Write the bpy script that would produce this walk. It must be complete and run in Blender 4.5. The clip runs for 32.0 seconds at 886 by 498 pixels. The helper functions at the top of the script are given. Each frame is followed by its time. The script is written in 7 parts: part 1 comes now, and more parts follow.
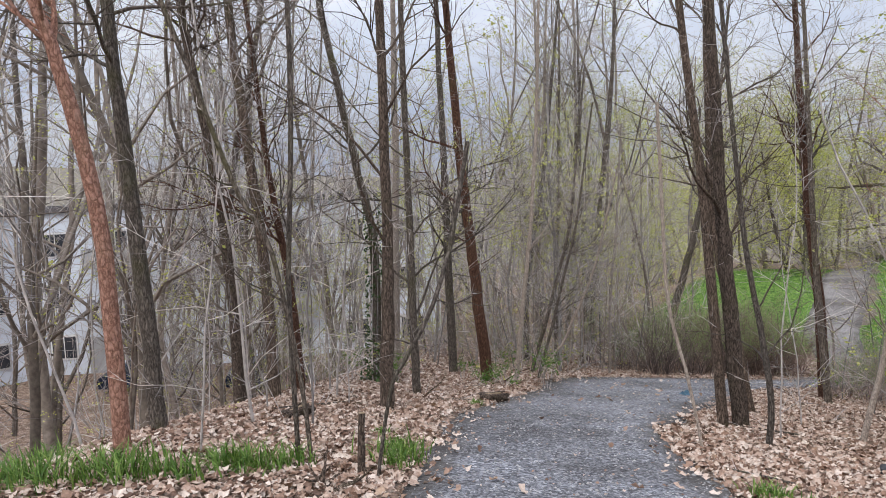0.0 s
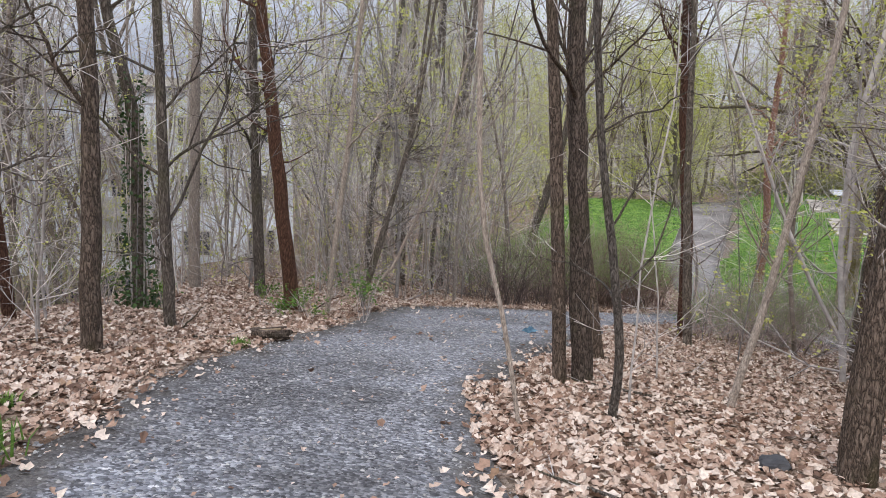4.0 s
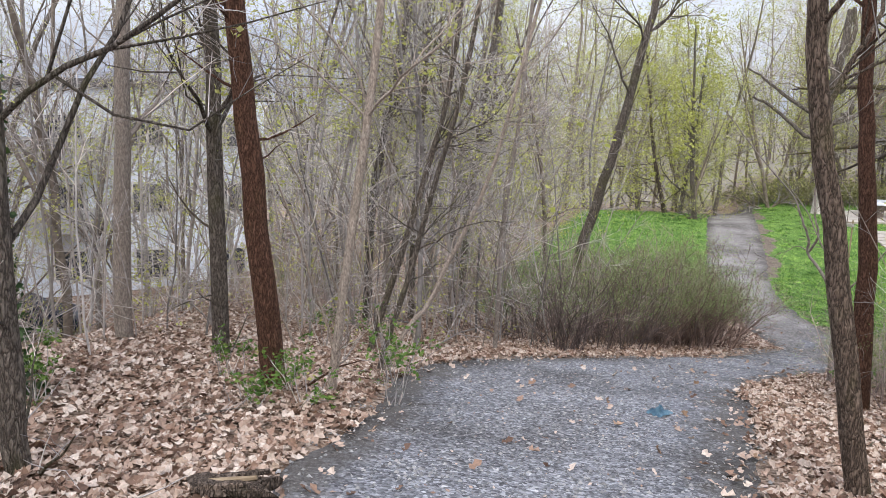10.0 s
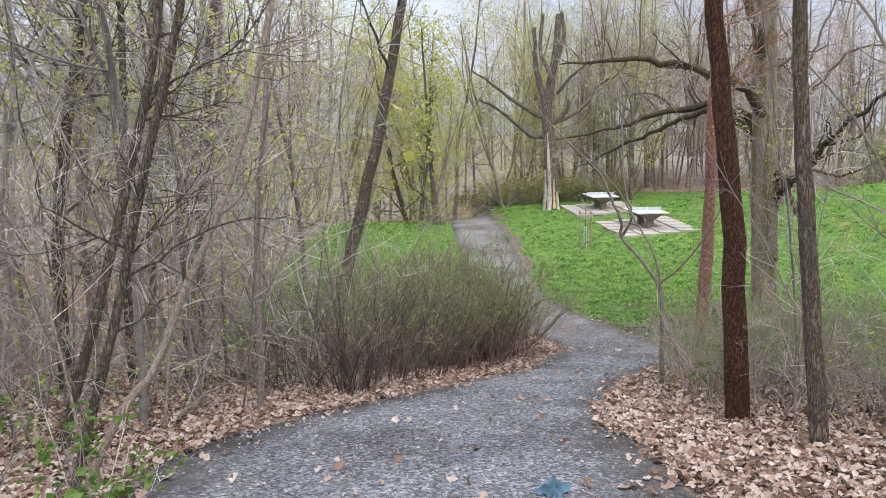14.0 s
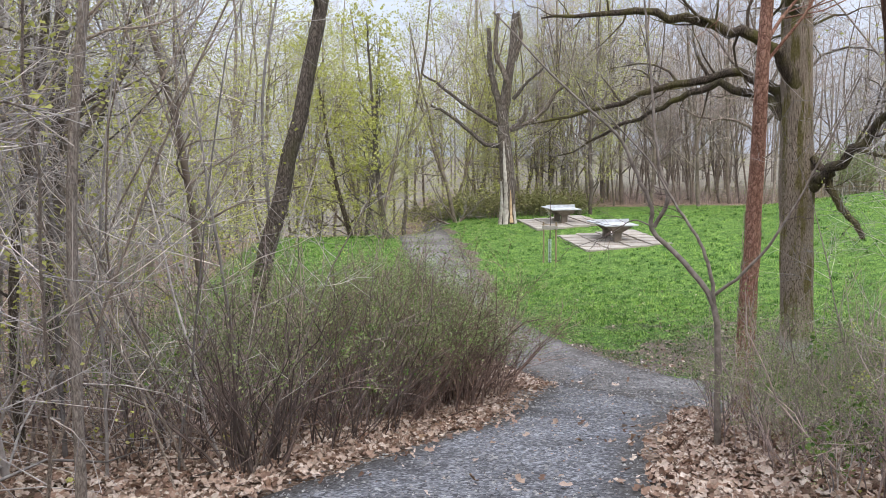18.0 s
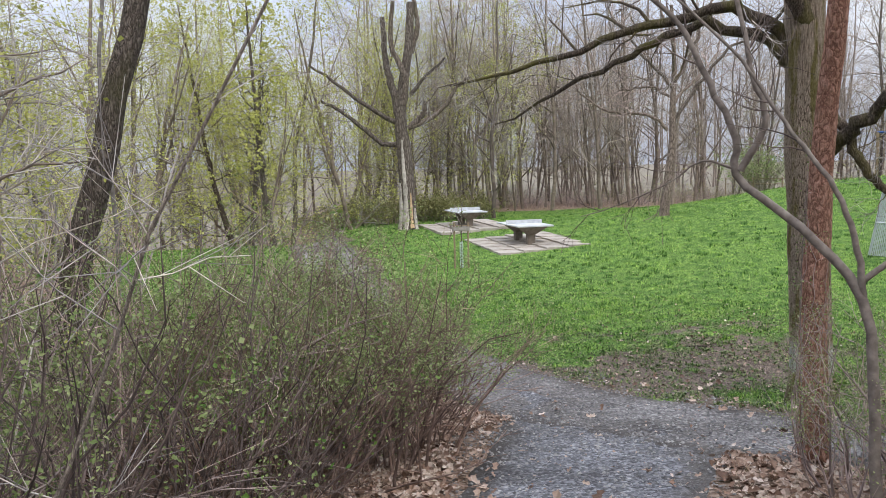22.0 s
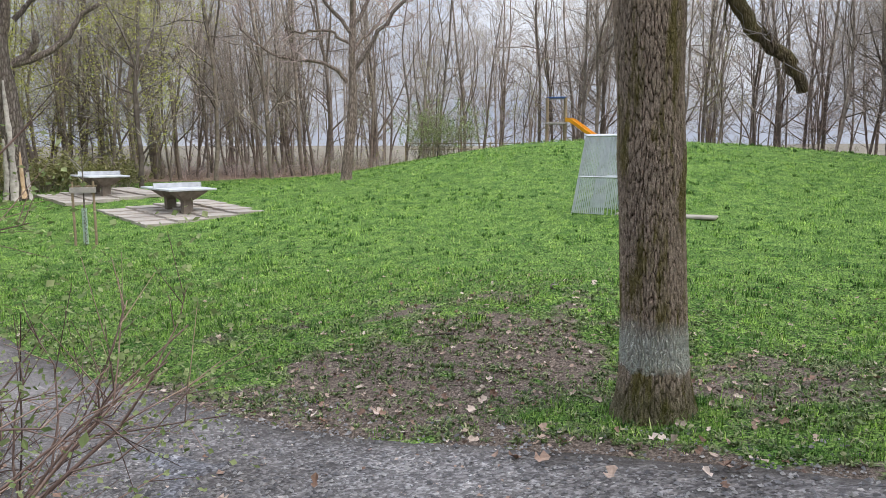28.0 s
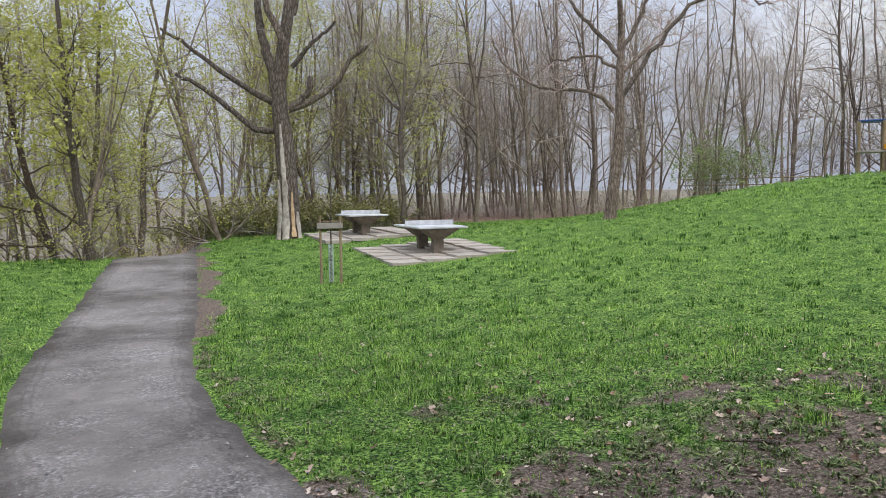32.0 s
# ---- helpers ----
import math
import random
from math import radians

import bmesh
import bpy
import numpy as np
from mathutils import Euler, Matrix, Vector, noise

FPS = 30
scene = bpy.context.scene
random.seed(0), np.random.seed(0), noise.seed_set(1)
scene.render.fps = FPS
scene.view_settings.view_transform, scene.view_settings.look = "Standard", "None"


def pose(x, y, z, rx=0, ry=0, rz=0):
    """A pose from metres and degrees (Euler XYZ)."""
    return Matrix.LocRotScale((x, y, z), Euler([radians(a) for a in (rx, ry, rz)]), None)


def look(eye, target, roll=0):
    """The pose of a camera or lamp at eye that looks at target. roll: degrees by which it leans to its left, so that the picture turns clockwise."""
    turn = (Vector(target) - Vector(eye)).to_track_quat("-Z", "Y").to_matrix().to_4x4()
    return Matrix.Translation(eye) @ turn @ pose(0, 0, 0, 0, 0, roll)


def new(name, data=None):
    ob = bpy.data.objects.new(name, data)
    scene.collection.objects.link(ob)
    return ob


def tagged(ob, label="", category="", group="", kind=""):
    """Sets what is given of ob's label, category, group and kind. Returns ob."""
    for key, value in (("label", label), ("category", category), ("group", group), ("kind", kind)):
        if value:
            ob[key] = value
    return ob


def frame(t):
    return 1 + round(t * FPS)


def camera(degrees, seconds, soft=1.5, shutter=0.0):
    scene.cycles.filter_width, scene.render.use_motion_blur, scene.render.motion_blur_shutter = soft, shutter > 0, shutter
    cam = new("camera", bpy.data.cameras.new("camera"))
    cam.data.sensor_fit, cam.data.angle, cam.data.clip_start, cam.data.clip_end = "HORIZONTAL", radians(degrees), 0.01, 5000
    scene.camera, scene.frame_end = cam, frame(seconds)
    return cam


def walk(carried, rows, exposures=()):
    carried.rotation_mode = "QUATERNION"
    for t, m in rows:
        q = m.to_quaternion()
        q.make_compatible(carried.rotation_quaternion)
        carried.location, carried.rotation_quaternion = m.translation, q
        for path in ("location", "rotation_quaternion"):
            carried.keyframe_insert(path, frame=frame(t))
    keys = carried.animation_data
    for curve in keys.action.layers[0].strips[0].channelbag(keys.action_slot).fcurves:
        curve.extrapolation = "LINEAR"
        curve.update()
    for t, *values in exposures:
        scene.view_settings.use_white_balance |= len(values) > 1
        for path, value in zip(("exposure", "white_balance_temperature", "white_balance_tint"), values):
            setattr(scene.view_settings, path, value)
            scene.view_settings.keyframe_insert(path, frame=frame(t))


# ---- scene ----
cam = camera(60.9, 32.0, soft=0.6)
METRES, EYE, TILT, LEAN, TURN = 28.3, 1.5, -9.87, 5.6, 0.0
ROWS = [
    (0.0, 0.0, 0.0, 0.0, -0.23, 4.61, -2.84),
    (0.5, 0.0097, 0.012, 0.0004, -0.47, 4.61, -3.1),
    (1.0, 0.0181, 0.0255, -0.0, -3.58, 4.95, -3.18),
    (1.5, 0.025, 0.0406, 0.0011, -4.95, 4.97, -3.25),
    (2.0, 0.0328, 0.0551, 0.0007, -5.39, 4.87, -4.64),
    (2.5, 0.0379, 0.0686, 0.0002, -8.73, 4.83, -4.9),
    (3.0, 0.0434, 0.0829, -0.0002, -9.0, 4.33, -4.9),
    (3.5, 0.0486, 0.0988, -0.0009, -9.09, -1.07, -5.08),
    (5.5, 0.0616, 0.1583, 0.0016, -9.42, 1.05, -6.95),
    (6.0, 0.0633, 0.1746, 0.0026, -7.2, 0.87, -7.18),
    (6.5, 0.0611, 0.1911, 0.0024, -5.22, 0.76, -7.21),
    (7.0, 0.06, 0.2071, 0.0021, 1.14, 0.36, -5.91),
    (7.5, 0.0547, 0.2215, 0.0018, 1.25, 1.76, -5.85),
    (8.0, 0.0496, 0.2367, 0.0014, 1.19, 2.03, -5.8),
    (8.5, 0.0463, 0.2533, 0.0018, 0.46, 2.17, -5.76),
    (9.0, 0.0424, 0.2703, 0.0019, -5.34, 2.17, -5.37),
    (9.5, 0.0424, 0.2875, 0.0009, -6.15, 2.07, -5.13),
    (10.0, 0.0421, 0.3016, 0.0001, -11.4, 0.53, -4.87),
    (10.5, 0.0415, 0.3156, 0.0, -14.21, -0.76, -4.64),
    (11.0, 0.0435, 0.3297, -0.0005, -15.66, -0.81, -3.95),
    (11.5, 0.0447, 0.3458, -0.001, -19.99, -0.74, -1.25),
    (12.0, 0.0488, 0.3609, -0.0017, -20.07, -0.69, -1.39),
    (12.5, 0.052, 0.378, -0.0024, -22.14, -0.57, -1.28),
    (13.0, 0.0561, 0.3934, -0.0024, -22.43, 1.48, -0.75),
    (13.5, 0.0614, 0.4086, -0.0024, -26.33, 2.01, 0.58),
    (14.0, 0.0658, 0.424, -0.0019, -31.34, 2.73, 1.37),
    (14.5, 0.0734, 0.4393, -0.0016, -31.6, 3.81, 1.45),
    (15.0, 0.0803, 0.4552, -0.0022, -34.47, 3.77, 1.71),
    (15.5, 0.0882, 0.4697, -0.0025, -34.91, 3.81, 1.57),
    (17.5, 0.1236, 0.5243, -0.0043, -35.31, 4.37, 1.81),
    (18.0, 0.1341, 0.5374, -0.0042, -35.3, 4.28, 1.75),
    (18.5, 0.143, 0.5495, -0.0044, -35.8, 4.17, 1.35),
    (19.0, 0.1529, 0.5621, -0.0047, -36.23, 4.03, 0.82),
    (19.5, 0.1614, 0.5762, -0.004, -36.14, 4.04, 0.49),
    (20.0, 0.1675, 0.5919, -0.0036, -35.72, 3.94, 0.68),
    (20.5, 0.175, 0.6062, -0.0031, -33.31, 3.91, 0.87),
    (21.0, 0.1813, 0.6208, -0.0034, -34.4, 3.94, 1.31),
    (21.5, 0.1898, 0.6329, -0.0038, -39.97, 4.81, 3.31),
    (22.0, 0.1983, 0.646, -0.0042, -43.51, 4.91, 3.95),
    (22.5, 0.2078, 0.6589, -0.0037, -45.36, 4.87, 4.02),
    (23.0, 0.2197, 0.668, -0.0039, -48.84, 4.96, 4.31),
    (23.5, 0.231, 0.6792, -0.0046, -52.66, 4.51, 4.56),
    (24.0, 0.2433, 0.6886, -0.0054, -52.68, 4.59, 4.76),
    (24.5, 0.2551, 0.6979, -0.0058, -55.2, 4.42, 5.26),
    (25.0, 0.2697, 0.7087, -0.0061, -58.19, 3.93, 5.61),
    (25.5, 0.2839, 0.7172, -0.0063, -60.12, 3.66, 5.65),
    (27.5, 0.338, 0.755, -0.0068, -65.76, 1.6, 7.35),
    (28.0, 0.3513, 0.7618, -0.0063, -68.21, 1.09, 7.27),
    (28.5, 0.3655, 0.7691, -0.0063, -71.9, 0.45, 7.34),
    (29.0, 0.3812, 0.7726, -0.0066, -71.8, 0.58, 7.23),
    (29.5, 0.3945, 0.7801, -0.0066, -71.25, 0.88, 6.57),
    (30.0, 0.4062, 0.7861, -0.0059, -63.55, 3.03, 4.62),
    (30.5, 0.4181, 0.7925, -0.005, -57.57, 3.7, 3.89),
    (31.0, 0.4269, 0.8017, -0.0042, -53.6, 4.21, 3.68),
    (31.5, 0.4357, 0.806, -0.0037, -50.04, 4.77, 3.52),
    (32.0, 0.4408, 0.8097, -0.002, -48.44, 6.58, 4.58),
]
walk(cam, [(t, pose(0, 0, EYE, TILT, LEAN, TURN) @ pose(METRES * x, METRES * y, METRES * z, 90 + pitch, roll, yaw)) for t, x, y, z, yaw, pitch, roll in ROWS], exposures=[(0.0, -0.2), (3.0, -0.1), (6.0, 0.0), (9.0, 0.18), (15.0, 0.15), (20.0, 0.05), (24.0, -0.06), (28.0, -0.05), (29.5, -0.1), (31.0, -0.1), (32.0, -0.28)])

# ---- world and sun: bright overcast afternoon in spring ----
SUN_ELEVATION, SUN_ROTATION = radians(48), radians(200)
world = bpy.data.worlds.new("overcast_sky")
scene.world = world
world.use_nodes = True
wn = world.node_tree.nodes
wl = world.node_tree.links
sky = wn.new("ShaderNodeTexSky")
sky.sky_type = "NISHITA"
sky.sun_disc = False
sky.sun_elevation, sky.sun_rotation = SUN_ELEVATION, SUN_ROTATION
sky.air_density, sky.dust_density, sky.ozone_density = 1.0, 4.0, 1.0
wcoord = wn.new("ShaderNodeTexCoord")
wmap = wn.new("ShaderNodeMapping")
wmap.inputs["Scale"].default_value = (1.0, 1.0, 2.6)
clouds = wn.new("ShaderNodeTexNoise")
clouds.inputs["Scale"].default_value = 2.2
clouds.inputs["Detail"].default_value = 6.0
cramp = wn.new("ShaderNodeValToRGB")
cramp.color_ramp.elements[0].position, cramp.color_ramp.elements[0].color = 0.34, (5.2, 5.9, 7.7, 1)
cramp.color_ramp.elements[1].position, cramp.color_ramp.elements[1].color = 0.66, (8.8, 9.0, 9.7, 1)
wmix = wn.new("ShaderNodeMixRGB")
wmix.inputs["Fac"].default_value = 0.82
wl.new(wcoord.outputs["Generated"], wmap.inputs["Vector"])
wl.new(wmap.outputs["Vector"], clouds.inputs["Vector"])
wl.new(clouds.outputs["Fac"], cramp.inputs["Fac"])
wl.new(sky.outputs["Color"], wmix.inputs["Color1"])
wl.new(cramp.outputs["Color"], wmix.inputs["Color2"])
background = wn["Background"]
# an overcast sky is about three times as bright overhead as at the horizon
wsep = wn.new("ShaderNodeSeparateXYZ")
wl.new(wcoord.outputs["Generated"], wsep.inputs["Vector"])
wgrad = wn.new("ShaderNodeMapRange")
wgrad.inputs["From Min"].default_value, wgrad.inputs["From Max"].default_value = 0.05, 0.9
wgrad.inputs["To Min"].default_value, wgrad.inputs["To Max"].default_value = 0.75, 2.3
wl.new(wsep.outputs["Z"], wgrad.inputs["Value"])
wscale = wn.new("ShaderNodeVectorMath")
wscale.operation = "SCALE"
wl.new(wmix.outputs["Color"], wscale.inputs[0])
wl.new(wgrad.outputs["Result"], wscale.inputs["Scale"])
wl.new(wscale.outputs["Vector"], background.inputs["Color"])
background.inputs["Strength"].default_value = 0.132

sun_data = bpy.data.lights.new("sun", "SUN")
sun_data.energy, sun_data.angle, sun_data.color = 1.5, radians(18), (1.0, 0.96, 0.9)
sun = new("sun", sun_data)
sun.matrix_world = look((0, 0, 40), (math.sin(SUN_ROTATION) * -20, math.cos(SUN_ROTATION) * -20, 40 - 20 * math.tan(SUN_ELEVATION)))

# ---- materials ----


def node_material(name, rough=0.85, spec=0.3):
    m = bpy.data.materials.new(name)
    m.use_nodes = True
    bsdf = m.node_tree.nodes["Principled BSDF"]
    bsdf.inputs["Roughness"].default_value = rough
    bsdf.inputs["Specular IOR Level"].default_value = spec
    return m, m.node_tree.nodes, m.node_tree.links, bsdf


def ramp(nodes, stops):
    r = nodes.new("ShaderNodeValToRGB")
    el = r.color_ramp.elements
    while len(el) < len(stops):
        el.new(0.5)
    for e, (p, c) in zip(el, stops):
        e.position, e.color = p, (*c, 1)
    return r


def noise_tex(nodes, links, vec, scale, detail=5.0, rough=0.6):
    n = nodes.new("ShaderNodeTexNoise")
    n.inputs["Scale"].default_value, n.inputs["Detail"].default_value, n.inputs["Roughness"].default_value = scale, detail, rough
    if vec is not None:
        links.new(vec, n.inputs["Vector"])
    return n


def mapped(nodes, links, scale, space="Object"):
    c = nodes.new("ShaderNodeTexCoord")
    m = nodes.new("ShaderNodeMapping")
    m.inputs["Scale"].default_value = scale
    links.new(c.outputs[space], m.inputs["Vector"])
    return m.outputs["Vector"]


def mixed(nodes, links, fac, a, b, mode="MIX"):
    m = nodes.new("ShaderNodeMixRGB")
    m.blend_type = mode
    for sock, v in (("Fac", fac), ("Color1", a), ("Color2", b)):
        if isinstance(v, (int, float)):
            m.inputs[sock].default_value = v
        elif isinstance(v, tuple):
            m.inputs[sock].default_value = (*v, 1)
        else:
            links.new(v, m.inputs[sock])
    return m.outputs["Color"]


def bumped(nodes, links, bsdf, height_socket, strength, distance):
    b = nodes.new("ShaderNodeBump")
    b.inputs["Strength"].default_value, b.inputs["Distance"].default_value = strength, distance
    links.new(height_socket, b.inputs["Height"])
    links.new(b.outputs["Normal"], bsdf.inputs["Normal"])


def bark_material(name, dark, mid, light, moss=0.35, moss_colour=(0.10, 0.105, 0.03), ridge=24.0, depth=0.02, tall=0.26):
    m, n, l, b = node_material(name, 0.9, 0.15)
    v = mapped(n, l, (1, 1, tall))
    warp = noise_tex(n, l, v, ridge * 0.8, 3)
    vor = n.new("ShaderNodeTexVoronoi")
    vor.feature = "DISTANCE_TO_EDGE"
    vor.inputs["Scale"].default_value = ridge
    vw = n.new("ShaderNodeMixRGB")
    vw.blend_type, vw.inputs["Fac"].default_value = "ADD", 0.14
    l.new(v, vw.inputs["Color1"])
    l.new(warp.outputs["Color"], vw.inputs["Color2"])
    l.new(vw.outputs["Color"], vor.inputs["Vector"])
    fine = noise_tex(n, l, mapped(n, l, (1, 1, 0.4)), 55, 6, 0.7)
    r1 = ramp(n, [(0.0, dark), (0.13, mid), (0.55, light)])
    l.new(vor.outputs["Distance"], r1.inputs["Fac"])
    grain = ramp(n, [(0.3, (0.55, 0.55, 0.55)), (0.7, (1.25, 1.22, 1.2))])
    l.new(fine.outputs["Fac"], grain.inputs["Fac"])
    col = mixed(n, l, 1.0, r1.outputs["Color"], grain.outputs["Color"], "MULTIPLY")
    broad = noise_tex(n, l, mapped(n, l, (1, 1, 0.5)), 2.3, 4)
    mr = ramp(n, [(0.58 - 0.2 * moss, (0, 0, 0)), (0.75 - 0.1 * moss, (1, 1, 1))])
    l.new(broad.outputs["Fac"], mr.inputs["Fac"])
    scaled = n.new("ShaderNodeMath")
    scaled.operation = "MULTIPLY"
    scaled.inputs[1].default_value = min(0.85, moss * 1.6)
    l.new(mr.outputs["Color"], scaled.inputs[0])
    col = mixed(n, l, scaled.outputs["Value"], col, moss_colour)
    info = n.new("ShaderNodeObjectInfo")
    vary = ramp(n, [(0.0, (0.78, 0.78, 0.8)), (1.0, (1.15, 1.1, 1.06))])
    l.new(info.outputs["Random"], vary.inputs["Fac"])
    col = mixed(n, l, 1.0, col, vary.outputs["Color"], "MULTIPLY")
    l.new(col, b.inputs["Base Color"])
    addh = n.new("ShaderNodeMath")
    addh.operation = "MULTIPLY_ADD"
    addh.inputs[1].default_value = 0.35
    l.new(fine.outputs["Fac"], addh.inputs[0])
    rr = ramp(n, [(0.0, (0, 0, 0)), (0.35, (1, 1, 1))])
    l.new(vor.outputs["Distance"], rr.inputs["Fac"])
    l.new(rr.outputs["Color"], addh.inputs[2])
    bumped(n, l, b, addh.outputs["Value"], 0.9, depth)
    return m


def plain_material(name, a, b2, scale=8.0, rough=0.8, bump=0.3, dist=0.004, metal=0.0, island=False, spec=0.3, vary=None):
    m, n, l, b = node_material(name, rough, spec)
    v = mapped(n, l, (1, 1, 1))
    nz = noise_tex(n, l, v, scale, 6)
    r = ramp(n, [(0.3, a), (0.7, b2)])
    l.new(nz.outputs["Fac"], r.inputs["Fac"])
    col = r.outputs["Color"]
    big = noise_tex(n, l, v, scale * 0.12, 3)
    rb = ramp(n, [(0.3, (0.75, 0.75, 0.75)), (0.7, (1.15, 1.15, 1.15))])
    l.new(big.outputs["Fac"], rb.inputs["Fac"])
    col = mixed(n, l, 1.0, col, rb.outputs["Color"], "MULTIPLY")
    if island:
        g = n.new("ShaderNodeNewGeometry")
        ri = ramp(n, [(0.0, (0.5, 0.5, 0.52)), (0.6, (1.0, 1.0, 1.0)), (1.0, (1.6, 1.58, 1.5))])
        l.new(g.outputs["Random Per Island"], ri.inputs["Fac"])
        col = mixed(n, l, 1.0, col, ri.outputs["Color"], "MULTIPLY")
    if vary:
        info = n.new("ShaderNodeObjectInfo")
        rv = ramp(n, [(0.0, (vary[0],) * 3), (0.5, (1.0, 0.98, 0.95)), (1.0, (vary[1],) * 3)])
        l.new(info.outputs["Random"], rv.inputs["Fac"])
        col = mixed(n, l, 1.0, col, rv.outputs["Color"], "MULTIPLY")
    l.new(col, b.inputs["Base Color"])
    b.inputs["Metallic"].default_value = metal
    if bump:
        bumped(n, l, b, nz.outputs["Fac"], bump, dist)
    return m


def leaf_material(name, stops, rough=0.6, translucent=0.0, by_object=False, patches=False, spec=0.25):
    m, n, l, b = node_material(name, rough, spec)
    if by_object:
        src = n.new("ShaderNodeObjectInfo").outputs["Random"]
    else:
        src = n.new("ShaderNodeNewGeometry").outputs["Random Per Island"]
    r = ramp(n, stops)
    l.new(src, r.inputs["Fac"])
    nz = noise_tex(n, l, mapped(n, l, (1, 1, 1)), 40, 4)
    rb = ramp(n, [(0.3, (0.72, 0.72, 0.7)), (0.7, (1.2, 1.18, 1.15))])
    l.new(nz.outputs["Fac"], rb.inputs["Fac"])
    col = mixed(n, l, 1.0, r.outputs["Color"], rb.outputs["Color"], "MULTIPLY")
    if patches:
        pn = noise_tex(n, l, mapped(n, l, (1, 1, 1)), 2.6, 8, 0.75)
        pr = ramp(n, [(0.38, (0.34, 0.46, 0.40)), (0.5, (0.95, 0.98, 0.95)), (0.62, (1.4, 1.34, 1.1))])
        l.new(pn.outputs["Fac"], pr.inputs["Fac"])
        col = mixed(n, l, 1.0, col, pr.outputs["Color"], "MULTIPLY")
    l.new(col, b.inputs["Base Color"])
    if translucent:
        t = n.new("ShaderNodeBsdfTranslucent")
        l.new(col, t.inputs["Color"])
        ms = n.new("ShaderNodeMixShader")
        ms.inputs["Fac"].default_value = translucent
        out = n["Material Output"]
        l.new(b.outputs["BSDF"], ms.inputs[1])
        l.new(t.outputs["BSDF"], ms.inputs[2])
        l.new(ms.outputs["Shader"], out.inputs["Surface"])
    return m


BARK_GREY = bark_material("bark_grey", (0.07, 0.06, 0.052), (0.185, 0.162, 0.138), (0.31, 0.275, 0.24), 0.35)
BARK_BROWN = bark_material("bark_brown", (0.05, 0.04, 0.033), (0.175, 0.137, 0.11), (0.30, 0.242, 0.198), 0.25)
BARK_RED = bark_material("bark_red", (0.055, 0.03, 0.021), (0.155, 0.084, 0.058), (0.27, 0.155, 0.11), 0.12, ridge=28)
BARK_FLAKE = bark_material("bark_flaking_red", (0.24, 0.125, 0.09), (0.44, 0.25, 0.185), (0.60, 0.37, 0.29), 0.2, (0.36, 0.29, 0.18), ridge=17, depth=0.012, tall=0.55)
BARK_PALE = bark_material("bark_pale", (0.26, 0.22, 0.19), (0.45, 0.395, 0.34), (0.56, 0.505, 0.44), 0.12, ridge=30, depth=0.006)
BARK_SMOOTH = plain_material("bark_smooth_grey", (0.13, 0.105, 0.09), (0.32, 0.275, 0.24), 14.0, 0.8, 0.4, 0.003, 0.0, False, 0.25)
BARK_OAK = bark_material("bark_oak", (0.14, 0.112, 0.088), (0.40, 0.335, 0.27), (0.5, 0.43, 0.355), 0.75, (0.30, 0.285, 0.07), ridge=31, depth=0.03, tall=0.3)
BARK_DEAD = bark_material("bark_dead", (0.09, 0.075, 0.064), (0.21, 0.18, 0.156), (0.33, 0.295, 0.262), 0.2, ridge=11, depth=0.05)
BARK_KNOLL = bark_material("bark_knoll", (0.10, 0.08, 0.068), (0.28, 0.23, 0.20), (0.42, 0.36, 0.32), 0.15, ridge=14, depth=0.03)
BARK_FAR = plain_material("bark_far", (0.13, 0.106, 0.089), (0.32, 0.268, 0.226), 5.0, 0.9, 0.4, 0.01, 0.0, False, 0.15, (0.6, 1.35))
BARK_MID = plain_material("bark_mid", (0.12, 0.10, 0.085), (0.28, 0.24, 0.205), 7.0, 0.9, 0.6, 0.015, 0.0, False, 0.2, (0.55, 1.5))
TWIG = plain_material("twig", (0.35, 0.318, 0.302), (0.63, 0.585, 0.565), 9.0, 0.85, 0.0, 0.0, 0.0, True, 0.15)
TWIG_NEAR = plain_material("twig_near", (0.36, 0.328, 0.314), (0.70, 0.65, 0.625), 9.0, 0.85, 0.0, 0.0, 0.0, True, 0.15)
TWIG_FAR = plain_material("twig_far", (0.36, 0.305, 0.26), (0.66, 0.575, 0.50), 9.0, 0.85, 0.0, 0.0, 0.0, True, 0.15)
BARK_SAPLING = plain_material("bark_sapling", (0.28, 0.254, 0.242), (0.55, 0.51, 0.485), 9.0, 0.85, 0.4, 0.004, 0.0, False, 0.15, (0.5, 1.3))
TWIG_RED = plain_material("twig_red", (0.30, 0.232, 0.215), (0.58, 0.465, 0.43), 9.0, 0.85, 0.0, 0.0, 0.0, True, 0.15)
TWIG_RUST = plain_material("twig_rust", (0.15, 0.10, 0.084), (0.42, 0.30, 0.25), 9.0, 0.85, 0.0, 0.0, 0.0, True, 0.15)
TWIG_DARK = plain_material("twig_dark", (0.11, 0.082, 0.073), (0.24, 0.185, 0.165), 9.0, 0.8, 0.0, 0.0, 0.0, True)
TWIG_GREEN = plain_material("twig_green", (0.20, 0.185, 0.12), (0.38, 0.345, 0.22), 9.0, 0.8, 0.0, 0.0, 0.0, True)
WOOD_BARE = plain_material("bare_wood", (0.26, 0.228, 0.2), (0.6, 0.555, 0.5), 6.0, 0.85, 0.5, 0.01)
WOOD_FRESH = plain_material("fresh_wood", (0.42, 0.27, 0.15), (0.68, 0.52, 0.34), 8.0, 0.8, 0.4, 0.008)
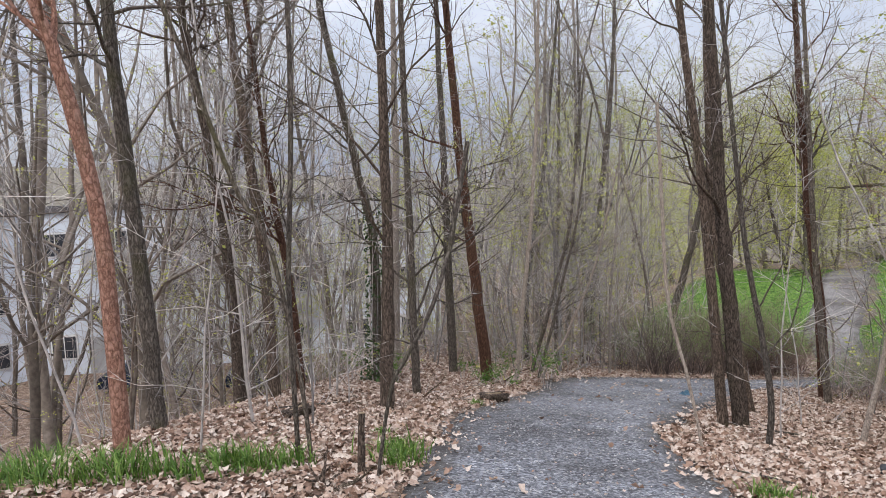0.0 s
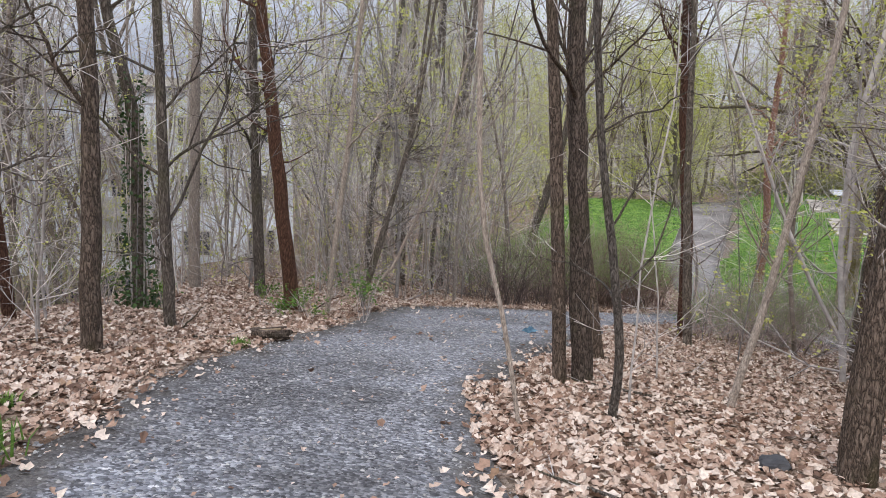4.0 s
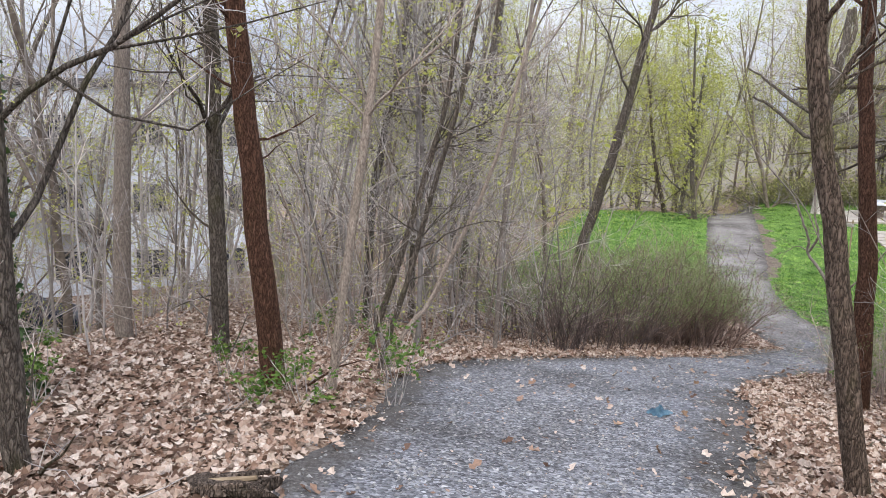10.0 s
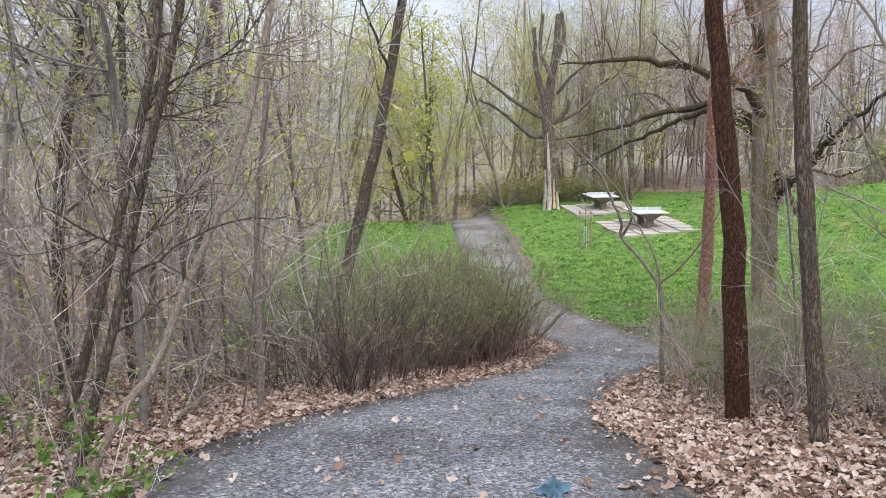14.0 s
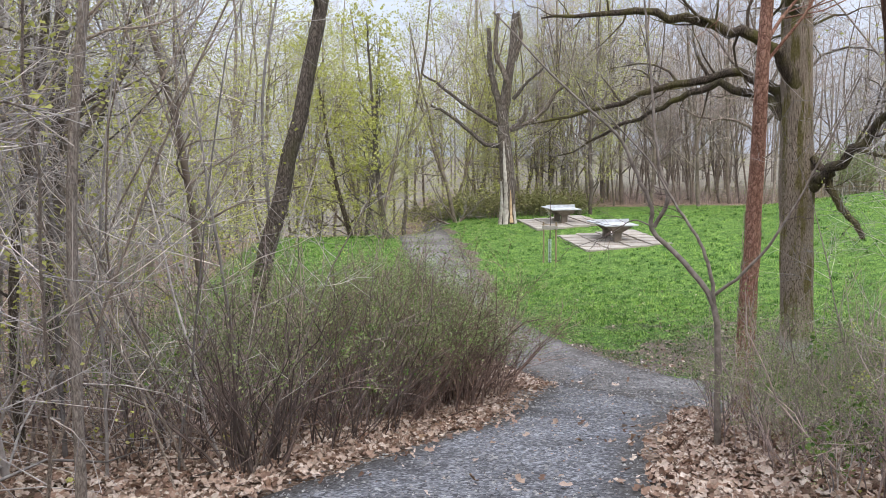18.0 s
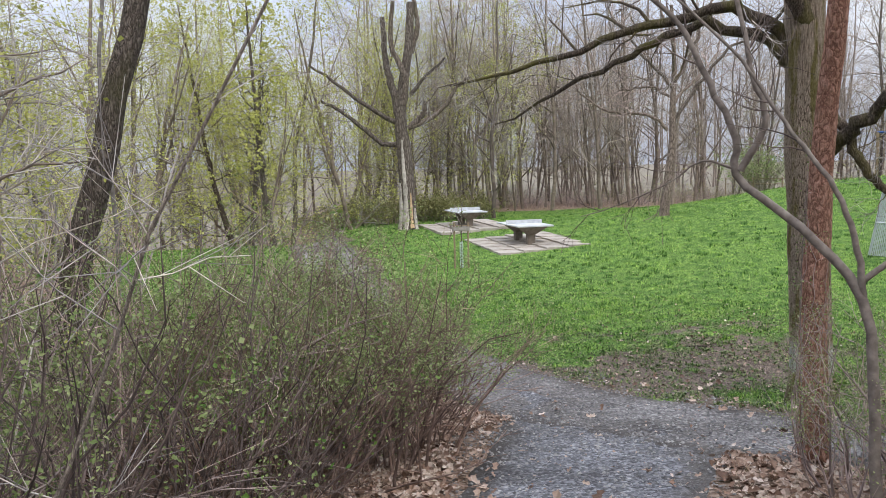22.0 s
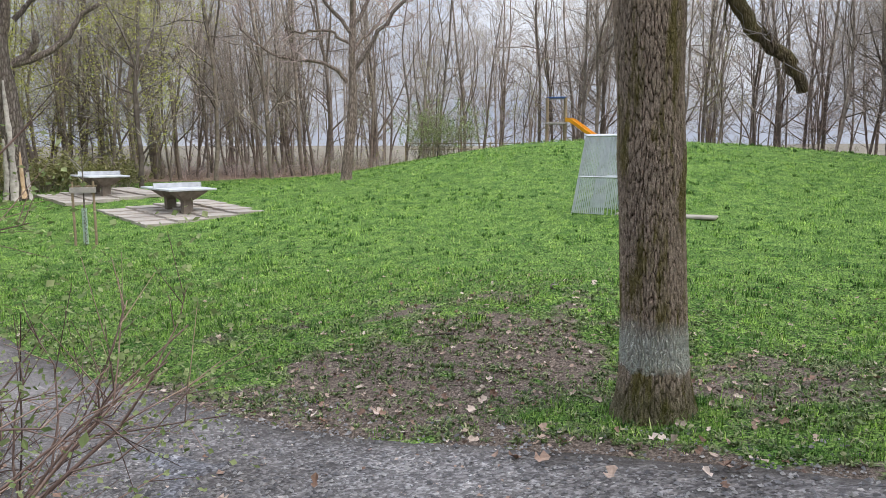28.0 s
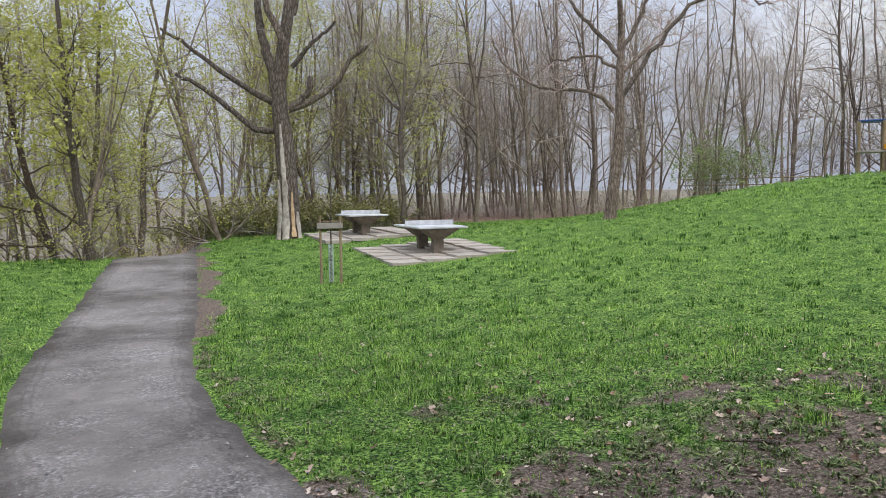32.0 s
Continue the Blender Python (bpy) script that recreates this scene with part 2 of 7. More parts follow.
LITTER = leaf_material("fallen_leaf", [(0.0, (0.13, 0.08, 0.06)), (0.25, (0.30, 0.195, 0.145)), (0.6, (0.48, 0.37, 0.305)), (1.0, (0.66, 0.57, 0.505))], 0.65, spec=0.15)
LITTER_ONE = leaf_material("fallen_leaf_single", [(0.0, (0.16, 0.09, 0.05)), (0.5, (0.38, 0.26, 0.18)), (1.0, (0.54, 0.43, 0.34))], 0.65, 0.0, True)
BUD_LEAF = leaf_material("spring_leaf", [(0.0, (0.38, 0.41, 0.10)), (0.5, (0.54, 0.56, 0.17)), (1.0, (0.68, 0.67, 0.27))], 0.6, 0.45, spec=0.1)
GREEN_LEAF = leaf_material("green_leaf", [(0.0, (0.06, 0.13, 0.022)), (0.5, (0.13, 0.23, 0.045)), (1.0, (0.24, 0.33, 0.085))], 0.5, 0.3)
IVY_LEAF = leaf_material("ivy_leaf", [(0.0, (0.025, 0.06, 0.018)), (1.0, (0.07, 0.12, 0.035))], 0.4, 0.15)
GRASS = leaf_material("grass_blade", [(0.0, (0.03, 0.08, 0.014)), (0.25, (0.105, 0.22, 0.038)), (0.55, (0.25, 0.445, 0.095)), (0.9, (0.42, 0.60, 0.18)), (1.0, (0.56, 0.62, 0.30))], 0.65, 0.22, False, True, 0.1)
GRASS_DEEP = leaf_material("tuft_grass", [(0.0, (0.018, 0.05, 0.012)), (0.5, (0.055, 0.145, 0.03)), (1.0, (0.16, 0.30, 0.06))], 0.6, 0.2, spec=0.12)
WEED_LEAF = leaf_material("weed_leaf", [(0.0, (0.035, 0.062, 0.022)), (0.5, (0.12, 0.18, 0.058)), (0.85, (0.26, 0.32, 0.14)), (1.0, (0.42, 0.40, 0.26))], 0.55, 0.15, spec=0.2)
PEBBLE = plain_material("pebble", (0.17, 0.168, 0.17), (0.36, 0.355, 0.355), 20, 0.9, 0.3, 0.003, 0.0, True, 0.15)
CONCRETE = plain_material("concrete", (0.33, 0.295, 0.255), (0.46, 0.415, 0.365), 4.0, 0.9, 0.4, 0.006)
CONCRETE_DARK = plain_material("concrete_weathered", (0.15, 0.125, 0.10), (0.28, 0.24, 0.20), 5.0, 0.9, 0.5, 0.006)
TABLE_TOP = plain_material("table_top_stone", (0.50, 0.52, 0.54), (0.66, 0.68, 0.70), 5.0, 0.6, 0.2, 0.002)
STEEL = plain_material("galvanised_steel", (0.50, 0.52, 0.55), (0.66, 0.68, 0.71), 6.0, 0.5, 0.1, 0.001, 0.2)
GOAL_PAINT = plain_material("pale_grey_paint", (0.52, 0.54, 0.58), (0.66, 0.68, 0.72), 5.0, 0.5, 0.15, 0.002)
RENDER_WALL = plain_material("pale_wall_render", (0.66, 0.72, 0.81), (0.77, 0.82, 0.89), 1.2, 0.9, 0.2, 0.004)
WALL_GREY = plain_material("grey_wall_render", (0.36, 0.36, 0.37), (0.46, 0.46, 0.46), 1.2, 0.9, 0.2, 0.004)
ROOF = plain_material("dark_roof", (0.07, 0.065, 0.065), (0.13, 0.12, 0.12), 4.0, 0.85, 0.3, 0.01)
GLASS_DARK = plain_material("window_glass", (0.03, 0.035, 0.045), (0.06, 0.065, 0.08), 2.0, 0.08, 0.0, 0.0, 0.0, False, 0.6)
FRAME_WHITE = plain_material("white_frame", (0.62, 0.62, 0.62), (0.72, 0.72, 0.71), 6.0, 0.5, 0.0)
SLIDE_YELLOW = plain_material("orange_plastic", (0.75, 0.30, 0.02), (0.85, 0.40, 0.03), 4.0, 0.35, 0.0)
BLUE_PAINT = plain_material("blue_paint", (0.04, 0.10, 0.30), (0.07, 0.15, 0.40), 4.0, 0.4, 0.0)
BLUE_CLOTH = plain_material("blue_cloth", (0.03, 0.08, 0.13), (0.16, 0.28, 0.36), 12.0, 0.8, 0.5, 0.006)
TEAL_MESH = plain_material("pale_mesh_guard", (0.50, 0.62, 0.60), (0.62, 0.72, 0.70), 20.0, 0.6, 0.0)
CAR_PAINT = plain_material("dark_blue_car_paint", (0.02, 0.03, 0.06), (0.03, 0.045, 0.085), 2.0, 0.25, 0.0, 0.0, 0.3, False, 0.6)
RUBBER = plain_material("rubber", (0.015, 0.015, 0.015), (0.03, 0.03, 0.03), 8.0, 0.8, 0.0)
STONE_DARK = plain_material("dark_stone", (0.04, 0.04, 0.045), (0.09, 0.09, 0.095), 8.0, 0.9, 0.6, 0.02)
WOOD_POST = plain_material("post_wood", (0.22, 0.16, 0.10), (0.36, 0.28, 0.19), 10.0, 0.85, 0.3, 0.003)
WOOD_GREY = plain_material("weathered_board", (0.30, 0.27, 0.25), (0.42, 0.39, 0.36), 10.0, 0.85, 0.3, 0.003)


def ground_material():
    m, n, l, b = node_material("ground_cover", 0.95, 0.1)
    att = n.new("ShaderNodeAttribute")
    att.attribute_name = "zone"
    sep = n.new("ShaderNodeSeparateColor")
    l.new(att.outputs["Color"], sep.inputs["Color"])
    v = mapped(n, l, (1, 1, 1))
    vor = n.new("ShaderNodeTexVoronoi")
    vor.inputs["Scale"].default_value = 18
    warp = noise_tex(n, l, v, 9, 3)
    vv = mixed(n, l, 0.06, v, warp.outputs["Color"], "ADD")
    l.new(vv, vor.inputs["Vector"])
    s2 = n.new("ShaderNodeSeparateColor")
    l.new(vor.outputs["Color"], s2.inputs["Color"])
    leaves = ramp(n, [(0.0, (0.13, 0.085, 0.06)), (0.35, (0.27, 0.19, 0.14)), (0.7, (0.40, 0.30, 0.235)), (1.0, (0.50, 0.41, 0.34))])
    l.new(s2.outputs["Red"], leaves.inputs["Fac"])
    edge = ramp(n, [(0.0, (1.1, 1.1, 1.1)), (0.55, (0.95, 0.95, 0.95)), (0.9, (0.45, 0.43, 0.42))])
    l.new(vor.outputs["Distance"], edge.inputs["Fac"])
    litter = mixed(n, l, 1.0, leaves.outputs["Color"], edge.outputs["Color"], "MULTIPLY")
    patch = noise_tex(n, l, v, 0.9, 5)
    pr = ramp(n, [(0.35, (0.7, 0.68, 0.66)), (0.65, (1.15, 1.12, 1.1))])
    l.new(patch.outputs["Fac"], pr.inputs["Fac"])
    litter = mixed(n, l, 1.0, litter, pr.outputs["Color"], "MULTIPLY")
    gn = noise_tex(n, l, v, 26, 8, 0.75)
    gr = ramp(n, [(0.42, (0.018, 0.032, 0.011)), (0.5, (0.10, 0.195, 0.04)), (0.6, (0.29, 0.43, 0.115))])
    l.new(gn.outputs["Fac"], gr.inputs["Fac"])
    gp = noise_tex(n, l, v, 2.6, 8, 0.75)
    gpr = ramp(n, [(0.40, (0.5, 0.62, 0.55)), (0.5, (1.0, 1.0, 1.0)), (0.61, (1.32, 1.25, 1.1))])
    l.new(gp.outputs["Fac"], gpr.inputs["Fac"])
    grass = mixed(n, l, 1.0, gr.outputs["Color"], gpr.outputs["Color"], "MULTIPLY")
    sn = noise_tex(n, l, v, 34, 8, 0.8)
    sr = ramp(n, [(0.38, (0.045, 0.034, 0.028)), (0.5, (0.15, 0.118, 0.095)), (0.62, (0.36, 0.295, 0.245))])
    l.new(sn.outputs["Fac"], sr.inputs["Fac"])
    broken = noise_tex(n, l, v, 3.2, 6, 0.7)

    def soft(mask):
        a = n.new("ShaderNodeMath")
        a.operation = "MULTIPLY_ADD"
        a.inputs[1].default_value = 0.9
        l.new(broken.outputs["Fac"], a.inputs[0])
        l.new(mask, a.inputs[2])
        r = ramp(n, [(0.82, (0, 0, 0)), (1.02, (1, 1, 1))])
        l.new(a.outputs["Value"], r.inputs["Fac"])
        return r.outputs["Color"]
    col = mixed(n, l, soft(sep.outputs["Red"]), litter, grass)
    col = mixed(n, l, soft(sep.outputs["Green"]), col, sr.outputs["Color"])
    # distant ground is tinted pale: haze painted in, like bright sky between trunks
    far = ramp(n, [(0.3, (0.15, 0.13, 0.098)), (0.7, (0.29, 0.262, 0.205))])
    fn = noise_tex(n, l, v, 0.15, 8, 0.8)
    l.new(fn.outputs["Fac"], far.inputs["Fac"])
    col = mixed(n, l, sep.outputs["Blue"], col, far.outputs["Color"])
    l.new(col, b.inputs["Base Color"])
    hsum = n.new("ShaderNodeMath")
    hsum.operation = "MULTIPLY_ADD"
    hsum.inputs[1].default_value = 1.2
    l.new(gn.outputs["Fac"], hsum.inputs[0])
    l.new(vor.outputs["Distance"], hsum.inputs[2])
    bumped(n, l, b, hsum.outputs["Value"], 0.8, 0.03)
    return m


def gravel_material(name, lo, mid, hi, sandy):
    m, n, l, b = node_material(name, 0.9, 0.2)
    v = mapped(n, l, (1, 1, 1))
    vor = n.new("ShaderNodeTexVoronoi")
    vor.inputs["Scale"].default_value = 42
    l.new(v, vor.inputs["Vector"])
    s2 = n.new("ShaderNodeSeparateColor")
    l.new(vor.outputs["Color"], s2.inputs["Color"])
    r = ramp(n, [(0.0, lo), (0.5, mid), (0.92, hi), (1.0, (0.43, 0.43, 0.42))])
    l.new(s2.outputs["Green"], r.inputs["Fac"])
    dust = noise_tex(n, l, v, 1.4, 8, 0.7)
    dr = ramp(n, [(0.30, (0.35, 0.35, 0.35)), (0.58, (1, 1, 1))])
    l.new(dust.outputs["Fac"], dr.inputs["Fac"])
    sand = n.new("ShaderNodeMath")
    sand.operation = "MULTIPLY"
    sand.inputs[1].default_value = sandy
    l.new(dr.outputs["Color"], sand.inputs[0])
    north = n.new("ShaderNodeSeparateXYZ")
    l.new(v, north.inputs["Vector"])
    stony = n.new("ShaderNodeMapRange")
    stony.inputs["From Min"].default_value, stony.inputs["From Max"].default_value = 24.0, 28.5
    stony.inputs["To Min"].default_value, stony.inputs["To Max"].default_value = 0.3, 1.25
    l.new(north.outputs["Y"], stony.inputs["Value"])
    laid = n.new("ShaderNodeMath")
    laid.operation = "MULTIPLY"
    l.new(sand.outputs["Value"], laid.inputs[0])
    l.new(stony.outputs["Result"], laid.inputs[1])
    fine = noise_tex(n, l, v, 130, 4, 0.7)
    fr = ramp(n, [(0.3, (0.17, 0.154, 0.141)), (0.7, (0.29, 0.268, 0.248))])
    l.new(fine.outputs["Fac"], fr.inputs["Fac"])
    big = n.new("ShaderNodeTexVoronoi")
    big.inputs["Scale"].default_value = 21
    l.new(v, big.inputs["Vector"])
    b2 = n.new("ShaderNodeSeparateColor")
    l.new(big.outputs["Color"], b2.inputs["Color"])
    br = ramp(n, [(0.0, (0.45, 0.45, 0.47)), (0.7, (0.95, 0.95, 0.95)), (0.95, (1.15, 1.15, 1.15)), (1.0, (1.6, 1.56, 1.5))])
    l.new(b2.outputs["Red"], br.inputs["Fac"])
    stone = mixed(n, l, 1.0, r.outputs["Color"], br.outputs["Color"], "MULTIPLY")
    col = mixed(n, l, laid.outputs["Value"], stone, fr.outputs["Color"])
    att = n.new("ShaderNodeAttribute")
    att.attribute_name = "rim"
    rag = noise_tex(n, l, v, 2.6, 7, 0.7)
    ra = n.new("ShaderNodeMath")
    ra.operation = "ADD"
    l.new(rag.outputs["Fac"], ra.inputs[0])
    l.new(att.outputs["Fac"], ra.inputs[1])
    rr = ramp(n, [(0.66, (0, 0, 0)), (0.98, (0.85, 0.85, 0.85))])
    l.new(ra.outputs["Value"], rr.inputs["Fac"])
    earth = noise_tex(n, l, v, 60, 6, 0.7)
    er = ramp(n, [(0.3, (0.04, 0.036, 0.033)), (0.5, (0.10, 0.09, 0.08)), (0.7, (0.20, 0.178, 0.158))])
    l.new(earth.outputs["Fac"], er.inputs["Fac"])
    col = mixed(n, l, rr.outputs["Color"], col, er.outputs["Color"])
    # wheel marks that run along the edge
    ruts = ramp(n, [(0.20, (1, 1, 1)), (0.24, (0.72, 0.7, 0.69)), (0.28, (1, 1, 1)), (0.33, (1, 1, 1)), (0.36, (0.78, 0.76, 0.75)), (0.4, (1, 1, 1))])
    rw = n.new("ShaderNodeMath")
    rw.operation = "MULTIPLY_ADD"
    rw.inputs[1].default_value = 0.1
    l.new(rag.outputs["Fac"], rw.inputs[0])
    l.new(att.outputs["Fac"], rw.inputs[2])
    l.new(rw.outputs["Value"], ruts.inputs["Fac"])
    col = mixed(n, l, 0.9 * sandy, col, ruts.outputs["Color"], "MULTIPLY")
    dirt = noise_tex(n, l, v, 0.5, 6, 0.65)
    dd = ramp(n, [(0.36, (0.52, 0.50, 0.49)), (0.6, (1.1, 1.1, 1.12))])
    l.new(dirt.outputs["Fac"], dd.inputs["Fac"])
    col = mixed(n, l, 1.0, col, dd.outputs["Color"], "MULTIPLY")
    l.new(col, b.inputs["Base Color"])
    hh = n.new("ShaderNodeMath")
    hh.operation = "MULTIPLY_ADD"
    hh.inputs[1].default_value = 0.6
    l.new(fine.outputs["Fac"], hh.inputs[0])
    inv = ramp(n, [(0.0, (1, 1, 1)), (0.8, (0, 0, 0))])
    l.new(vor.outputs["Distance"], inv.inputs["Fac"])
    l.new(inv.outputs["Color"], hh.inputs[2])
    bumped(n, l, b, hh.outputs["Value"], 0.7, 0.012)
    return m


GROUND = ground_material()
GRAVEL = gravel_material("blue_grey_gravel", (0.08, 0.084, 0.094), (0.22, 0.23, 0.252), (0.42, 0.43, 0.455), 0.45)
GRAVEL_SANDY = gravel_material("sandy_grey_gravel", (0.10, 0.096, 0.094), (0.23, 0.218, 0.207), (0.42, 0.405, 0.39), 0.72)

# ---- terrain ----


def soft_plus(v, k):
    return k * np.logaddexp(0, v / k)


def height(x, y):
    """The lie of the land: a wooded slope that runs down to a level meadow with a knoll, and a valley with houses."""
    slope = -0.02 - 0.105 * x - 0.178 * y - 0.6 * soft_plus(-(x + 5.2 - 0.13 * y), 0.6)
    meadow = (-5.8 + 0.008 * (x - 16) + 0.006 * (y - 23) - 1.25 * (1 - np.tanh(x / 6))
              + 2.5 * np.exp(-((x - 46) ** 2) / 160 - ((y - 28) ** 2) / np.where(y > 28, 140, 480))
              + 0.25 * np.exp(-((x - 34) ** 2 + (y - 45) ** 2) / 20) - 0.3 * np.exp(-((x - 20) ** 2 + (y - 34) ** 2) / 60) + 0.5 * np.exp(-((x - 19.5) ** 2 + (y - 23) ** 2) / 9))
    along, aside = (x - 24.5) * 0.5 + (y - 47) * 0.866, (x - 24.5) * 0.866 - (y - 47) * 0.5
    meadow = meadow - 0.11 * soft_plus(along, 1.0) * 0.5 * (1 - np.tanh((aside - 1.4) / 0.8)) * np.clip((95 - along) / 60, 0, 1)
    return 0.15 * np.logaddexp(slope / 0.15, meadow / 0.15)


def far_height(x, y):
    r = np.hypot(x - 15, y - 25)
    s = np.clip((r - 110) / 500, 0, 1)
    s = s * s * (3 - 2 * s)
    near = height(np.clip(x, -70, 110), np.clip(y, -45, 110))
    return near + s * (2 + 12 * np.clip(0.4 - x / 120, 0, 1) + 24 * np.clip(-x / 300, 0, 1)) * (0.8 + 0.25 * np.sin(x * 0.006 + 1) * np.cos(y * 0.007))


def hz(x, y):
    return float(height(x, y))


def smooth_line(points, n):
    """n places along a smooth line through the points."""
    p = np.array(points, float)
    p = np.vstack([2 * p[0] - p[1], p, 2 * p[-1] - p[-2]])
    out = []
    m = len(p) - 3
    for u in np.linspace(0, m, n):
        i = min(int(u), m - 1)
        t = u - i
        a, b, c, d = p[i:i + 4]
        out.append(0.5 * (2 * b + (c - a) * t + (2 * a - 5 * b + 4 * c - d) * t * t + (3 * b - a - 3 * c + d) * t ** 3))
    return np.array(out)


TRAIL_LEFT = smooth_line([(-2.0, -7), (-1.3, 0), (-0.6, 5), (-0.35, 8), (0.0, 10.7), (0.9, 13.2), (1.8, 15.6), (2.3, 17.6), (3.0, 18.9), (4.3, 19.9), (6.0, 20.7), (8.0, 21.6), (10.3, 22.8), (12.6, 24.7), (14.0, 26.6)], 220)
TRAIL_RIGHT = smooth_line([(0.8, -7), (1.6, 0), (2.2, 5), (2.45, 8), (2.85, 10.2), (3.5, 11.6), (4.3, 13.2), (5.3, 14.8), (6.2, 16.2), (7.0, 17.4), (8.0, 18.6), (9.2, 19.8), (10.3, 20.7), (12.0, 21.5), (14.2, 23.0)], 220)
CROSS_RIGHT = smooth_line([(24.0, -22), (19.6, -8), (17.0, 4), (15.2, 12), (14.2, 17), (13.9, 19.5), (14.4, 21.2), (14.8, 22.5), (14.9, 24), (15.1, 25.4), (15.5, 27), (16.1, 28.8), (17.5, 32), (20.9, 37.6), (25.5, 45.5), (30.0, 53), (36, 62)], 260)
CROSS_LEFT = smooth_line([(21.2, -22), (16.8, -8), (14.2, 4), (12.6, 12), (11.9, 17), (11.9, 19.5), (11.9, 21.2), (12.2, 22.5), (12.5, 24), (12.8, 25.4), (13.3, 27), (13.9, 29), (15.5, 33.2), (18.7, 39), (23.2, 47), (27.8, 54.5), (33.8, 63.5)], 260)


SIDE = TRAIL_RIGHT - TRAIL_LEFT
SIDE = SIDE / np.linalg.norm(SIDE, axis=1)[:, None]
TRAIL_LEFT, TRAIL_RIGHT = TRAIL_LEFT - SIDE * 0.04, TRAIL_RIGHT + SIDE * 0.15


def path_side(x, y, left, right):
    """How far a place lies inside a path, in metres (negative: outside)."""
    mid, half = (left + right) / 2, np.linalg.norm(left - right, axis=1) / 2
    d = np.hypot(x[..., None] - mid[:, 0], y[..., None] - mid[:, 1])
    return np.max(half - d, axis=-1)


def on_path(x, y):
    return np.maximum(path_side(x, y, TRAIL_LEFT[:204:2], TRAIL_RIGHT[:204:2]), path_side(x, y, CROSS_LEFT[::2], CROSS_RIGHT[::2]))


def meadow_mask(x, y):
    """1 on grass, 0 in the wood."""
    edge = np.interp(y, CROSS_RIGHT[:, 1], CROSS_RIGHT[:, 0])
    lawn = np.clip((x - edge + 0.3) / 0.3, 0, 1) * np.clip((y - 12) / 4, 0, 1)
    wood = np.interp(y, (-60, 0, 15, 25, 40, 50, 58, 64), (46, 50, 54, 57, 56, 50, 40, 20))
    lawn = lawn * np.clip((wood - x) / 4, 0, 1)
    left = np.interp(y, CROSS_LEFT[:, 1], CROSS_LEFT[:, 0])
    strip = np.clip((left - x + 0.35) / 0.3, 0, 1) * np.clip((x - left + 9.5) / 3, 0, 1) * np.clip((y - 28) / 2.5, 0, 1) * np.clip((60 - y) / 5, 0, 1)
    return np.maximum(lawn, strip)


LATTICE = np.random.default_rng(17).random((64, 64))


def patchy(x, y, size):
    """Smooth random patches between 0 and 1, about size metres across."""
    u, v = np.asarray(x, float) / size + 100, np.asarray(y, float) / size + 100
    i, j = np.floor(u).astype(int), np.floor(v).astype(int)
    a, b = u - i, v - j
    a, b = a * a * (3 - 2 * a), b * b * (3 - 2 * b)
    i, j, i2, j2 = i % 64, j % 64, (i + 1) % 64, (j + 1) % 64
    return (LATTICE[i, j] * (1 - a) + LATTICE[i2, j] * a) * (1 - b) + (LATTICE[i, j2] * (1 - a) + LATTICE[i2, j2] * a) * b


def soil_mask(x, y):
    """1 on trodden earth at the meadow's edge, broken up by tufts."""
    fray = 1.2 * (patchy(x, y, 1.1) - 0.5) + 1.1 * (patchy(x + 7, y, 0.42) - 0.5) + 0.8 * (patchy(x, y + 3, 0.17) - 0.5)
    a = 1.25 + fray - np.hypot((x - 17.3) / 2.6, (y - 24.3) / 2.5)
    b = 1.0 + fray - np.hypot((x - 16.3) / 1.9, (y - 20.6) / 2.6)
    edge = np.interp(y, CROSS_RIGHT[:, 1], CROSS_RIGHT[:, 0])
    rim = 0.95 + 1.2 * fray - np.abs(x - edge - 0.1) / np.where(y < 27.5, 0.55, 0.4)
    return np.clip(np.maximum(np.maximum(a * 0.75, b * 0.6), rim), 0, 1) * np.clip((y - 14) / 3, 0, 1) * np.clip((np.hypot(x - 15.68, y - 21.8) - 0.3) / 0.5, 0, 1)


# ---- mesh tools ----


def make_mesh(name, verts, quads=None, tris=None, smooth=False):
    me = bpy.data.meshes.new(name)
    verts = np.asarray(verts, np.float32)
    faces, sizes = [], []
    if quads is not None and len(quads):
        faces.append(np.asarray(quads, np.int32).ravel())
        sizes.append(np.full(len(quads), 4, np.int32))
    if tris is not None and len(tris):
        faces.append(np.asarray(tris, np.int32).ravel())
        sizes.append(np.full(len(tris), 3, np.int32))
    loops, sizes = np.concatenate(faces), np.concatenate(sizes)
    me.vertices.add(len(verts))
    me.vertices.foreach_set("co", verts.ravel())
    me.loops.add(len(loops))
    me.loops.foreach_set("vertex_index", loops)
    me.polygons.add(len(sizes))
    me.polygons.foreach_set("loop_start", np.concatenate([[0], np.cumsum(sizes)[:-1]]).astype(np.int32))
    me.polygons.foreach_set("use_smooth", np.full(len(sizes), smooth))
    me.update(calc_edges=True)
    return me


def mesh_part(name, me, material, parent=None, label="", kind=""):
    me.materials.append(material)
    ob = new(name, me)
    ob.parent = parent
    if kind:
        ob["kind"] = kind
    if label:
        ob["label"] = label
    return ob


def part(name, bm, material, parent=None, label=""):
    me = bpy.data.meshes.new(name)
    bm.to_mesh(me)
    bm.free()
    return mesh_part(name, me, material, parent, label)


def thing(name, label, category, at=(0, 0, 0), turn=0.0, group="", kind=""):
    ob = new(name)
    ob.matrix_basis = Matrix.Translation(at) @ Matrix.Rotation(turn, 4, "Z")
    ob.empty_display_size = 0.2
    return tagged(ob, label, category, group, kind)


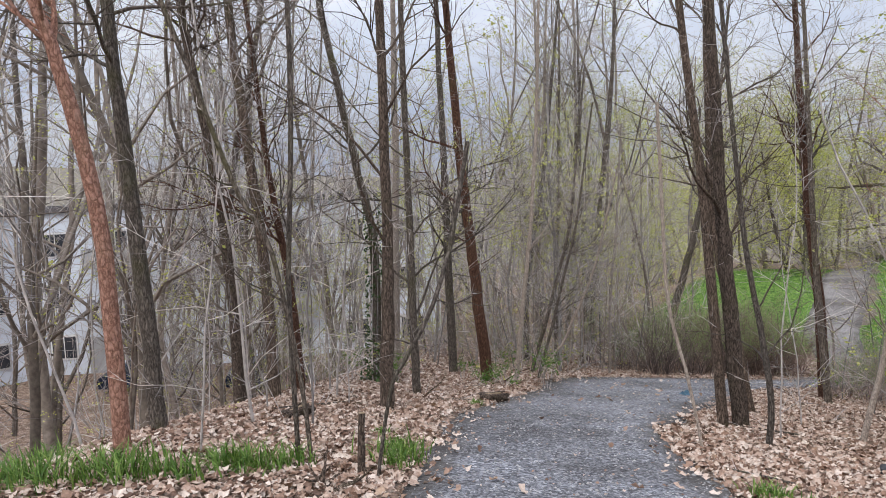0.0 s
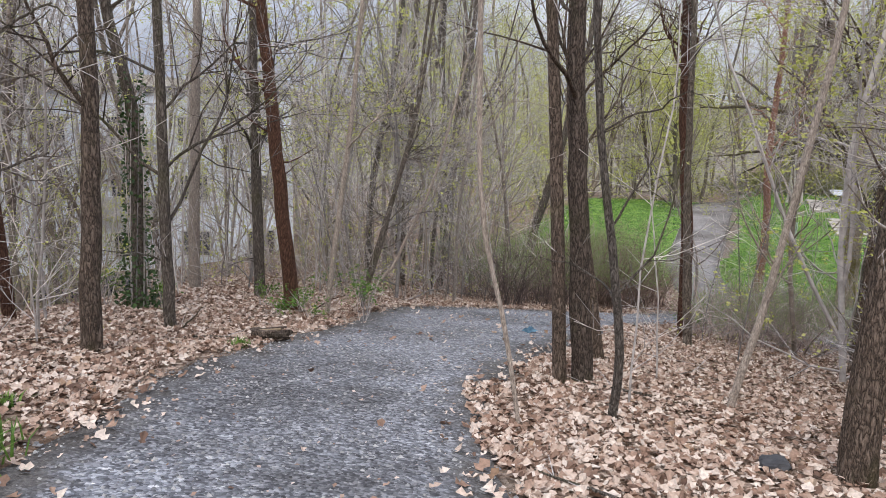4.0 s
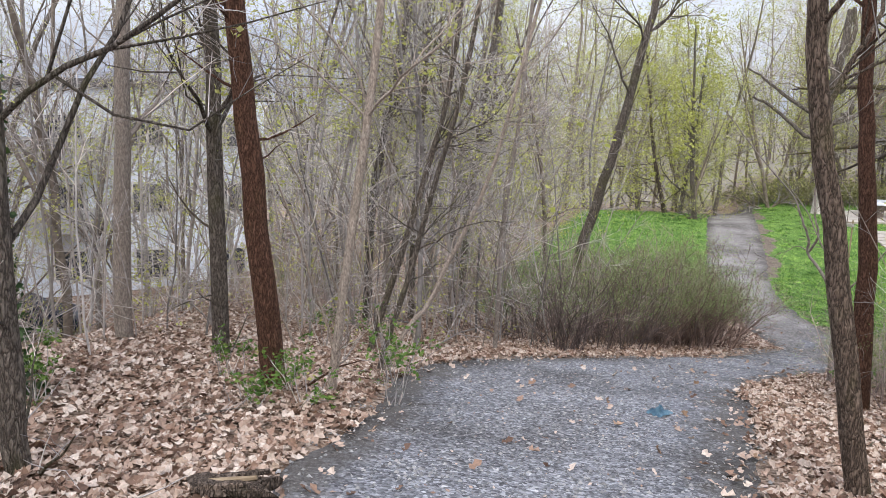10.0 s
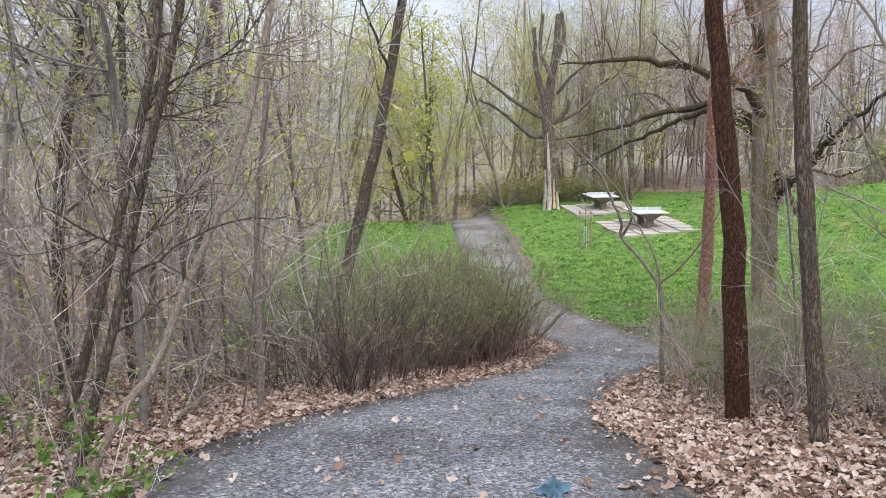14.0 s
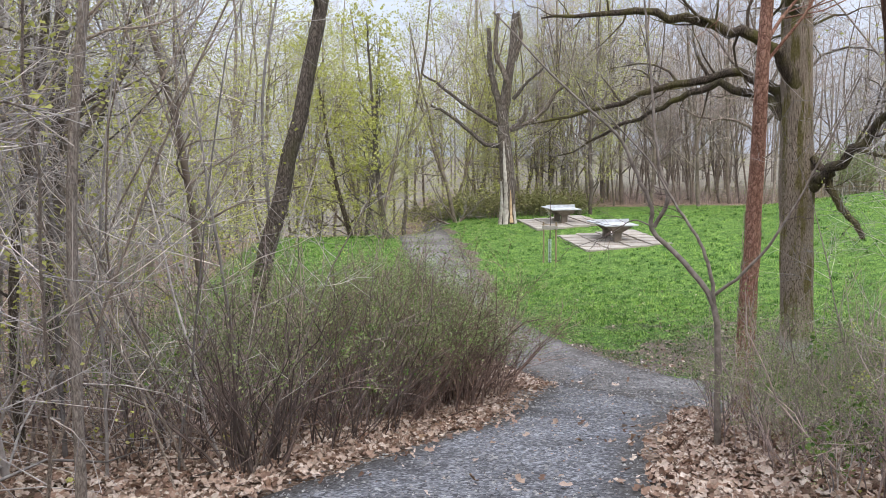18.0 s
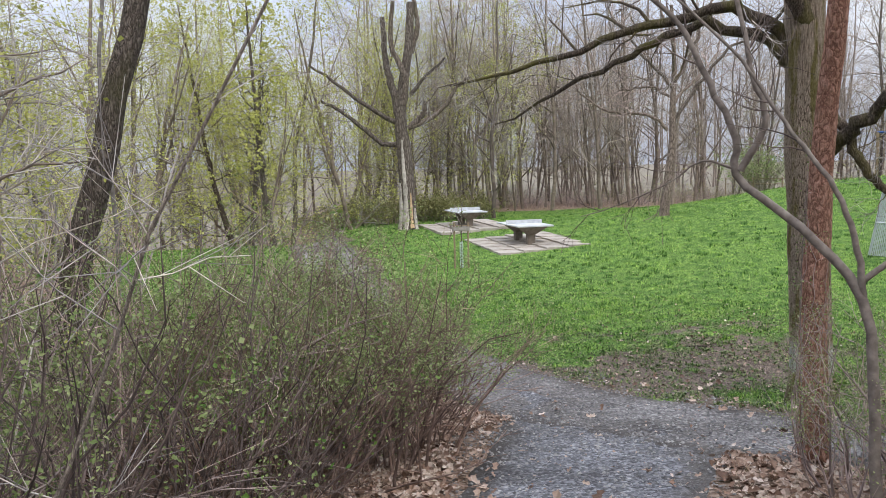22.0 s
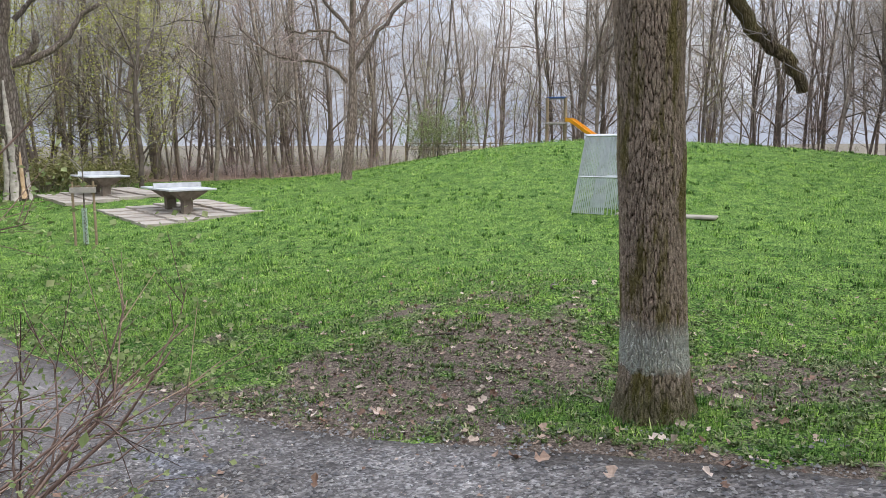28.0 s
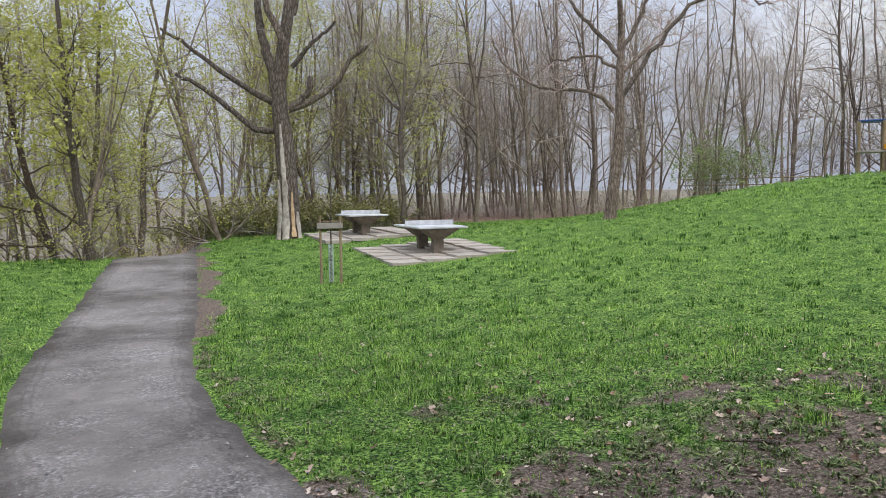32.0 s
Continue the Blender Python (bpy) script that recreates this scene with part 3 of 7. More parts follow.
def tubes(strokes, sides=3):
    """One mesh of tapered tubes: strokes are (places, radii)."""
    ang = np.arange(sides) * 2 * np.pi / sides
    ca, sa = np.cos(ang), np.sin(ang)
    vs, qs, off = [], [], 0
    k = np.arange(sides)
    k2 = (k + 1) % sides
    for pts, rad in strokes:
        pts = np.asarray(pts, float)
        n = len(pts)
        d = np.gradient(pts, axis=0)
        d /= np.linalg.norm(d, axis=1)[:, None] + 1e-9
        ref = np.array((1.0, 0, 0)) if abs(d[0][0]) < 0.8 else np.array((0, 1.0, 0))
        u = np.cross(d, ref)
        u /= np.linalg.norm(u, axis=1)[:, None] + 1e-9
        w = np.cross(d, u)
        ring = pts[:, None, :] + np.asarray(rad, float)[:, None, None] * (ca[None, :, None] * u[:, None, :] + sa[None, :, None] * w[:, None, :])
        vs.append(ring.reshape(-1, 3))
        i = np.arange(n - 1)[:, None] * sides + off
        qs.append(np.stack([i + k, i + k2, i + k2 + sides, i + k + sides], -1).reshape(-1, 4))
        off += n * sides
    return np.concatenate(vs), np.concatenate(qs)


def tube_mesh(name, strokes, sides=3, smooth=True):
    v, q = tubes(strokes, sides)
    return make_mesh(name, v, q, smooth=smooth)


def box(bm, size, at=(0, 0, 0), bevel=0.0, turn=None):
    m = Matrix.Translation(at) @ (turn if turn is not None else Matrix()) @ Matrix.Diagonal((*size, 1))
    r = bmesh.ops.create_cube(bm, size=1.0, matrix=m)
    if bevel:
        edges = list({e for v in r["verts"] for e in v.link_edges})
        bmesh.ops.bevel(bm, geom=edges, offset=bevel, segments=1, affect="EDGES")
    return bm


def rod(bm, a, b, r, r2=None, sides=10):
    a, b = Vector(a), Vector(b)
    q = (b - a).to_track_quat("Z", "Y").to_matrix().to_4x4()
    bmesh.ops.create_cone(bm, cap_ends=True, segments=sides, radius1=r, radius2=r if r2 is None else r2, depth=(b - a).length, matrix=Matrix.Translation((a + b) / 2) @ q)
    return bm


def flakes(places, sizes, rng, tilt=0.5, shape="leaf"):
    """Small folded leaves, one island each, as quads."""
    n = len(places)
    yaw = rng.uniform(0, 2 * np.pi, n)
    nz = np.stack([rng.normal(0, tilt, n), rng.normal(0, tilt, n), np.ones(n)], -1)
    nz /= np.linalg.norm(nz, axis=1)[:, None]
    ax = np.stack([np.cos(yaw), np.sin(yaw), np.zeros(n)], -1)
    ax -= nz * np.sum(ax * nz, 1)[:, None]
    ax /= np.linalg.norm(ax, axis=1)[:, None]
    ay = np.cross(nz, ax)
    if shape == "leaf":
        loc = np.array([(-0.5, 0.03, 0), (-0.18, -0.42, 0.2), (0.2, -0.3, 0.08), (0.52, -0.04, 0.2), (0.22, 0.3, 0.06), (-0.1, 0.44, 0.22)])
        faces = np.array([(0, 1, 2, 3), (0, 3, 4, 5)])
    elif shape == "lobed":
        loc = np.array([(-0.5, 0.0, 0.05), (-0.05, 0.02, 0.0), (0.55, 0.0, 0.16), (-0.34, 0.38, 0.2), (-0.1, 0.2, 0.04), (0.2, 0.46, 0.22), (-0.3, -0.4, 0.1), (-0.08, -0.2, 0.05), (0.22, -0.42, 0.26)])
        faces = np.array([(0, 1, 4, 3), (1, 2, 5, 4), (1, 0, 6, 7), (2, 1, 7, 8)])
    else:
        loc = np.array([(-0.5, 0, 0), (0, -0.4, 0.05), (0.5, 0, 0), (0, 0.4, 0.05)])
        faces = np.array([(0, 1, 2, 3)])
    s = np.asarray(sizes)[:, None, None]
    ay = ay * rng.uniform(0.55, 1.15, n)[:, None]
    curl = rng.uniform(0.3, 1.8, n)[:, None, None]
    v = places[:, None, :] + s * (loc[None, :, 0:1] * ax[:, None, :] + loc[None, :, 1:2] * ay[:, None, :] + curl * loc[None, :, 2:3] * nz[:, None, :])
    f = (np.arange(n) * len(loc))[:, None, None] + faces[None]
    return v.reshape(-1, 3), f.reshape(-1, 4)


# ---- trees ----


def wander(rng, start, direction, length, n, wob, up=0.0):
    """A crooked line that grows from start."""
    p, d = [np.array(start, float)], np.array(direction, float)
    d /= np.linalg.norm(d)
    step = length / (n - 1)
    for _ in range(n - 1):
        d = d + rng.normal(0, wob, 3) + np.array((0, 0, up))
        d /= np.linalg.norm(d)
        p.append(p[-1] + d * step)
    return np.array(p)


def side_way(rng, d, spread):
    """A direction that leaves d at an angle of spread radians."""
    r = rng.normal(0, 1, 3)
    r -= d * np.dot(r, d)
    r /= np.linalg.norm(r) + 1e-9
    return d * math.cos(spread) + r * math.sin(spread)


def offshoots(rng, stroke, count, lo, hi, length, spread, n, wob, up, r_scale, r_min=0.003):
    pts, rad = stroke
    out = []
    for u in np.sort(rng.uniform(lo, hi, count)):
        x = u * (len(pts) - 1)
        i = min(int(x), len(pts) - 2)
        p = pts[i] + (pts[i + 1] - pts[i]) * (x - i)
        d = pts[i + 1] - pts[i]
        d /= np.linalg.norm(d) + 1e-9
        L = length * (1.15 - 0.75 * u) * rng.uniform(0.6, 1.25)
        r0 = max(r_min, min(np.interp(x, np.arange(len(rad)), rad) * r_scale, L * 0.02))
        w = wander(rng, p, side_way(rng, d, spread * rng.uniform(0.7, 1.3)), L, n, wob, up)
        out.append((w, np.linspace(r0, max(r_min * 0.6, r0 * 0.25), n)))
    return out


def crown(rng, trunk, limbs=9, limb_len=2.6, subs=6, twigs=3, start=0.35, spread=0.9, up=0.06):
    a = offshoots(rng, trunk, limbs, start, 0.98, limb_len, spread, 10, 0.17, up * 0.6, 0.33, 0.007)
    b = [s for st in a for s in offshoots(rng, st, subs, 0.15, 0.98, limb_len * 0.5, 0.85, 5, 0.26, up, 0.55, 0.004)]
    c = [s for st in b for s in offshoots(rng, st, twigs, 0.25, 1.0, limb_len * 0.22, 0.7, 3, 0.22, up, 0.6, 0.0025)]
    return a, b, c


def leaf_places(rng, strokes, n, jitter=0.06):
    """Places for n leaves, in small tufts on the twigs."""
    tufts = max(1, n // 4)
    pick = rng.integers(0, len(strokes), tufts)
    at = np.array([strokes[k][0][-1 if rng.random() < 0.6 else 1] for k in pick]) + rng.normal(0, jitter, (tufts, 3))
    return at[rng.integers(0, tufts, n)] + rng.normal(0, 0.022 + 0.25 * jitter, (n, 3))


def trunk_line(rng, path, radius, tip, wob=0.03, n=22):
    """A trunk through its leaning places, with a flared foot."""
    line = smooth_line(path, n)
    line[2:] += rng.normal(0, wob * radius * 2, (n - 2, 3)) * np.array((1, 1, 0))
    h = np.linspace(0, 1, n)
    rad = radius * (1 - h) ** 0.75 * 0.93 + tip * h + radius * 0.55 * np.exp(-h * 30)
    return line, rad


def tree(label, at, ways, radius, total, bark, seed, start=0.35, limbs=12, limb_len=3.7, subs=9, twigs=6, leaves=0, leaf_mat=None, leaf_size=0.06, sides=10, low=0.0, twig_mat=None, name="tree", group="", tip=0.02):
    """A tree of its own: ways are the offsets of its trunk from the foot, carried on to its total height."""
    rng = np.random.default_rng(seed)
    ways = [np.array(w, float) for w in ways]
    pts = [np.zeros(3) - np.array((0, 0, 0.25)), np.zeros(3)] + ways
    last, before = pts[-1], pts[-2]
    if last[2] < total:
        d = (last - before) / (last[2] - before[2])
        for k in (0.5, 1.0):
            pts.append(last + (d * 0.6 + np.array((0, 0, 0.4))) * (total - last[2]) * k * np.array((1, 1, 1)))
            pts[-1][2] = last[2] + (total - last[2]) * k
    n = max(18, int(total * 2.2))
    trunk = trunk_line(rng, pts, radius, tip, n=n)
    root = thing(name, label, "tree", (at[0], at[1], hz(*at)), group=group)
    mesh_part("trunk", tube_mesh("trunk", [trunk], sides), bark, root)
    a, b, c = crown(rng, trunk, limbs, limb_len, subs, twigs, start)
    if low:
        a2 = offshoots(rng, trunk, int(low), 0.08, start, limb_len * 0.28, 1.2, 5, 0.15, 0.03, 0.2, 0.005)
        a, c = a + a2, c + [s for st in a2 for s in offshoots(rng, st, 6, 0.2, 1.0, 0.5, 0.7, 3, 0.2, 0.05, 0.5, 0.003)]
    for st in a:
        mesh_part("limb", tube_mesh("limb", [st], 6), bark, root)
    mesh_part("branchwork", tube_mesh("branchwork", b, 4), bark, root, kind="stuff")
    mesh_part("twig_mass", tube_mesh("twig_mass", c, 3), twig_mat or TWIG_NEAR, root, kind="stuff")
    if leaves:
        v, q = flakes(leaf_places(rng, c, leaves), rng.uniform(0.6, 1.4, leaves) * leaf_size, rng, 0.9, "quad")
        mesh_part("foliage", make_mesh("foliage", v, q), leaf_mat or BUD_LEAF, root, kind="stuff")
    return root

# ---- ground, trail and cross path ----


def axis(lo, hi, step, far):
    core = np.arange(lo, hi + 1e-6, step)
    out = step * 1.35 ** np.arange(1, 60)
    grow = np.cumsum(out)
    grow = grow[grow < far]
    return np.concatenate([lo - grow[::-1], core, hi + grow])


def build_ground():
    xs, ys = axis(-9, 34, 0.25, 2200), axis(-4, 50, 0.25, 2200)
    gx, gy = np.meshgrid(xs, ys)
    z = far_height(gx, gy)
    flat = np.stack([gx, gy, z], -1).reshape(-1, 3)
    bumps = np.array([noise.noise((x * 1.3, y * 1.3, 0.0)) * 0.022 + noise.noise((x * 4.1, y * 4.1, 3.0)) * 0.012 for x, y, _ in flat])
    inside = np.full(len(flat), -5.0)
    close = (flat[:, 0] > -6) & (flat[:, 0] < 40) & (flat[:, 1] > -9) & (flat[:, 1] < 66)
    inside[close] = on_path(flat[close, 0], flat[close, 1])
    flat[:, 2] += bumps * np.clip(-inside / 0.4, 0, 1) - 0.03 * np.clip(inside / 0.2, 0, 1)
    nx, ny = len(xs), len(ys)
    i = (np.arange(ny - 1)[:, None] * nx + np.arange(nx - 1)[None]).ravel()
    me = make_mesh("ground", flat, np.stack([i, i + 1, i + nx + 1, i + nx], -1), smooth=True)
    zone = np.zeros((len(flat), 4), np.float32)
    zone[:, 0] = meadow_mask(flat[:, 0], flat[:, 1])
    zone[:, 1] = soil_mask(flat[:, 0], flat[:, 1])
    trail = path_side(flat[close, 0], flat[close, 1], TRAIL_LEFT[::2], TRAIL_RIGHT[::2])
    zone[close, 1] = np.maximum(zone[close, 1], np.clip(1.1 - np.abs(trail + 0.02) / 0.35, 0, 1) * 0.45)
    # blue fades in the haze-pale ground colour beyond 50 m
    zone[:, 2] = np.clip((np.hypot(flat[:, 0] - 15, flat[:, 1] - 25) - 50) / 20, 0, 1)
    zone[:, 3] = 1
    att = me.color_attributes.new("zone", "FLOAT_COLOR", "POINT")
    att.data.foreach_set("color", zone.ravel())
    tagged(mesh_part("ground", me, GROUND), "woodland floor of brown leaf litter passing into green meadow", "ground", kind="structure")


def build_path(name, label, left, right, material, lift, crossings=15, fade=0.0):
    n = len(left)
    rows = []
    us = np.linspace(0, 1, crossings)
    for i in range(n):
        w = np.linalg.norm(right[i] - left[i])
        side = (right[i] - left[i]) / w
        el = noise.noise((left[i][0] * 1.5, left[i][1] * 1.5, 7.0)) * 0.13 + noise.noise((left[i][0] * 5, left[i][1] * 5, 9.0)) * 0.05
        er = noise.noise((right[i][0] * 1.5, right[i][1] * 1.5, 17.0)) * 0.13 + noise.noise((right[i][0] * 5, right[i][1] * 5, 19.0)) * 0.05
        a, b = left[i] + side * el - side * 0.1, right[i] + side * er + side * 0.1
        for u in us:
            p = a + (b - a) * u
            edge = min(u, 1 - u) * w
            out = fade * max(0.0, (i / n - 0.9) / 0.1) * (1.2 + 2.2 * noise.noise((p[0] * 1.1, p[1] * 1.1, 2.0)) + 1.4 * noise.noise((p[0] * 4, p[1] * 4, 3.0)))
            z = hz(*p) + lift - out - 0.055 * max(0.0, 1 - edge / 0.28) + noise.noise((p[0] * 2, p[1] * 2, 5.0)) * 0.006
            rows.append((p[0], p[1], z))
    i = (np.arange(n - 1)[:, None] * crossings + np.arange(crossings - 1)[None]).ravel()
    me = make_mesh(name, rows, np.stack([i, i + 1, i + crossings + 1, i + crossings], -1), smooth=True)
    rim = me.attributes.new("rim", "FLOAT", "POINT")
    rim.data.foreach_set("value", np.tile(np.clip(1 - np.minimum(us, 1 - us) * 4.2, 0, 1) * 0.78, n).astype(np.float32))
    tagged(mesh_part(name, me, material), label, "path", kind="structure")


build_ground()
build_path("gravel_trail", "loose blue-grey gravel trail winding down through the wood", TRAIL_LEFT, TRAIL_RIGHT, GRAVEL, 0.02, 31, 0.06)
build_path("cross_path", "wide sandy grey gravel park path beside the meadow", CROSS_LEFT, CROSS_RIGHT, GRAVEL_SANDY, 0.012)

# ---- the trees that the walk passes ----
tree("slanting red-brown tree with peeling bark", (-3.33, 7.24), [(-0.01, 0.0, 1.97), (-0.15, -0.07, 3.32), (-0.27, -0.13, 3.95), (-0.42, -0.19, 4.6)], 0.10, 10, BARK_FLAKE, 11, start=0.55)
tree("straight grey tree at the edge of the bank", (-3.6, 8.85), [(-0.1, -0.04, 3.12), (-0.18, -0.07, 5.02)], 0.125, 12, BARK_GREY, 12, start=0.5)
tree("dark slender tree on the bank", (-3.1, 12.6), [(-0.05, 0, 2.6), (-0.3, 0, 6.0)], 0.13, 13, BARK_BROWN, 13)
tree("rough brown tree beside the trail", (-1.05, 11.0), [(0.1, 0.05, 1.65), (0.15, 0.08, 3.2)], 0.135, 13, BARK_BROWN, 14, start=0.5, sides=16)
tree("straight dark red-brown tree with yellow buds", (0.70, 16.3), [(-0.21, -0.02, 2.7), (-0.42, -0.03, 5.4)], 0.165, 13, BARK_RED, 15, start=0.48, leaves=900, sides=16, low=5)
tree("thick grey-brown tree beside the trail", (4.27, 11.1), [(-0.18, 0.08, 2.61), (-0.25, 0.11, 3.9)], 0.155, 14, BARK_BROWN, 16, start=0.5, sides=18)
tree("slimmer twin trunk grown up beside a thick tree", (3.98, 11.05), [(-0.16, 0.07, 2.55), (-0.24, 0.1, 3.78), (-0.5, 0.2, 6.5)], 0.095, 12, BARK_BROWN, 59, start=0.5, sides=14)
tree("dark leaning tree near the trail", (5.25, 7.85), [(0.05, -0.03, 1.9), (0.16, -0.1, 4.9)], 0.175, 12, BARK_BROWN, 18, start=0.55, limbs=9, sides=18, low=4)
tree("leaning tree with a broken bark scar", (-2.85, 13.55), [(-0.02, -0.01, 0.9), (-0.06, -0.03, 1.77), (-0.19, -0.11, 3.15), (-0.27, -0.15, 3.9)], 0.10, 9, BARK_RED, 19, start=0.5)
tree("tall dark tree on the edge of the bank", (-3.75, 12.75), [(0.0, 0.0, 2.0), (-0.15, -0.05, 4.2), (-0.45, -0.1, 6.5)], 0.13, 14, BARK_BROWN, 58, start=0.5)
tree("mossy grey tree wrapped in ivy", (-1.6, 15.2), [(0.06, 0.02, 2.8), (-0.19, -0.07, 4.5), (-0.7, -0.1, 7.5)], 0.12, 13, BARK_GREY, 20)
tree("slender grey-brown tree on the leaf litter", (-0.7, 13.1), [(0.0, 0.0, 1.75), (0.03, 0.02, 3.9)], 0.095, 12, BARK_GREY, 21, sides=14, low=4)
tree("smooth pale grey tree", (-1.55, 19.6), [(0.12, 0.03, 3.2), (0.28, 0.07, 6.0)], 0.155, 15, BARK_PALE, 22)
tree("grey tree behind the red one", (-0.05, 18.3), [(0, 0, 3.0), (0, 0, 5.7)], 0.14, 14, BARK_GREY, 23, low=4)
tree("smooth beige young tree", (1.3, 16.1), [(0.22, 0.0, 1.75), (0.42, 0.0, 3.2), (0.62, 0.02, 5.2)], 0.06, 9, BARK_PALE, 24, start=0.3, limbs=8, leaves=500, low=3)
tree("thin pale sapling trunk at the trail bend", (4.35, 20.9), [(0.07, -0.02, 2.3), (0.26, -0.06, 3.9)], 0.047, 7, BARK_PALE, 25, start=0.5, limbs=6, limb_len=1.2)
tree("leaning grey-brown tree behind the bush", (6.9, 25.0), [(0.55, -0.1, 2.2), (1.0, -0.2, 3.9), (1.55, -0.3, 6.3), (1.9, -0.3, 8)], 0.16, 13, BARK_GREY, 26, start=0.5, leaves=300)
tree("slim brown tree leaning over the trail", (5.2, 13.1), [(-0.26, 0.25, 1.95), (-0.46, 0.45, 3.6), (-0.5, 0.5, 6)], 0.108, 11, BARK_BROWN, 28, sides=14, start=0.4)
tree("stout red-brown tree beside the lower trail", (8.43, 16.93), [(-0.08, 0.11, 2.3), (-0.22, 0.3, 4.4)], 0.165, 13, BARK_RED, 29, sides=16, start=0.5)
tree("flaking red tree with vines beside the junction", (11.88, 20.37), [(0.23, 0.12, 1.0), (0.32, 0.15, 2.0), (0.27, 0.1, 3.0), (0.05, -0.08, 4.3), (0.1, -0.1, 6.5)], 0.145, 13, BARK_FLAKE, 30, sides=24, start=0.55)
tree("grey tree in the scrub", (7.85, 15.6), [(-0.1, 0.19, 2.0), (-0.16, 0.31, 3.7)], 0.10, 11, BARK_GREY, 31, start=0.6)
tree("slender brown tree on the slope", (9.6, 13.5), [(0.1, 0.0, 3.0), (0.2, 0.1, 6.0)], 0.11, 12, BARK_BROWN, 32)
tree("slender grey tree on the slope", (11.5, 16.0), [(0.1, 0.0, 3.0), (0.3, 0.1, 6.0)], 0.10, 12, BARK_GREY, 33)
tree("slim grey young tree with a sawn knot", (3.92, 9.3), [(0.03, -0.02, 0.6), (-0.05, 0.02, 1.35), (-0.18, 0.08, 2.22), (-0.27, 0.12, 3.0)], 0.048, 6.5, BARK_GREY, 34, start=0.25, limbs=6, limb_len=1.6, subs=4, twigs=2)
tree("smooth grey young tree leaning over the leaf litter", (2.02, 19.65), [(0.3, -0.01, 0.99), (0.61, -0.01, 1.99), (1.04, -0.02, 3.5), (1.19, -0.03, 4.25)], 0.062, 8, BARK_GREY, 35, start=0.45, limbs=8, limb_len=1.6)
tree("forked thin grey stem at the trail edge", (2.95, 8.9), [(-0.15, 0.05, 0.9), (-0.35, 0.1, 1.8), (-0.4, 0.1, 3.0)], 0.02, 4.2, BARK_PALE, 36, start=0.2, limbs=6, limb_len=1.1, subs=4, twigs=2)
tree("forked grey stem bending over the leaf litter", (1.97, 17.75), [(0.23, -0.01, 0.78), (0.4, -0.02, 1.34), (0.67, -0.04, 2.4), (1.01, -0.05, 3.62)], 0.042, 6.5, BARK_GREY, 38, start=0.35, limbs=8, limb_len=1.6, low=3)
tree("curved thin grey stem bending over the leaf litter", (2.06, 17.8), [(0.3, -0.02, 0.61), (0.55, -0.04, 0.88), (0.8, -0.05, 1.46), (0.93, -0.06, 1.7), (1.33, -0.09, 2.64)], 0.036, 5.0, BARK_PALE, 39, start=0.35, limbs=8, limb_len=1.4)
tree("thin pale stem curving over the bank", (-1.4, 6.9), [(-0.04, -0.01, 0.77), (-0.16, -0.03, 1.63), (-0.27, -0.06, 2.16), (-0.49, -0.1, 2.59)], 0.022, 4.6, BARK_GREY, 51, start=0.4, limbs=6, limb_len=1.2, subs=4, twigs=2)
tree("thin upright grey stem on the bank", (-1.54, 7.0), [(0.0, 0.0, 0.97), (0.02, 0.01, 1.83), (0.12, 0.03, 3.03), (0.16, 0.04, 4.01)], 0.026, 5.5, BARK_GREY, 52, start=0.35, limbs=6, limb_len=1.3, subs=4, twigs=2)
tree("thin slanting stem beside the trail edge", (-0.72, 6.35), [(0.15, 0.02, 0.79), (0.28, 0.03, 1.03), (0.53, 0.06, 1.46), (0.72, 0.2, 1.98)], 0.016, 2.9, BARK_GREY, 53, start=0.35, limbs=6, limb_len=0.7, subs=4, twigs=2)
tree("pale slanting stem in the scrub", (5.6, 10.2), [(0.35, 0.1, 1.2), (0.6, 0.15, 2.4), (0.9, 0.2, 4.0)], 0.05, 7, BARK_PALE, 37, start=0.3, limbs=6, limb_len=1.6, subs=4, twigs=2)



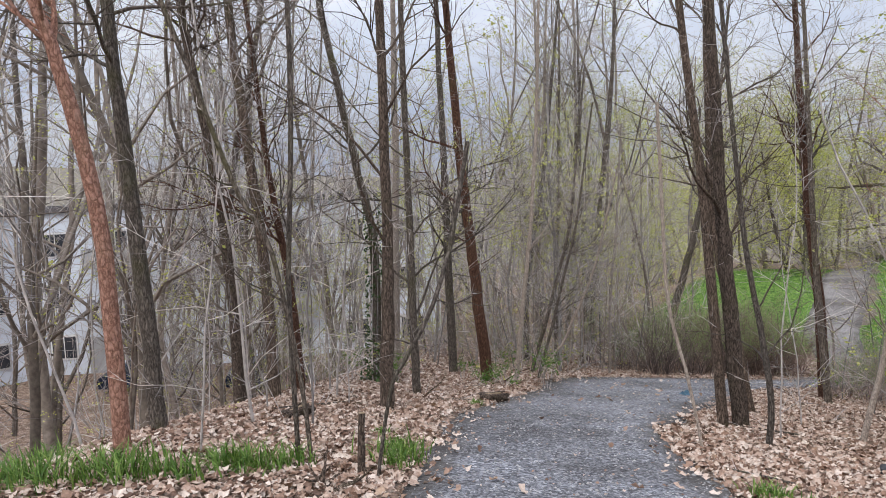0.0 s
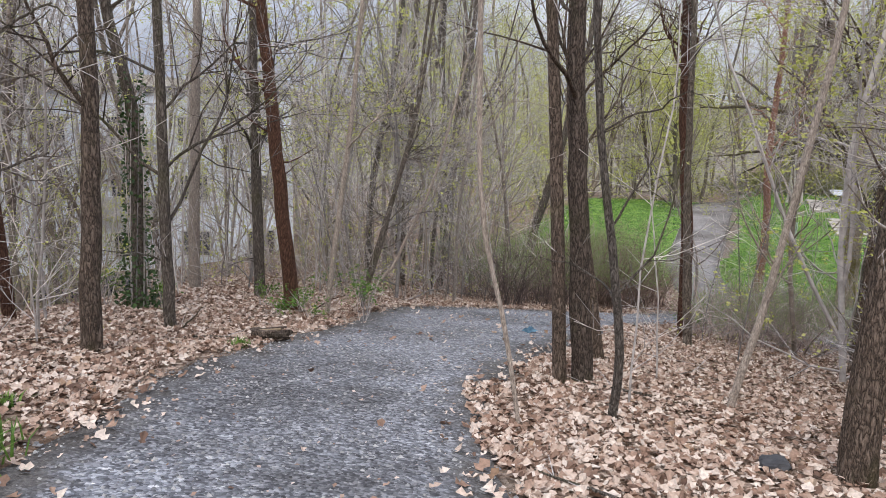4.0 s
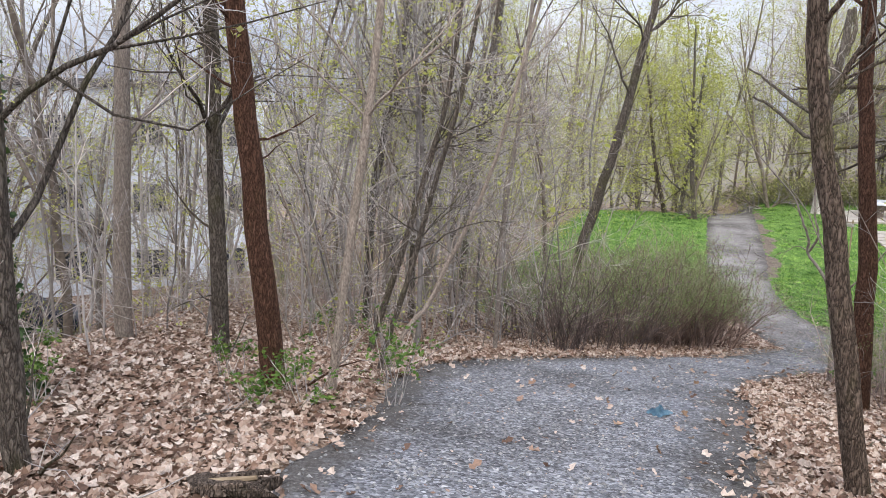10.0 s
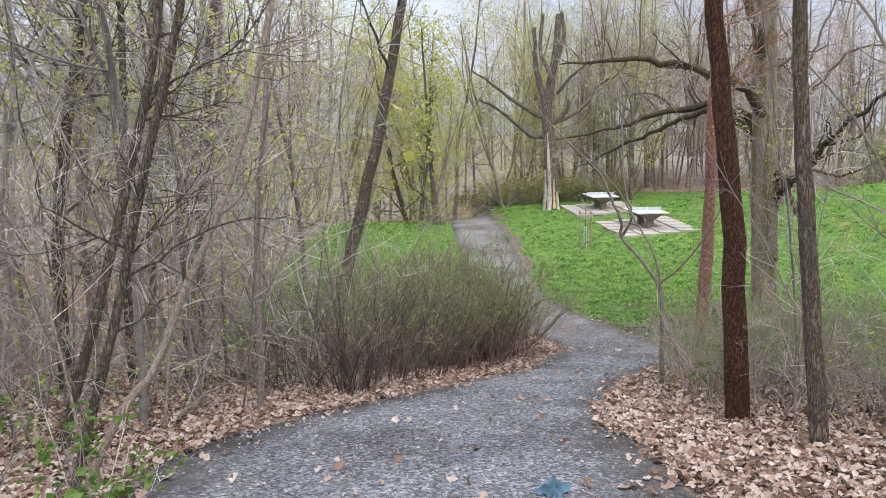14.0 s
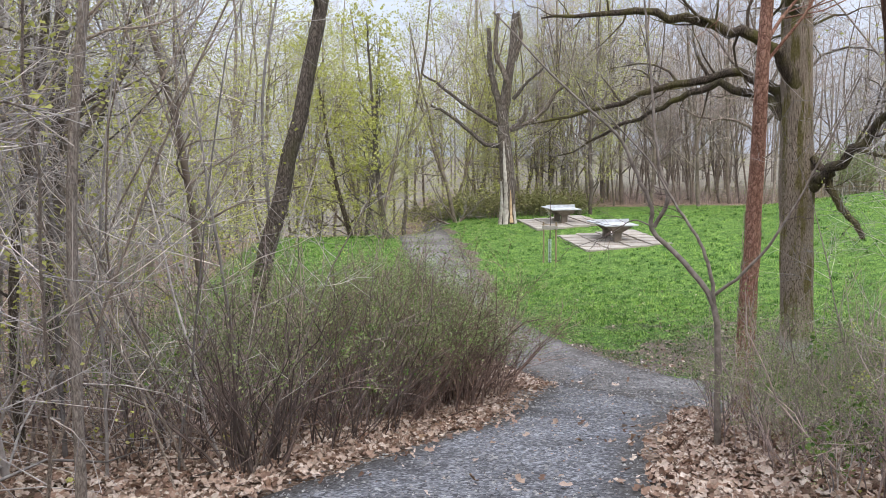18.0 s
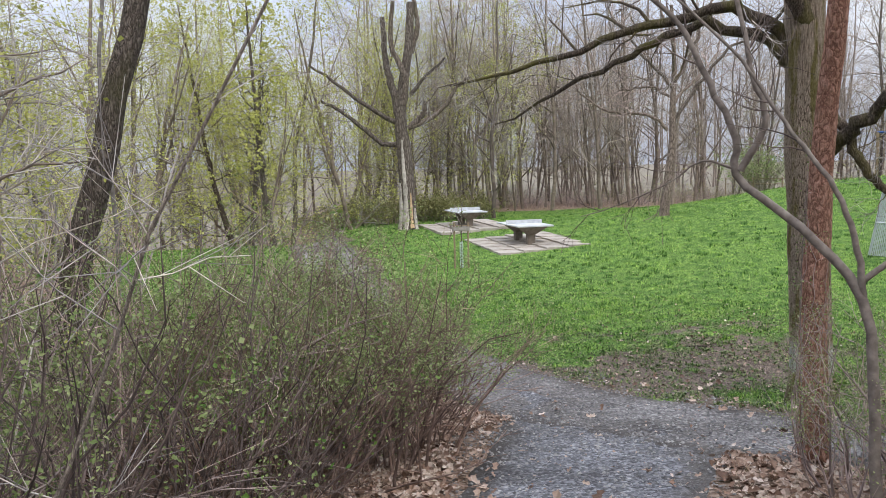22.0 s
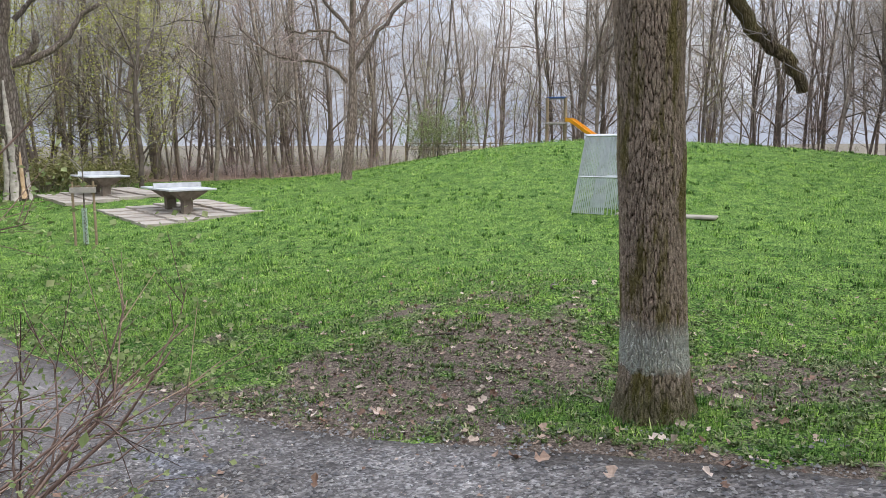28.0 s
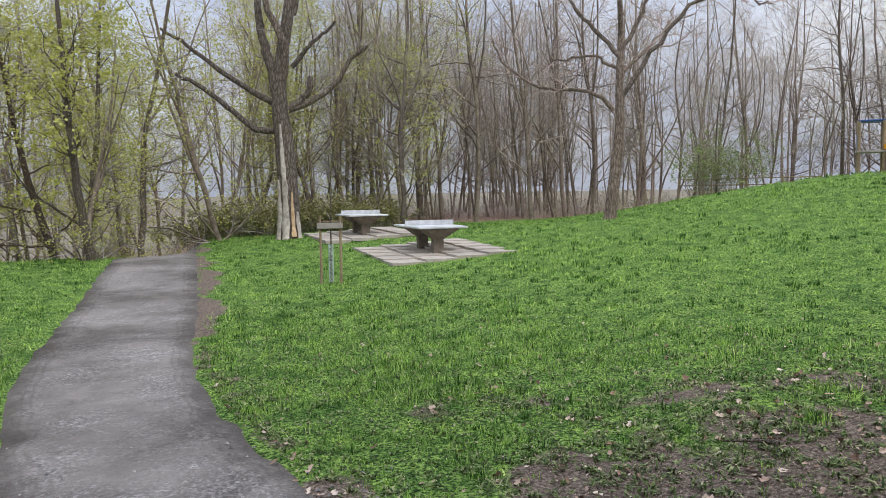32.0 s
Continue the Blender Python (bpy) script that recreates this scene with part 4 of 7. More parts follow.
def arching_stems():
    """A many-stemmed small tree that bends over the end of the trail."""
    rng = np.random.default_rng(36)
    x, y = 9.82, 19.28
    root = thing("small_tree", "smooth grey small tree with stems arching over the trail", "tree", (x, y, hz(x, y)))
    strokes = [
        ([(0, 0, -0.2), (0.0, 0.02, 0.5), (0.06, 0.13, 1.38), (0.03, 0.45, 1.78), (-0.02, 0.83, 2.1), (-0.03, 0.86, 2.38), (-0.11, 1.02, 2.73), (-0.16, 1.14, 3.01), (-0.25, 1.33, 3.24), (-0.5, 1.9, 3.8), (-0.8, 2.5, 4.5)], 0.042, 0.012, 40),
        ([(0.06, 0.13, 1.38), (0.05, 0.17, 1.66), (0.03, 0.23, 1.91), (-0.01, 0.35, 2.14), (-0.06, 0.52, 2.37), (-0.12, 0.73, 2.71), (-0.19, 0.95, 2.99), (-0.4, 1.5, 3.6)], 0.026, 0.008, 26),
        ([(-0.02, 0.83, 2.15), (0.03, 0.70, 2.44), (0.0, 0.77, 2.7), (-0.02, 0.82, 2.93), (0.1, 1.0, 3.6), (0.3, 1.3, 4.6)], 0.028, 0.012, 24),
        ([(-0.02, 0.83, 2.15), (-0.12, 1.04, 2.21), (-0.2, 1.22, 2.07), (-0.43, 1.71, 1.85)], 0.012, 0.003, 14),
        ([(0.06, 0.16, 1.5), (0.25, -0.2, 1.9), (0.5, -0.5, 2.6), (0.8, -0.8, 3.6)], 0.022, 0.008, 18)]
    twigs = []
    for pts, r0, r1, n in strokes:
        line = smooth_line(pts, n)
        line[3:] += rng.normal(0, 0.006, (n - 3, 3))
        st = (line, 0.82 * np.linspace(r0, r1, n))
        mesh_part("stem", tube_mesh("stem", [st], 10), BARK_SMOOTH, root)
        a = offshoots(rng, st, 7, 0.45, 0.98, 0.55, 0.8, 5, 0.2, 0.03, 0.4, 0.003)
        twigs += a + [q for b in a for q in offshoots(rng, b, 4, 0.3, 1.0, 0.28, 0.7, 3, 0.2, 0.03, 0.6, 0.002)]
    mesh_part("twig_mass", tube_mesh("twig_mass", twigs, 4), TWIG_DARK, root, kind="stuff")


arching_stems()

tree("grey tree behind the big shrub", (2.4, 25.0), [(0.1, -0.1, 2.4), (0.35, -0.3, 4.2), (0.7, -0.5, 6.0)], 0.13, 13, BARK_GREY, 61, start=0.35, limb_len=4.2)
tree("slender grey tree behind the big shrub", (3.5, 25.6), [(0.05, -0.05, 2.6), (0.2, -0.15, 5.0)], 0.10, 12, BARK_GREY, 62, start=0.35, limb_len=3.8)
tree("thin leaning grey tree behind the big shrub", (4.3, 24.9), [(0.1, -0.05, 2.2), (0.5, -0.3, 4.4)], 0.075, 10, BARK_GREY, 63, start=0.35)

# ---- the oak beside the junction ----


def furrows(a, z, around, tall, rng):
    """Bark plates on a trunk: 0 in the cracks, 1 on the plates, which are tall metres high, so many around."""
    u, v = a * around / (2 * np.pi), z / tall
    u = u + 0.3 * np.sin(v * 1.1 + 1.3 * np.sin(u * 0.7)) + 0.15 * np.sin(v * 2.9 + u * 1.1)
    v = v + 0.25 * np.sin(u * 2.1)
    jig = rng.uniform(-0.42, 0.42, (around, 97, 2))
    near, second = np.full(u.shape, 9.0), np.full(u.shape, 9.0)
    iu, iv = np.floor(u).astype(int), np.floor(v).astype(int)
    for du in (-2, -1, 0, 1, 2):
        for dv in (-2, -1, 0, 1, 2):
            cu, cv = iu + du, iv + dv
            w = jig[cu % around, cv % 97]
            d = np.hypot(cu + 0.5 + w[..., 0] - u, cv + 0.5 + w[..., 1] - v)
            second = np.minimum(second, np.maximum(near, d))
            near = np.minimum(near, d)
    e = np.clip((second - near) / 0.24, 0, 1)
    return e * (2 - e)


def oak():
    rng = np.random.default_rng(40)
    x, y = 15.68, 21.8
    root = thing("oak_tree", "thick old oak with deep bark and a pale painted band", "tree", (x, y, hz(x, y)))
    low = np.linspace(-0.3, 4.2, 330)
    z = np.concatenate([low, np.linspace(4.25, 7.5, 40)])[:, None]
    seg = 340
    a = np.linspace(0, 2 * np.pi, seg, endpoint=False)[None, :]
    h = np.maximum(z, 0)
    swell = 0.272 - 0.006 * h + 0.09 * np.exp(-h * 4.5) + 0.012 * np.exp(-((h - 2.1) ** 2) / 0.05) + 0.03 * np.exp(-((h - 3.4) ** 2) / 0.3)
    relief = furrows(a + 0.1 * np.sin(z * 1.7) + 0 * z, z + 0 * a, 60, 0.15, rng)
    lobes = 0.05 * np.sin(a * 5 + 1.2) * np.exp(-h * 2.5) + 0.02 * np.sin(a * 2 + 0.7 * h)
    rr = swell * (1 + lobes) - 0.019 * (1 - relief) + rng.normal(0, 0.0012, relief.shape)
    vs = np.stack([-0.004 * h + rr * np.cos(a), 0.045 * h + rr * np.sin(a), z + 0 * a], -1).reshape(-1, 3)
    rings = len(z)
    i = (np.arange(rings - 1)[:, None] * seg + np.arange(seg)[None]).ravel()
    j = (np.arange(rings - 1)[:, None] * seg + (np.arange(seg)[None] + 1) % seg).ravel()
    me = make_mesh("trunk", vs, np.stack([i, j, j + seg, i + seg], -1), smooth=True)
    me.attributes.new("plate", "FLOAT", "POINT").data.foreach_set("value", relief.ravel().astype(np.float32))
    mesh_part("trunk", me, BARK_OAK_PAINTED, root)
    limbs = [
        ([(0.0, 0.15, 4.2), (-0.13, 0.35, 4.55), (-0.2, 0.55, 4.98), (-0.37, 1.01, 5.29), (-0.62, 1.7, 5.2), (-0.89, 2.44, 5.1), (-1.18, 3.22, 4.85), (-1.5, 4.1, 4.7), (-1.82, 4.98, 4.5)], 0.115),
        ([(-0.12, 0.35, 4.5), (-0.3, 0.75, 4.95), (-0.55, 1.3, 5.08), (-0.7, 1.8, 5.0), (-0.9, 2.3, 4.75), (-1.1, 2.9, 4.5), (-1.25, 3.6, 4.2), (-1.36, 4.5, 3.9)], 0.085),
        ([(-0.05, 0.15, 4.9), (-0.6, 0.3, 5.6), (-1.5, 0.9, 6.0), (-2.6, 1.7, 6.2), (-3.6, 2.6, 6.1)], 0.13),
        ([(0.0, -0.1, 3.85), (0.0, -0.32, 3.6), (0.02, -0.47, 3.25), (0.0, -0.66, 2.97), (0.0, -0.86, 2.8), (0.0, -0.95, 2.58)], 0.07),
        ([(0, -0.1, 3.35), (-0.05, -0.5, 3.7), (-0.15, -1.0, 4.15), (-0.4, -2.0, 5.0), (-0.6, -3.4, 5.7)], 0.11),
        ([(0, 0.2, 5.0), (0.9, 0.7, 5.8), (2.0, 1.4, 6.3), (3.3, 2.0, 6.4)], 0.11),
        ([(0, 0.25, 6.0), (-0.8, 0.1, 7.2), (-1.4, 0.3, 8.6), (-1.8, 0.2, 10)], 0.12),
        ([(0, 0.3, 7.0), (0.4, 0.6, 8.6), (0.6, 1.0, 10.4), (0.9, 1.2, 12)], 0.14),
    ]
    twigs = []
    for pts, r in limbs:
        line = smooth_line(pts, 22)
        line[2:] += rng.normal(0, 0.012 if r == 0.07 else 0.032, (20, 3))
        st = (line, r * np.linspace(1, 0.6, 22) if r == 0.07 else r * (0.1 + 0.9 * np.linspace(1, 0, 22) ** 0.8))
        mesh_part("limb", tube_mesh("limb", [st], 9), BARK_OAK_LIMB, root)
        few = r < 0.09
        a = offshoots(rng, st, 4 if r == 0.07 else 8 if few else 11, 0.3, 0.98, 0.5 if r == 0.07 else 1.1 if few else 1.9, 0.9, 6, 0.24, 0.0, 0.5, 0.008)
        b = [s for q in a for s in offshoots(rng, q, 6 if few else 8, 0.2, 1.0, 0.6 if few else 0.8, 0.8, 4, 0.25, 0.01, 0.55, 0.004)]
        c = [s for q in b for s in offshoots(rng, q, 4 if few else 5, 0.3, 1.0, 0.35, 0.7, 3, 0.25, 0.02, 0.6, 0.0025)]
        mesh_part("branchwork", tube_mesh("branchwork", a, 5), BARK_OAK_LIMB, root, kind="stuff")
        twigs += b + c
    mesh_part("twig_mass", tube_mesh("twig_mass", twigs, 3), TWIG, root, kind="stuff")


def painted_bark():
    """Oak bark with the remains of a pale band at knee height and moss about the foot."""
    m = BARK_OAK.copy()
    m.name = "bark_oak_painted"
    n, l = m.node_tree.nodes, m.node_tree.links
    b = n["Principled BSDF"]
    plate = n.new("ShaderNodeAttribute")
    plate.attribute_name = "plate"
    # colour follows the carved relief: darker in the cracks, lighter on the plates
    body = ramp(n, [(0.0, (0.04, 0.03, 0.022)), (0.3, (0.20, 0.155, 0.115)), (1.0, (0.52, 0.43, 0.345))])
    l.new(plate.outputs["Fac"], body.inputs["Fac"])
    flecks = ramp(n, [(0.3, (0.55, 0.54, 0.52)), (0.7, (1.35, 1.33, 1.3))])
    l.new(noise_tex(n, l, mapped(n, l, (1, 1, 0.45)), 60, 6, 0.75).outputs["Fac"], flecks.inputs["Fac"])
    old = mixed(n, l, 1.0, body.outputs["Color"], flecks.outputs["Color"], "MULTIPLY")
    streak = ramp(n, [(0.5, (0, 0, 0)), (0.6, (0.8, 0.8, 0.8))])
    l.new(noise_tex(n, l, mapped(n, l, (1, 1, 0.16)), 6.5, 5, 0.65).outputs["Fac"], streak.inputs["Fac"])
    mossy = mixed(n, l, 1.0, flecks.outputs["Color"], (0.21, 0.19, 0.045), "MULTIPLY")
    old = mixed(n, l, streak.outputs["Color"], old, mossy)
    c = n.new("ShaderNodeTexCoord")
    s = n.new("ShaderNodeSeparateXYZ")
    l.new(c.outputs["Object"], s.inputs["Vector"])
    nz = noise_tex(n, l, c.outputs["Object"], 9, 5, 0.7)
    a = n.new("ShaderNodeMath")
    a.operation = "MULTIPLY_ADD"
    a.inputs[1].default_value = 0.22
    l.new(nz.outputs["Fac"], a.inputs[0])
    l.new(s.outputs["Z"], a.inputs[2])
    band = ramp(n, [(0.0, (0, 0, 0)), (0.52, (0, 0, 0)), (0.57, (1, 1, 1)), (0.80, (0.9, 0.9, 0.9)), (0.96, (0, 0, 0))])
    l.new(a.outputs["Value"], band.inputs["Fac"])
    worn = n.new("ShaderNodeMath")
    worn.operation = "MULTIPLY"
    worn.inputs[1].default_value = 0.95
    l.new(band.outputs["Color"], worn.inputs[0])
    chips = ramp(n, [(0.34, (0.55, 0.55, 0.55)), (0.55, (1, 1, 1))])
    cn = noise_tex(n, l, c.outputs["Object"], 34, 5, 0.7)
    l.new(cn.outputs["Fac"], chips.inputs["Fac"])
    left_on = mixed(n, l, 1.0, worn.outputs["Value"], chips.outputs["Color"], "MULTIPLY")
    col = mixed(n, l, left_on, old, (0.70, 0.74, 0.68))
    foot = ramp(n, [(0.0, (1, 1, 1)), (0.25, (1, 1, 1)), (0.5, (0, 0, 0))])
    l.new(a.outputs["Value"], foot.inputs["Fac"])
    damp = n.new("ShaderNodeMath")
    damp.operation = "MULTIPLY"
    damp.inputs[1].default_value = 0.6
    l.new(foot.outputs["Color"], damp.inputs[0])
    col = mixed(n, l, damp.outputs["Value"], col, (0.10, 0.11, 0.035))
    l.new(col, b.inputs["Base Color"])
    return m


BARK_OAK_PAINTED = painted_bark()
BARK_OAK_LIMB = bark_material("bark_oak_limb", (0.05, 0.04, 0.033), (0.16, 0.132, 0.105), (0.27, 0.225, 0.18), 0.6, (0.17, 0.16, 0.04))
oak()

# ---- the old trees of the meadow ----


def dead_tree():
    rng = np.random.default_rng(41)
    x, y = 30.9, 47.7
    root = thing("dead_tree", "old half-dead tree with stripped pale wood at its split foot", "tree", (x, y, hz(x, y)), radians(-48))
    trunk = smooth_line([(0.0, 0, -0.3), (0.02, 0, 0.5), (0.0, 0, 2.1), (-0.12, 0, 4.2), (-0.25, 0, 5.3), (-0.15, 0, 7.0), (0.25, 0, 9.3), (0.4, 0.1, 11.5)], 40)
    rad = np.interp(np.linspace(-0.3, 11.5, 40), (-0.3, 0.2, 0.8, 2, 4, 5.3, 8, 11.5), (0.64, 0.54, 0.46, 0.42, 0.39, 0.35, 0.26, 0.18))
    mesh_part("trunk", tube_mesh("trunk", [(trunk, rad)], 18), BARK_DEAD, root)
    for k, (ang, wid, h0, h1, mat, lab) in enumerate([(-1.7, 0.3, -0.1, 4.6, WOOD_BARE, "stripped pale wood"), (-2.45, 0.34, -0.1, 2.4, WOOD_BARE, "stripped pale wood"), (-1.05, 0.17, 0.1, 1.9, WOOD_FRESH, "fresh orange split wood"), (-0.5, 0.26, -0.05, 1.1, WOOD_BARE, "stripped pale wood")]):
        vs = []
        for i in range(14):
            z = h0 + (h1 - h0) * i / 13
            r = np.interp(z, (-0.3, 0.2, 0.8, 2, 4), (0.66, 0.56, 0.48, 0.435, 0.405)) + (0.03 if mat == WOOD_FRESH else 0.012)
            w = wid * (1 - 0.7 * (i / 13) ** 4) * (1 + 0.5 * noise.noise((k * 3.1, z * 2.6, 0)))
            cx = np.interp(z, (0, 2, 4.2), (0.02, 0, -0.12))
            for u in (-1, -0.5, 0, 0.5, 1):
                a = ang + u * w
                rr = r - (0.05 if abs(u) == 1 else 0.0) + 0.02 * noise.noise((a * 6, z * 3, k))
                vs.append((cx + rr * math.cos(a), rr * math.sin(a), z))
        i = (np.arange(13)[:, None] * 5 + np.arange(4)[None]).ravel()
        mesh_part("bare_wood", make_mesh("bare_wood", vs, np.stack([i, i + 1, i + 6, i + 5], -1), smooth=True), mat, root, lab)
    limbs = [
        ([(-0.3, 0, 4.4), (-1.2, 0.1, 4.45), (-2.3, 0.1, 5.3), (-3.4, 0, 6.2), (-4.3, -0.1, 6.65)], 0.15, 0.07),
        ([(-0.3, 0, 5.4), (-1.5, -0.2, 6.1), (-2.7, -0.3, 6.9), (-3.8, -0.4, 7.8), (-4.8, -0.5, 8.4)], 0.14, 0.05),
        ([(-0.25, 0, 5.3), (-0.6, 0, 7.2), (-1.0, 0.1, 8.6), (-1.05, 0.2, 10.8)], 0.24, 0.12),
        ([(-0.2, 0, 6.0), (0.1, -0.3, 7.7), (-0.6, -0.4, 9.4), (-0.4, -0.4, 11.5)], 0.18, 0.1),
        ([(0.1, 0, 5.2), (1.1, 0.1, 5.6), (2.0, 0.2, 6.3), (2.7, 0.2, 7.3), (3.3, 0.1, 7.7)], 0.14, 0.08),
        ([(0.25, 0, 5.3), (0.9, 0.1, 5.9), (1.0, 0.1, 6.5)], 0.15, 0.12),
        ([(0.3, 0, 6.9), (1.1, 0, 7.8), (2.1, 0, 8.7)], 0.11, 0.05),
        ([(0.35, 0.1, 9.0), (0.7, 0.1, 10.3), (0.6, 0.1, 11.6)], 0.16, 0.1),
    ]
    twigs = []
    for pts, r0, r1 in limbs:
        line = smooth_line(pts, 16)
        line[2:] += rng.normal(0, 0.03, (14, 3))
        st = (line, np.linspace(r0, r1, 16))
        mesh_part("limb", tube_mesh("limb", [st], 9), BARK_DEAD, root)
        a = offshoots(rng, st, 4, 0.4, 0.98, 1.3, 0.8, 5, 0.2, 0.02, 0.3, 0.01)
        twigs += a + [s for q in a for s in offshoots(rng, q, 4, 0.3, 1.0, 0.6, 0.7, 3, 0.2, 0.02, 0.5, 0.006)]
    mesh_part("twig_mass", tube_mesh("twig_mass", twigs, 4), TWIG, root, kind="stuff")


dead_tree()


def knoll_tree():
    rng = np.random.default_rng(42)
    x, y = 36.7, 36.25
    root = thing("old_tree", "old furrowed red-brown tree with long bent limbs on the knoll", "tree", (x, y, hz(x, y)), radians(-61))
    trunk = smooth_line([(0.0, 0, -0.3), (0.0, 0, 0.3), (0.2, 0, 2.0), (0.32, 0, 3.4), (0.3, 0, 5.0), (0.35, 0.1, 7.0), (0.2, 0.2, 9.5)], 34)
    rad = np.interp(np.linspace(-0.3, 9.5, 34), (-0.3, 0.3, 1, 3.4, 5, 9.5), (0.44, 0.3, 0.23, 0.2, 0.16, 0.07))
    mesh_part("trunk", tube_mesh("trunk", [(trunk, rad)], 16), BARK_KNOLL, root)
    limbs = [
        ([(0.1, 0, 3.9), (-0.6, 0, 4.55), (-1.8, 0.1, 4.75), (-2.9, 0.1, 5.0), (-3.9, 0, 5.8), (-4.3, 0, 6.7)], 0.12),
        ([(0.2, 0, 5.4), (-0.6, 0.1, 5.9), (-1.8, 0.2, 5.8), (-2.2, 0.2, 6.1)], 0.09),
        ([(0.3, 0, 5.8), (-0.9, 0, 7.2), (-1.7, 0, 8.2), (-2.6, 0, 9.6)], 0.12),
        ([(0.35, 0, 4.3), (1.5, 0, 6.0), (2.8, 0, 7.5), (4.2, 0, 7.7), (5.3, 0, 7.3)], 0.13),
        ([(0.35, 0, 6.0), (1.2, 0.3, 7.6), (1.8, 0.4, 9.5), (2.6, 0.4, 11)], 0.12),
        ([(0.35, 0, 6.6), (0.2, -0.8, 8.0), (-0.4, -1.4, 9.6), (-0.4, -1.8, 11)], 0.1),
        ([(0.3, 0, 5.0), (1.0, 1.2, 6.0), (1.9, 2.4, 7.0), (2.4, 3.4, 8.2)], 0.1),
    ]
    twigs = []
    for pts, r in limbs:
        line = smooth_line(pts, 18)
        line[2:] += rng.normal(0, 0.05, (16, 3))
        st = (line, np.linspace(r * 0.72, r * 0.25, 18))
        mesh_part("limb", tube_mesh("limb", [st], 8), BARK_KNOLL, root)
        a = offshoots(rng, st, 9, 0.25, 0.98, 1.9, 0.8, 5, 0.22, 0.03, 0.5, 0.014)
        b = [s for q in a for s in offshoots(rng, q, 7, 0.2, 1.0, 0.9, 0.7, 3, 0.22, 0.03, 0.6, 0.009)]
        c = [s for q in b for s in offshoots(rng, q, 3, 0.3, 1.0, 0.5, 0.6, 2, 0.2, 0.02, 0.6, 0.006)]
        twigs += a + b + c
    mesh_part("twig_mass", tube_mesh("twig_mass", twigs, 3), TWIG_RED, root, kind="stuff")


knoll_tree()
tree("young maple in yellow flower beside the park path", (22.7, 47.3), [(-0.25, 0.1, 2.0), (-0.4, 0.2, 4.2)], 0.19, 11, BARK_GREY, 43, start=0.22, limbs=18, limb_len=3.6, subs=8, twigs=4, leaves=6000, leaf_size=0.11)
tree("many-stemmed maple in yellow flower", (24.0, 53.5), [(-0.5, 0.1, 2.0), (-1.0, 0.2, 4.2)], 0.2, 12, BARK_BROWN, 44, start=0.22, limbs=18, limb_len=3.8, subs=8, twigs=4, leaves=6000, leaf_size=0.11)
tree("grey maple stem in yellow flower", (25.6, 54.5), [(0.3, 0.0, 2.5), (0.6, -0.1, 5.2)], 0.2, 12, BARK_GREY, 45, start=0.25, limbs=16, limb_len=3.6, subs=8, twigs=4, leaves=5200, leaf_size=0.11)

# ---- ivy on the mossy tree ----


def ivy():
    rng = np.random.default_rng(46)
    x, y = -1.6, 15.2
    root = thing("ivy", "dark green ivy climbing a mossy tree trunk", "ivy", (x, y, hz(x, y)))
    n = 1300
    h = rng.uniform(0, 1, n) ** 1.8 * 3.6
    a = rng.uniform(0, 2 * np.pi, n)
    r = 0.14 + 0.28 * np.exp(-h * 1.5) * rng.random(n) + 0.05 * rng.random(n)
    p = np.stack([r * np.cos(a) + 0.02 * h, r * np.sin(a), h + 0.03], -1)
    v, q = flakes(p, rng.uniform(0.04, 0.09, n), rng, 1.0, "quad")
    mesh_part("foliage", make_mesh("foliage", v, q), IVY_LEAF, root, kind="stuff")
    st = []
    for k in range(7):
        a0 = k * 0.9
        zz = np.linspace(0, 3.2, 14)
        st.append((np.stack([0.125 * np.cos(a0 + zz * 0.4) + 0.02 * zz, 0.125 * np.sin(a0 + zz * 0.4), zz], -1), np.linspace(0.01, 0.004, 14)))
    mesh_part("stem_mass", tube_mesh("stem_mass", st, 4), TWIG, root, kind="stuff")


ivy()

# ---- saplings, bushes and woodland, built once and then copied ----


def sapling(seed, total, radius, bend, bark, leaves=0, leaf_mat=None):
    rng = np.random.default_rng(seed)
    root = thing("sapling", "thin bare young tree in the undergrowth", "sapling", group="undergrowth saplings")
    line = smooth_line([(0, 0, -0.1), (0, 0, 0.1), (bend * 0.25, 0.05, total * 0.35), (bend * 0.6, -0.05, total * 0.7), (bend, 0.1, total)], 14)
    line[3:] += rng.normal(0, 0.018, (11, 3))
    st = (line, np.linspace(radius * 0.68, 0.004, 14))
    mesh_part("stem", tube_mesh("stem", [st], 6), bark, root)
    a = offshoots(rng, st, 13, 0.25, 0.95, total * 0.26, 1.0, 4, 0.2, 0.03, 0.45, 0.004)
    b = [s for q in a for s in offshoots(rng, q, 6, 0.2, 1.0, total * 0.12, 0.85, 2, 0.18, 0.03, 0.6, 0.0027)]
    mesh_part("twig_mass", tube_mesh("twig_mass", a + b, 3), TWIG_NEAR, root, kind="stuff")
    if leaves:
        v, q = flakes(leaf_places(rng, b, leaves, 0.04), rng.uniform(0.016, 0.034, leaves), rng, 0.9, "quad")
        mesh_part("foliage", make_mesh("foliage", v, q), leaf_mat, root, kind="stuff")
    return root


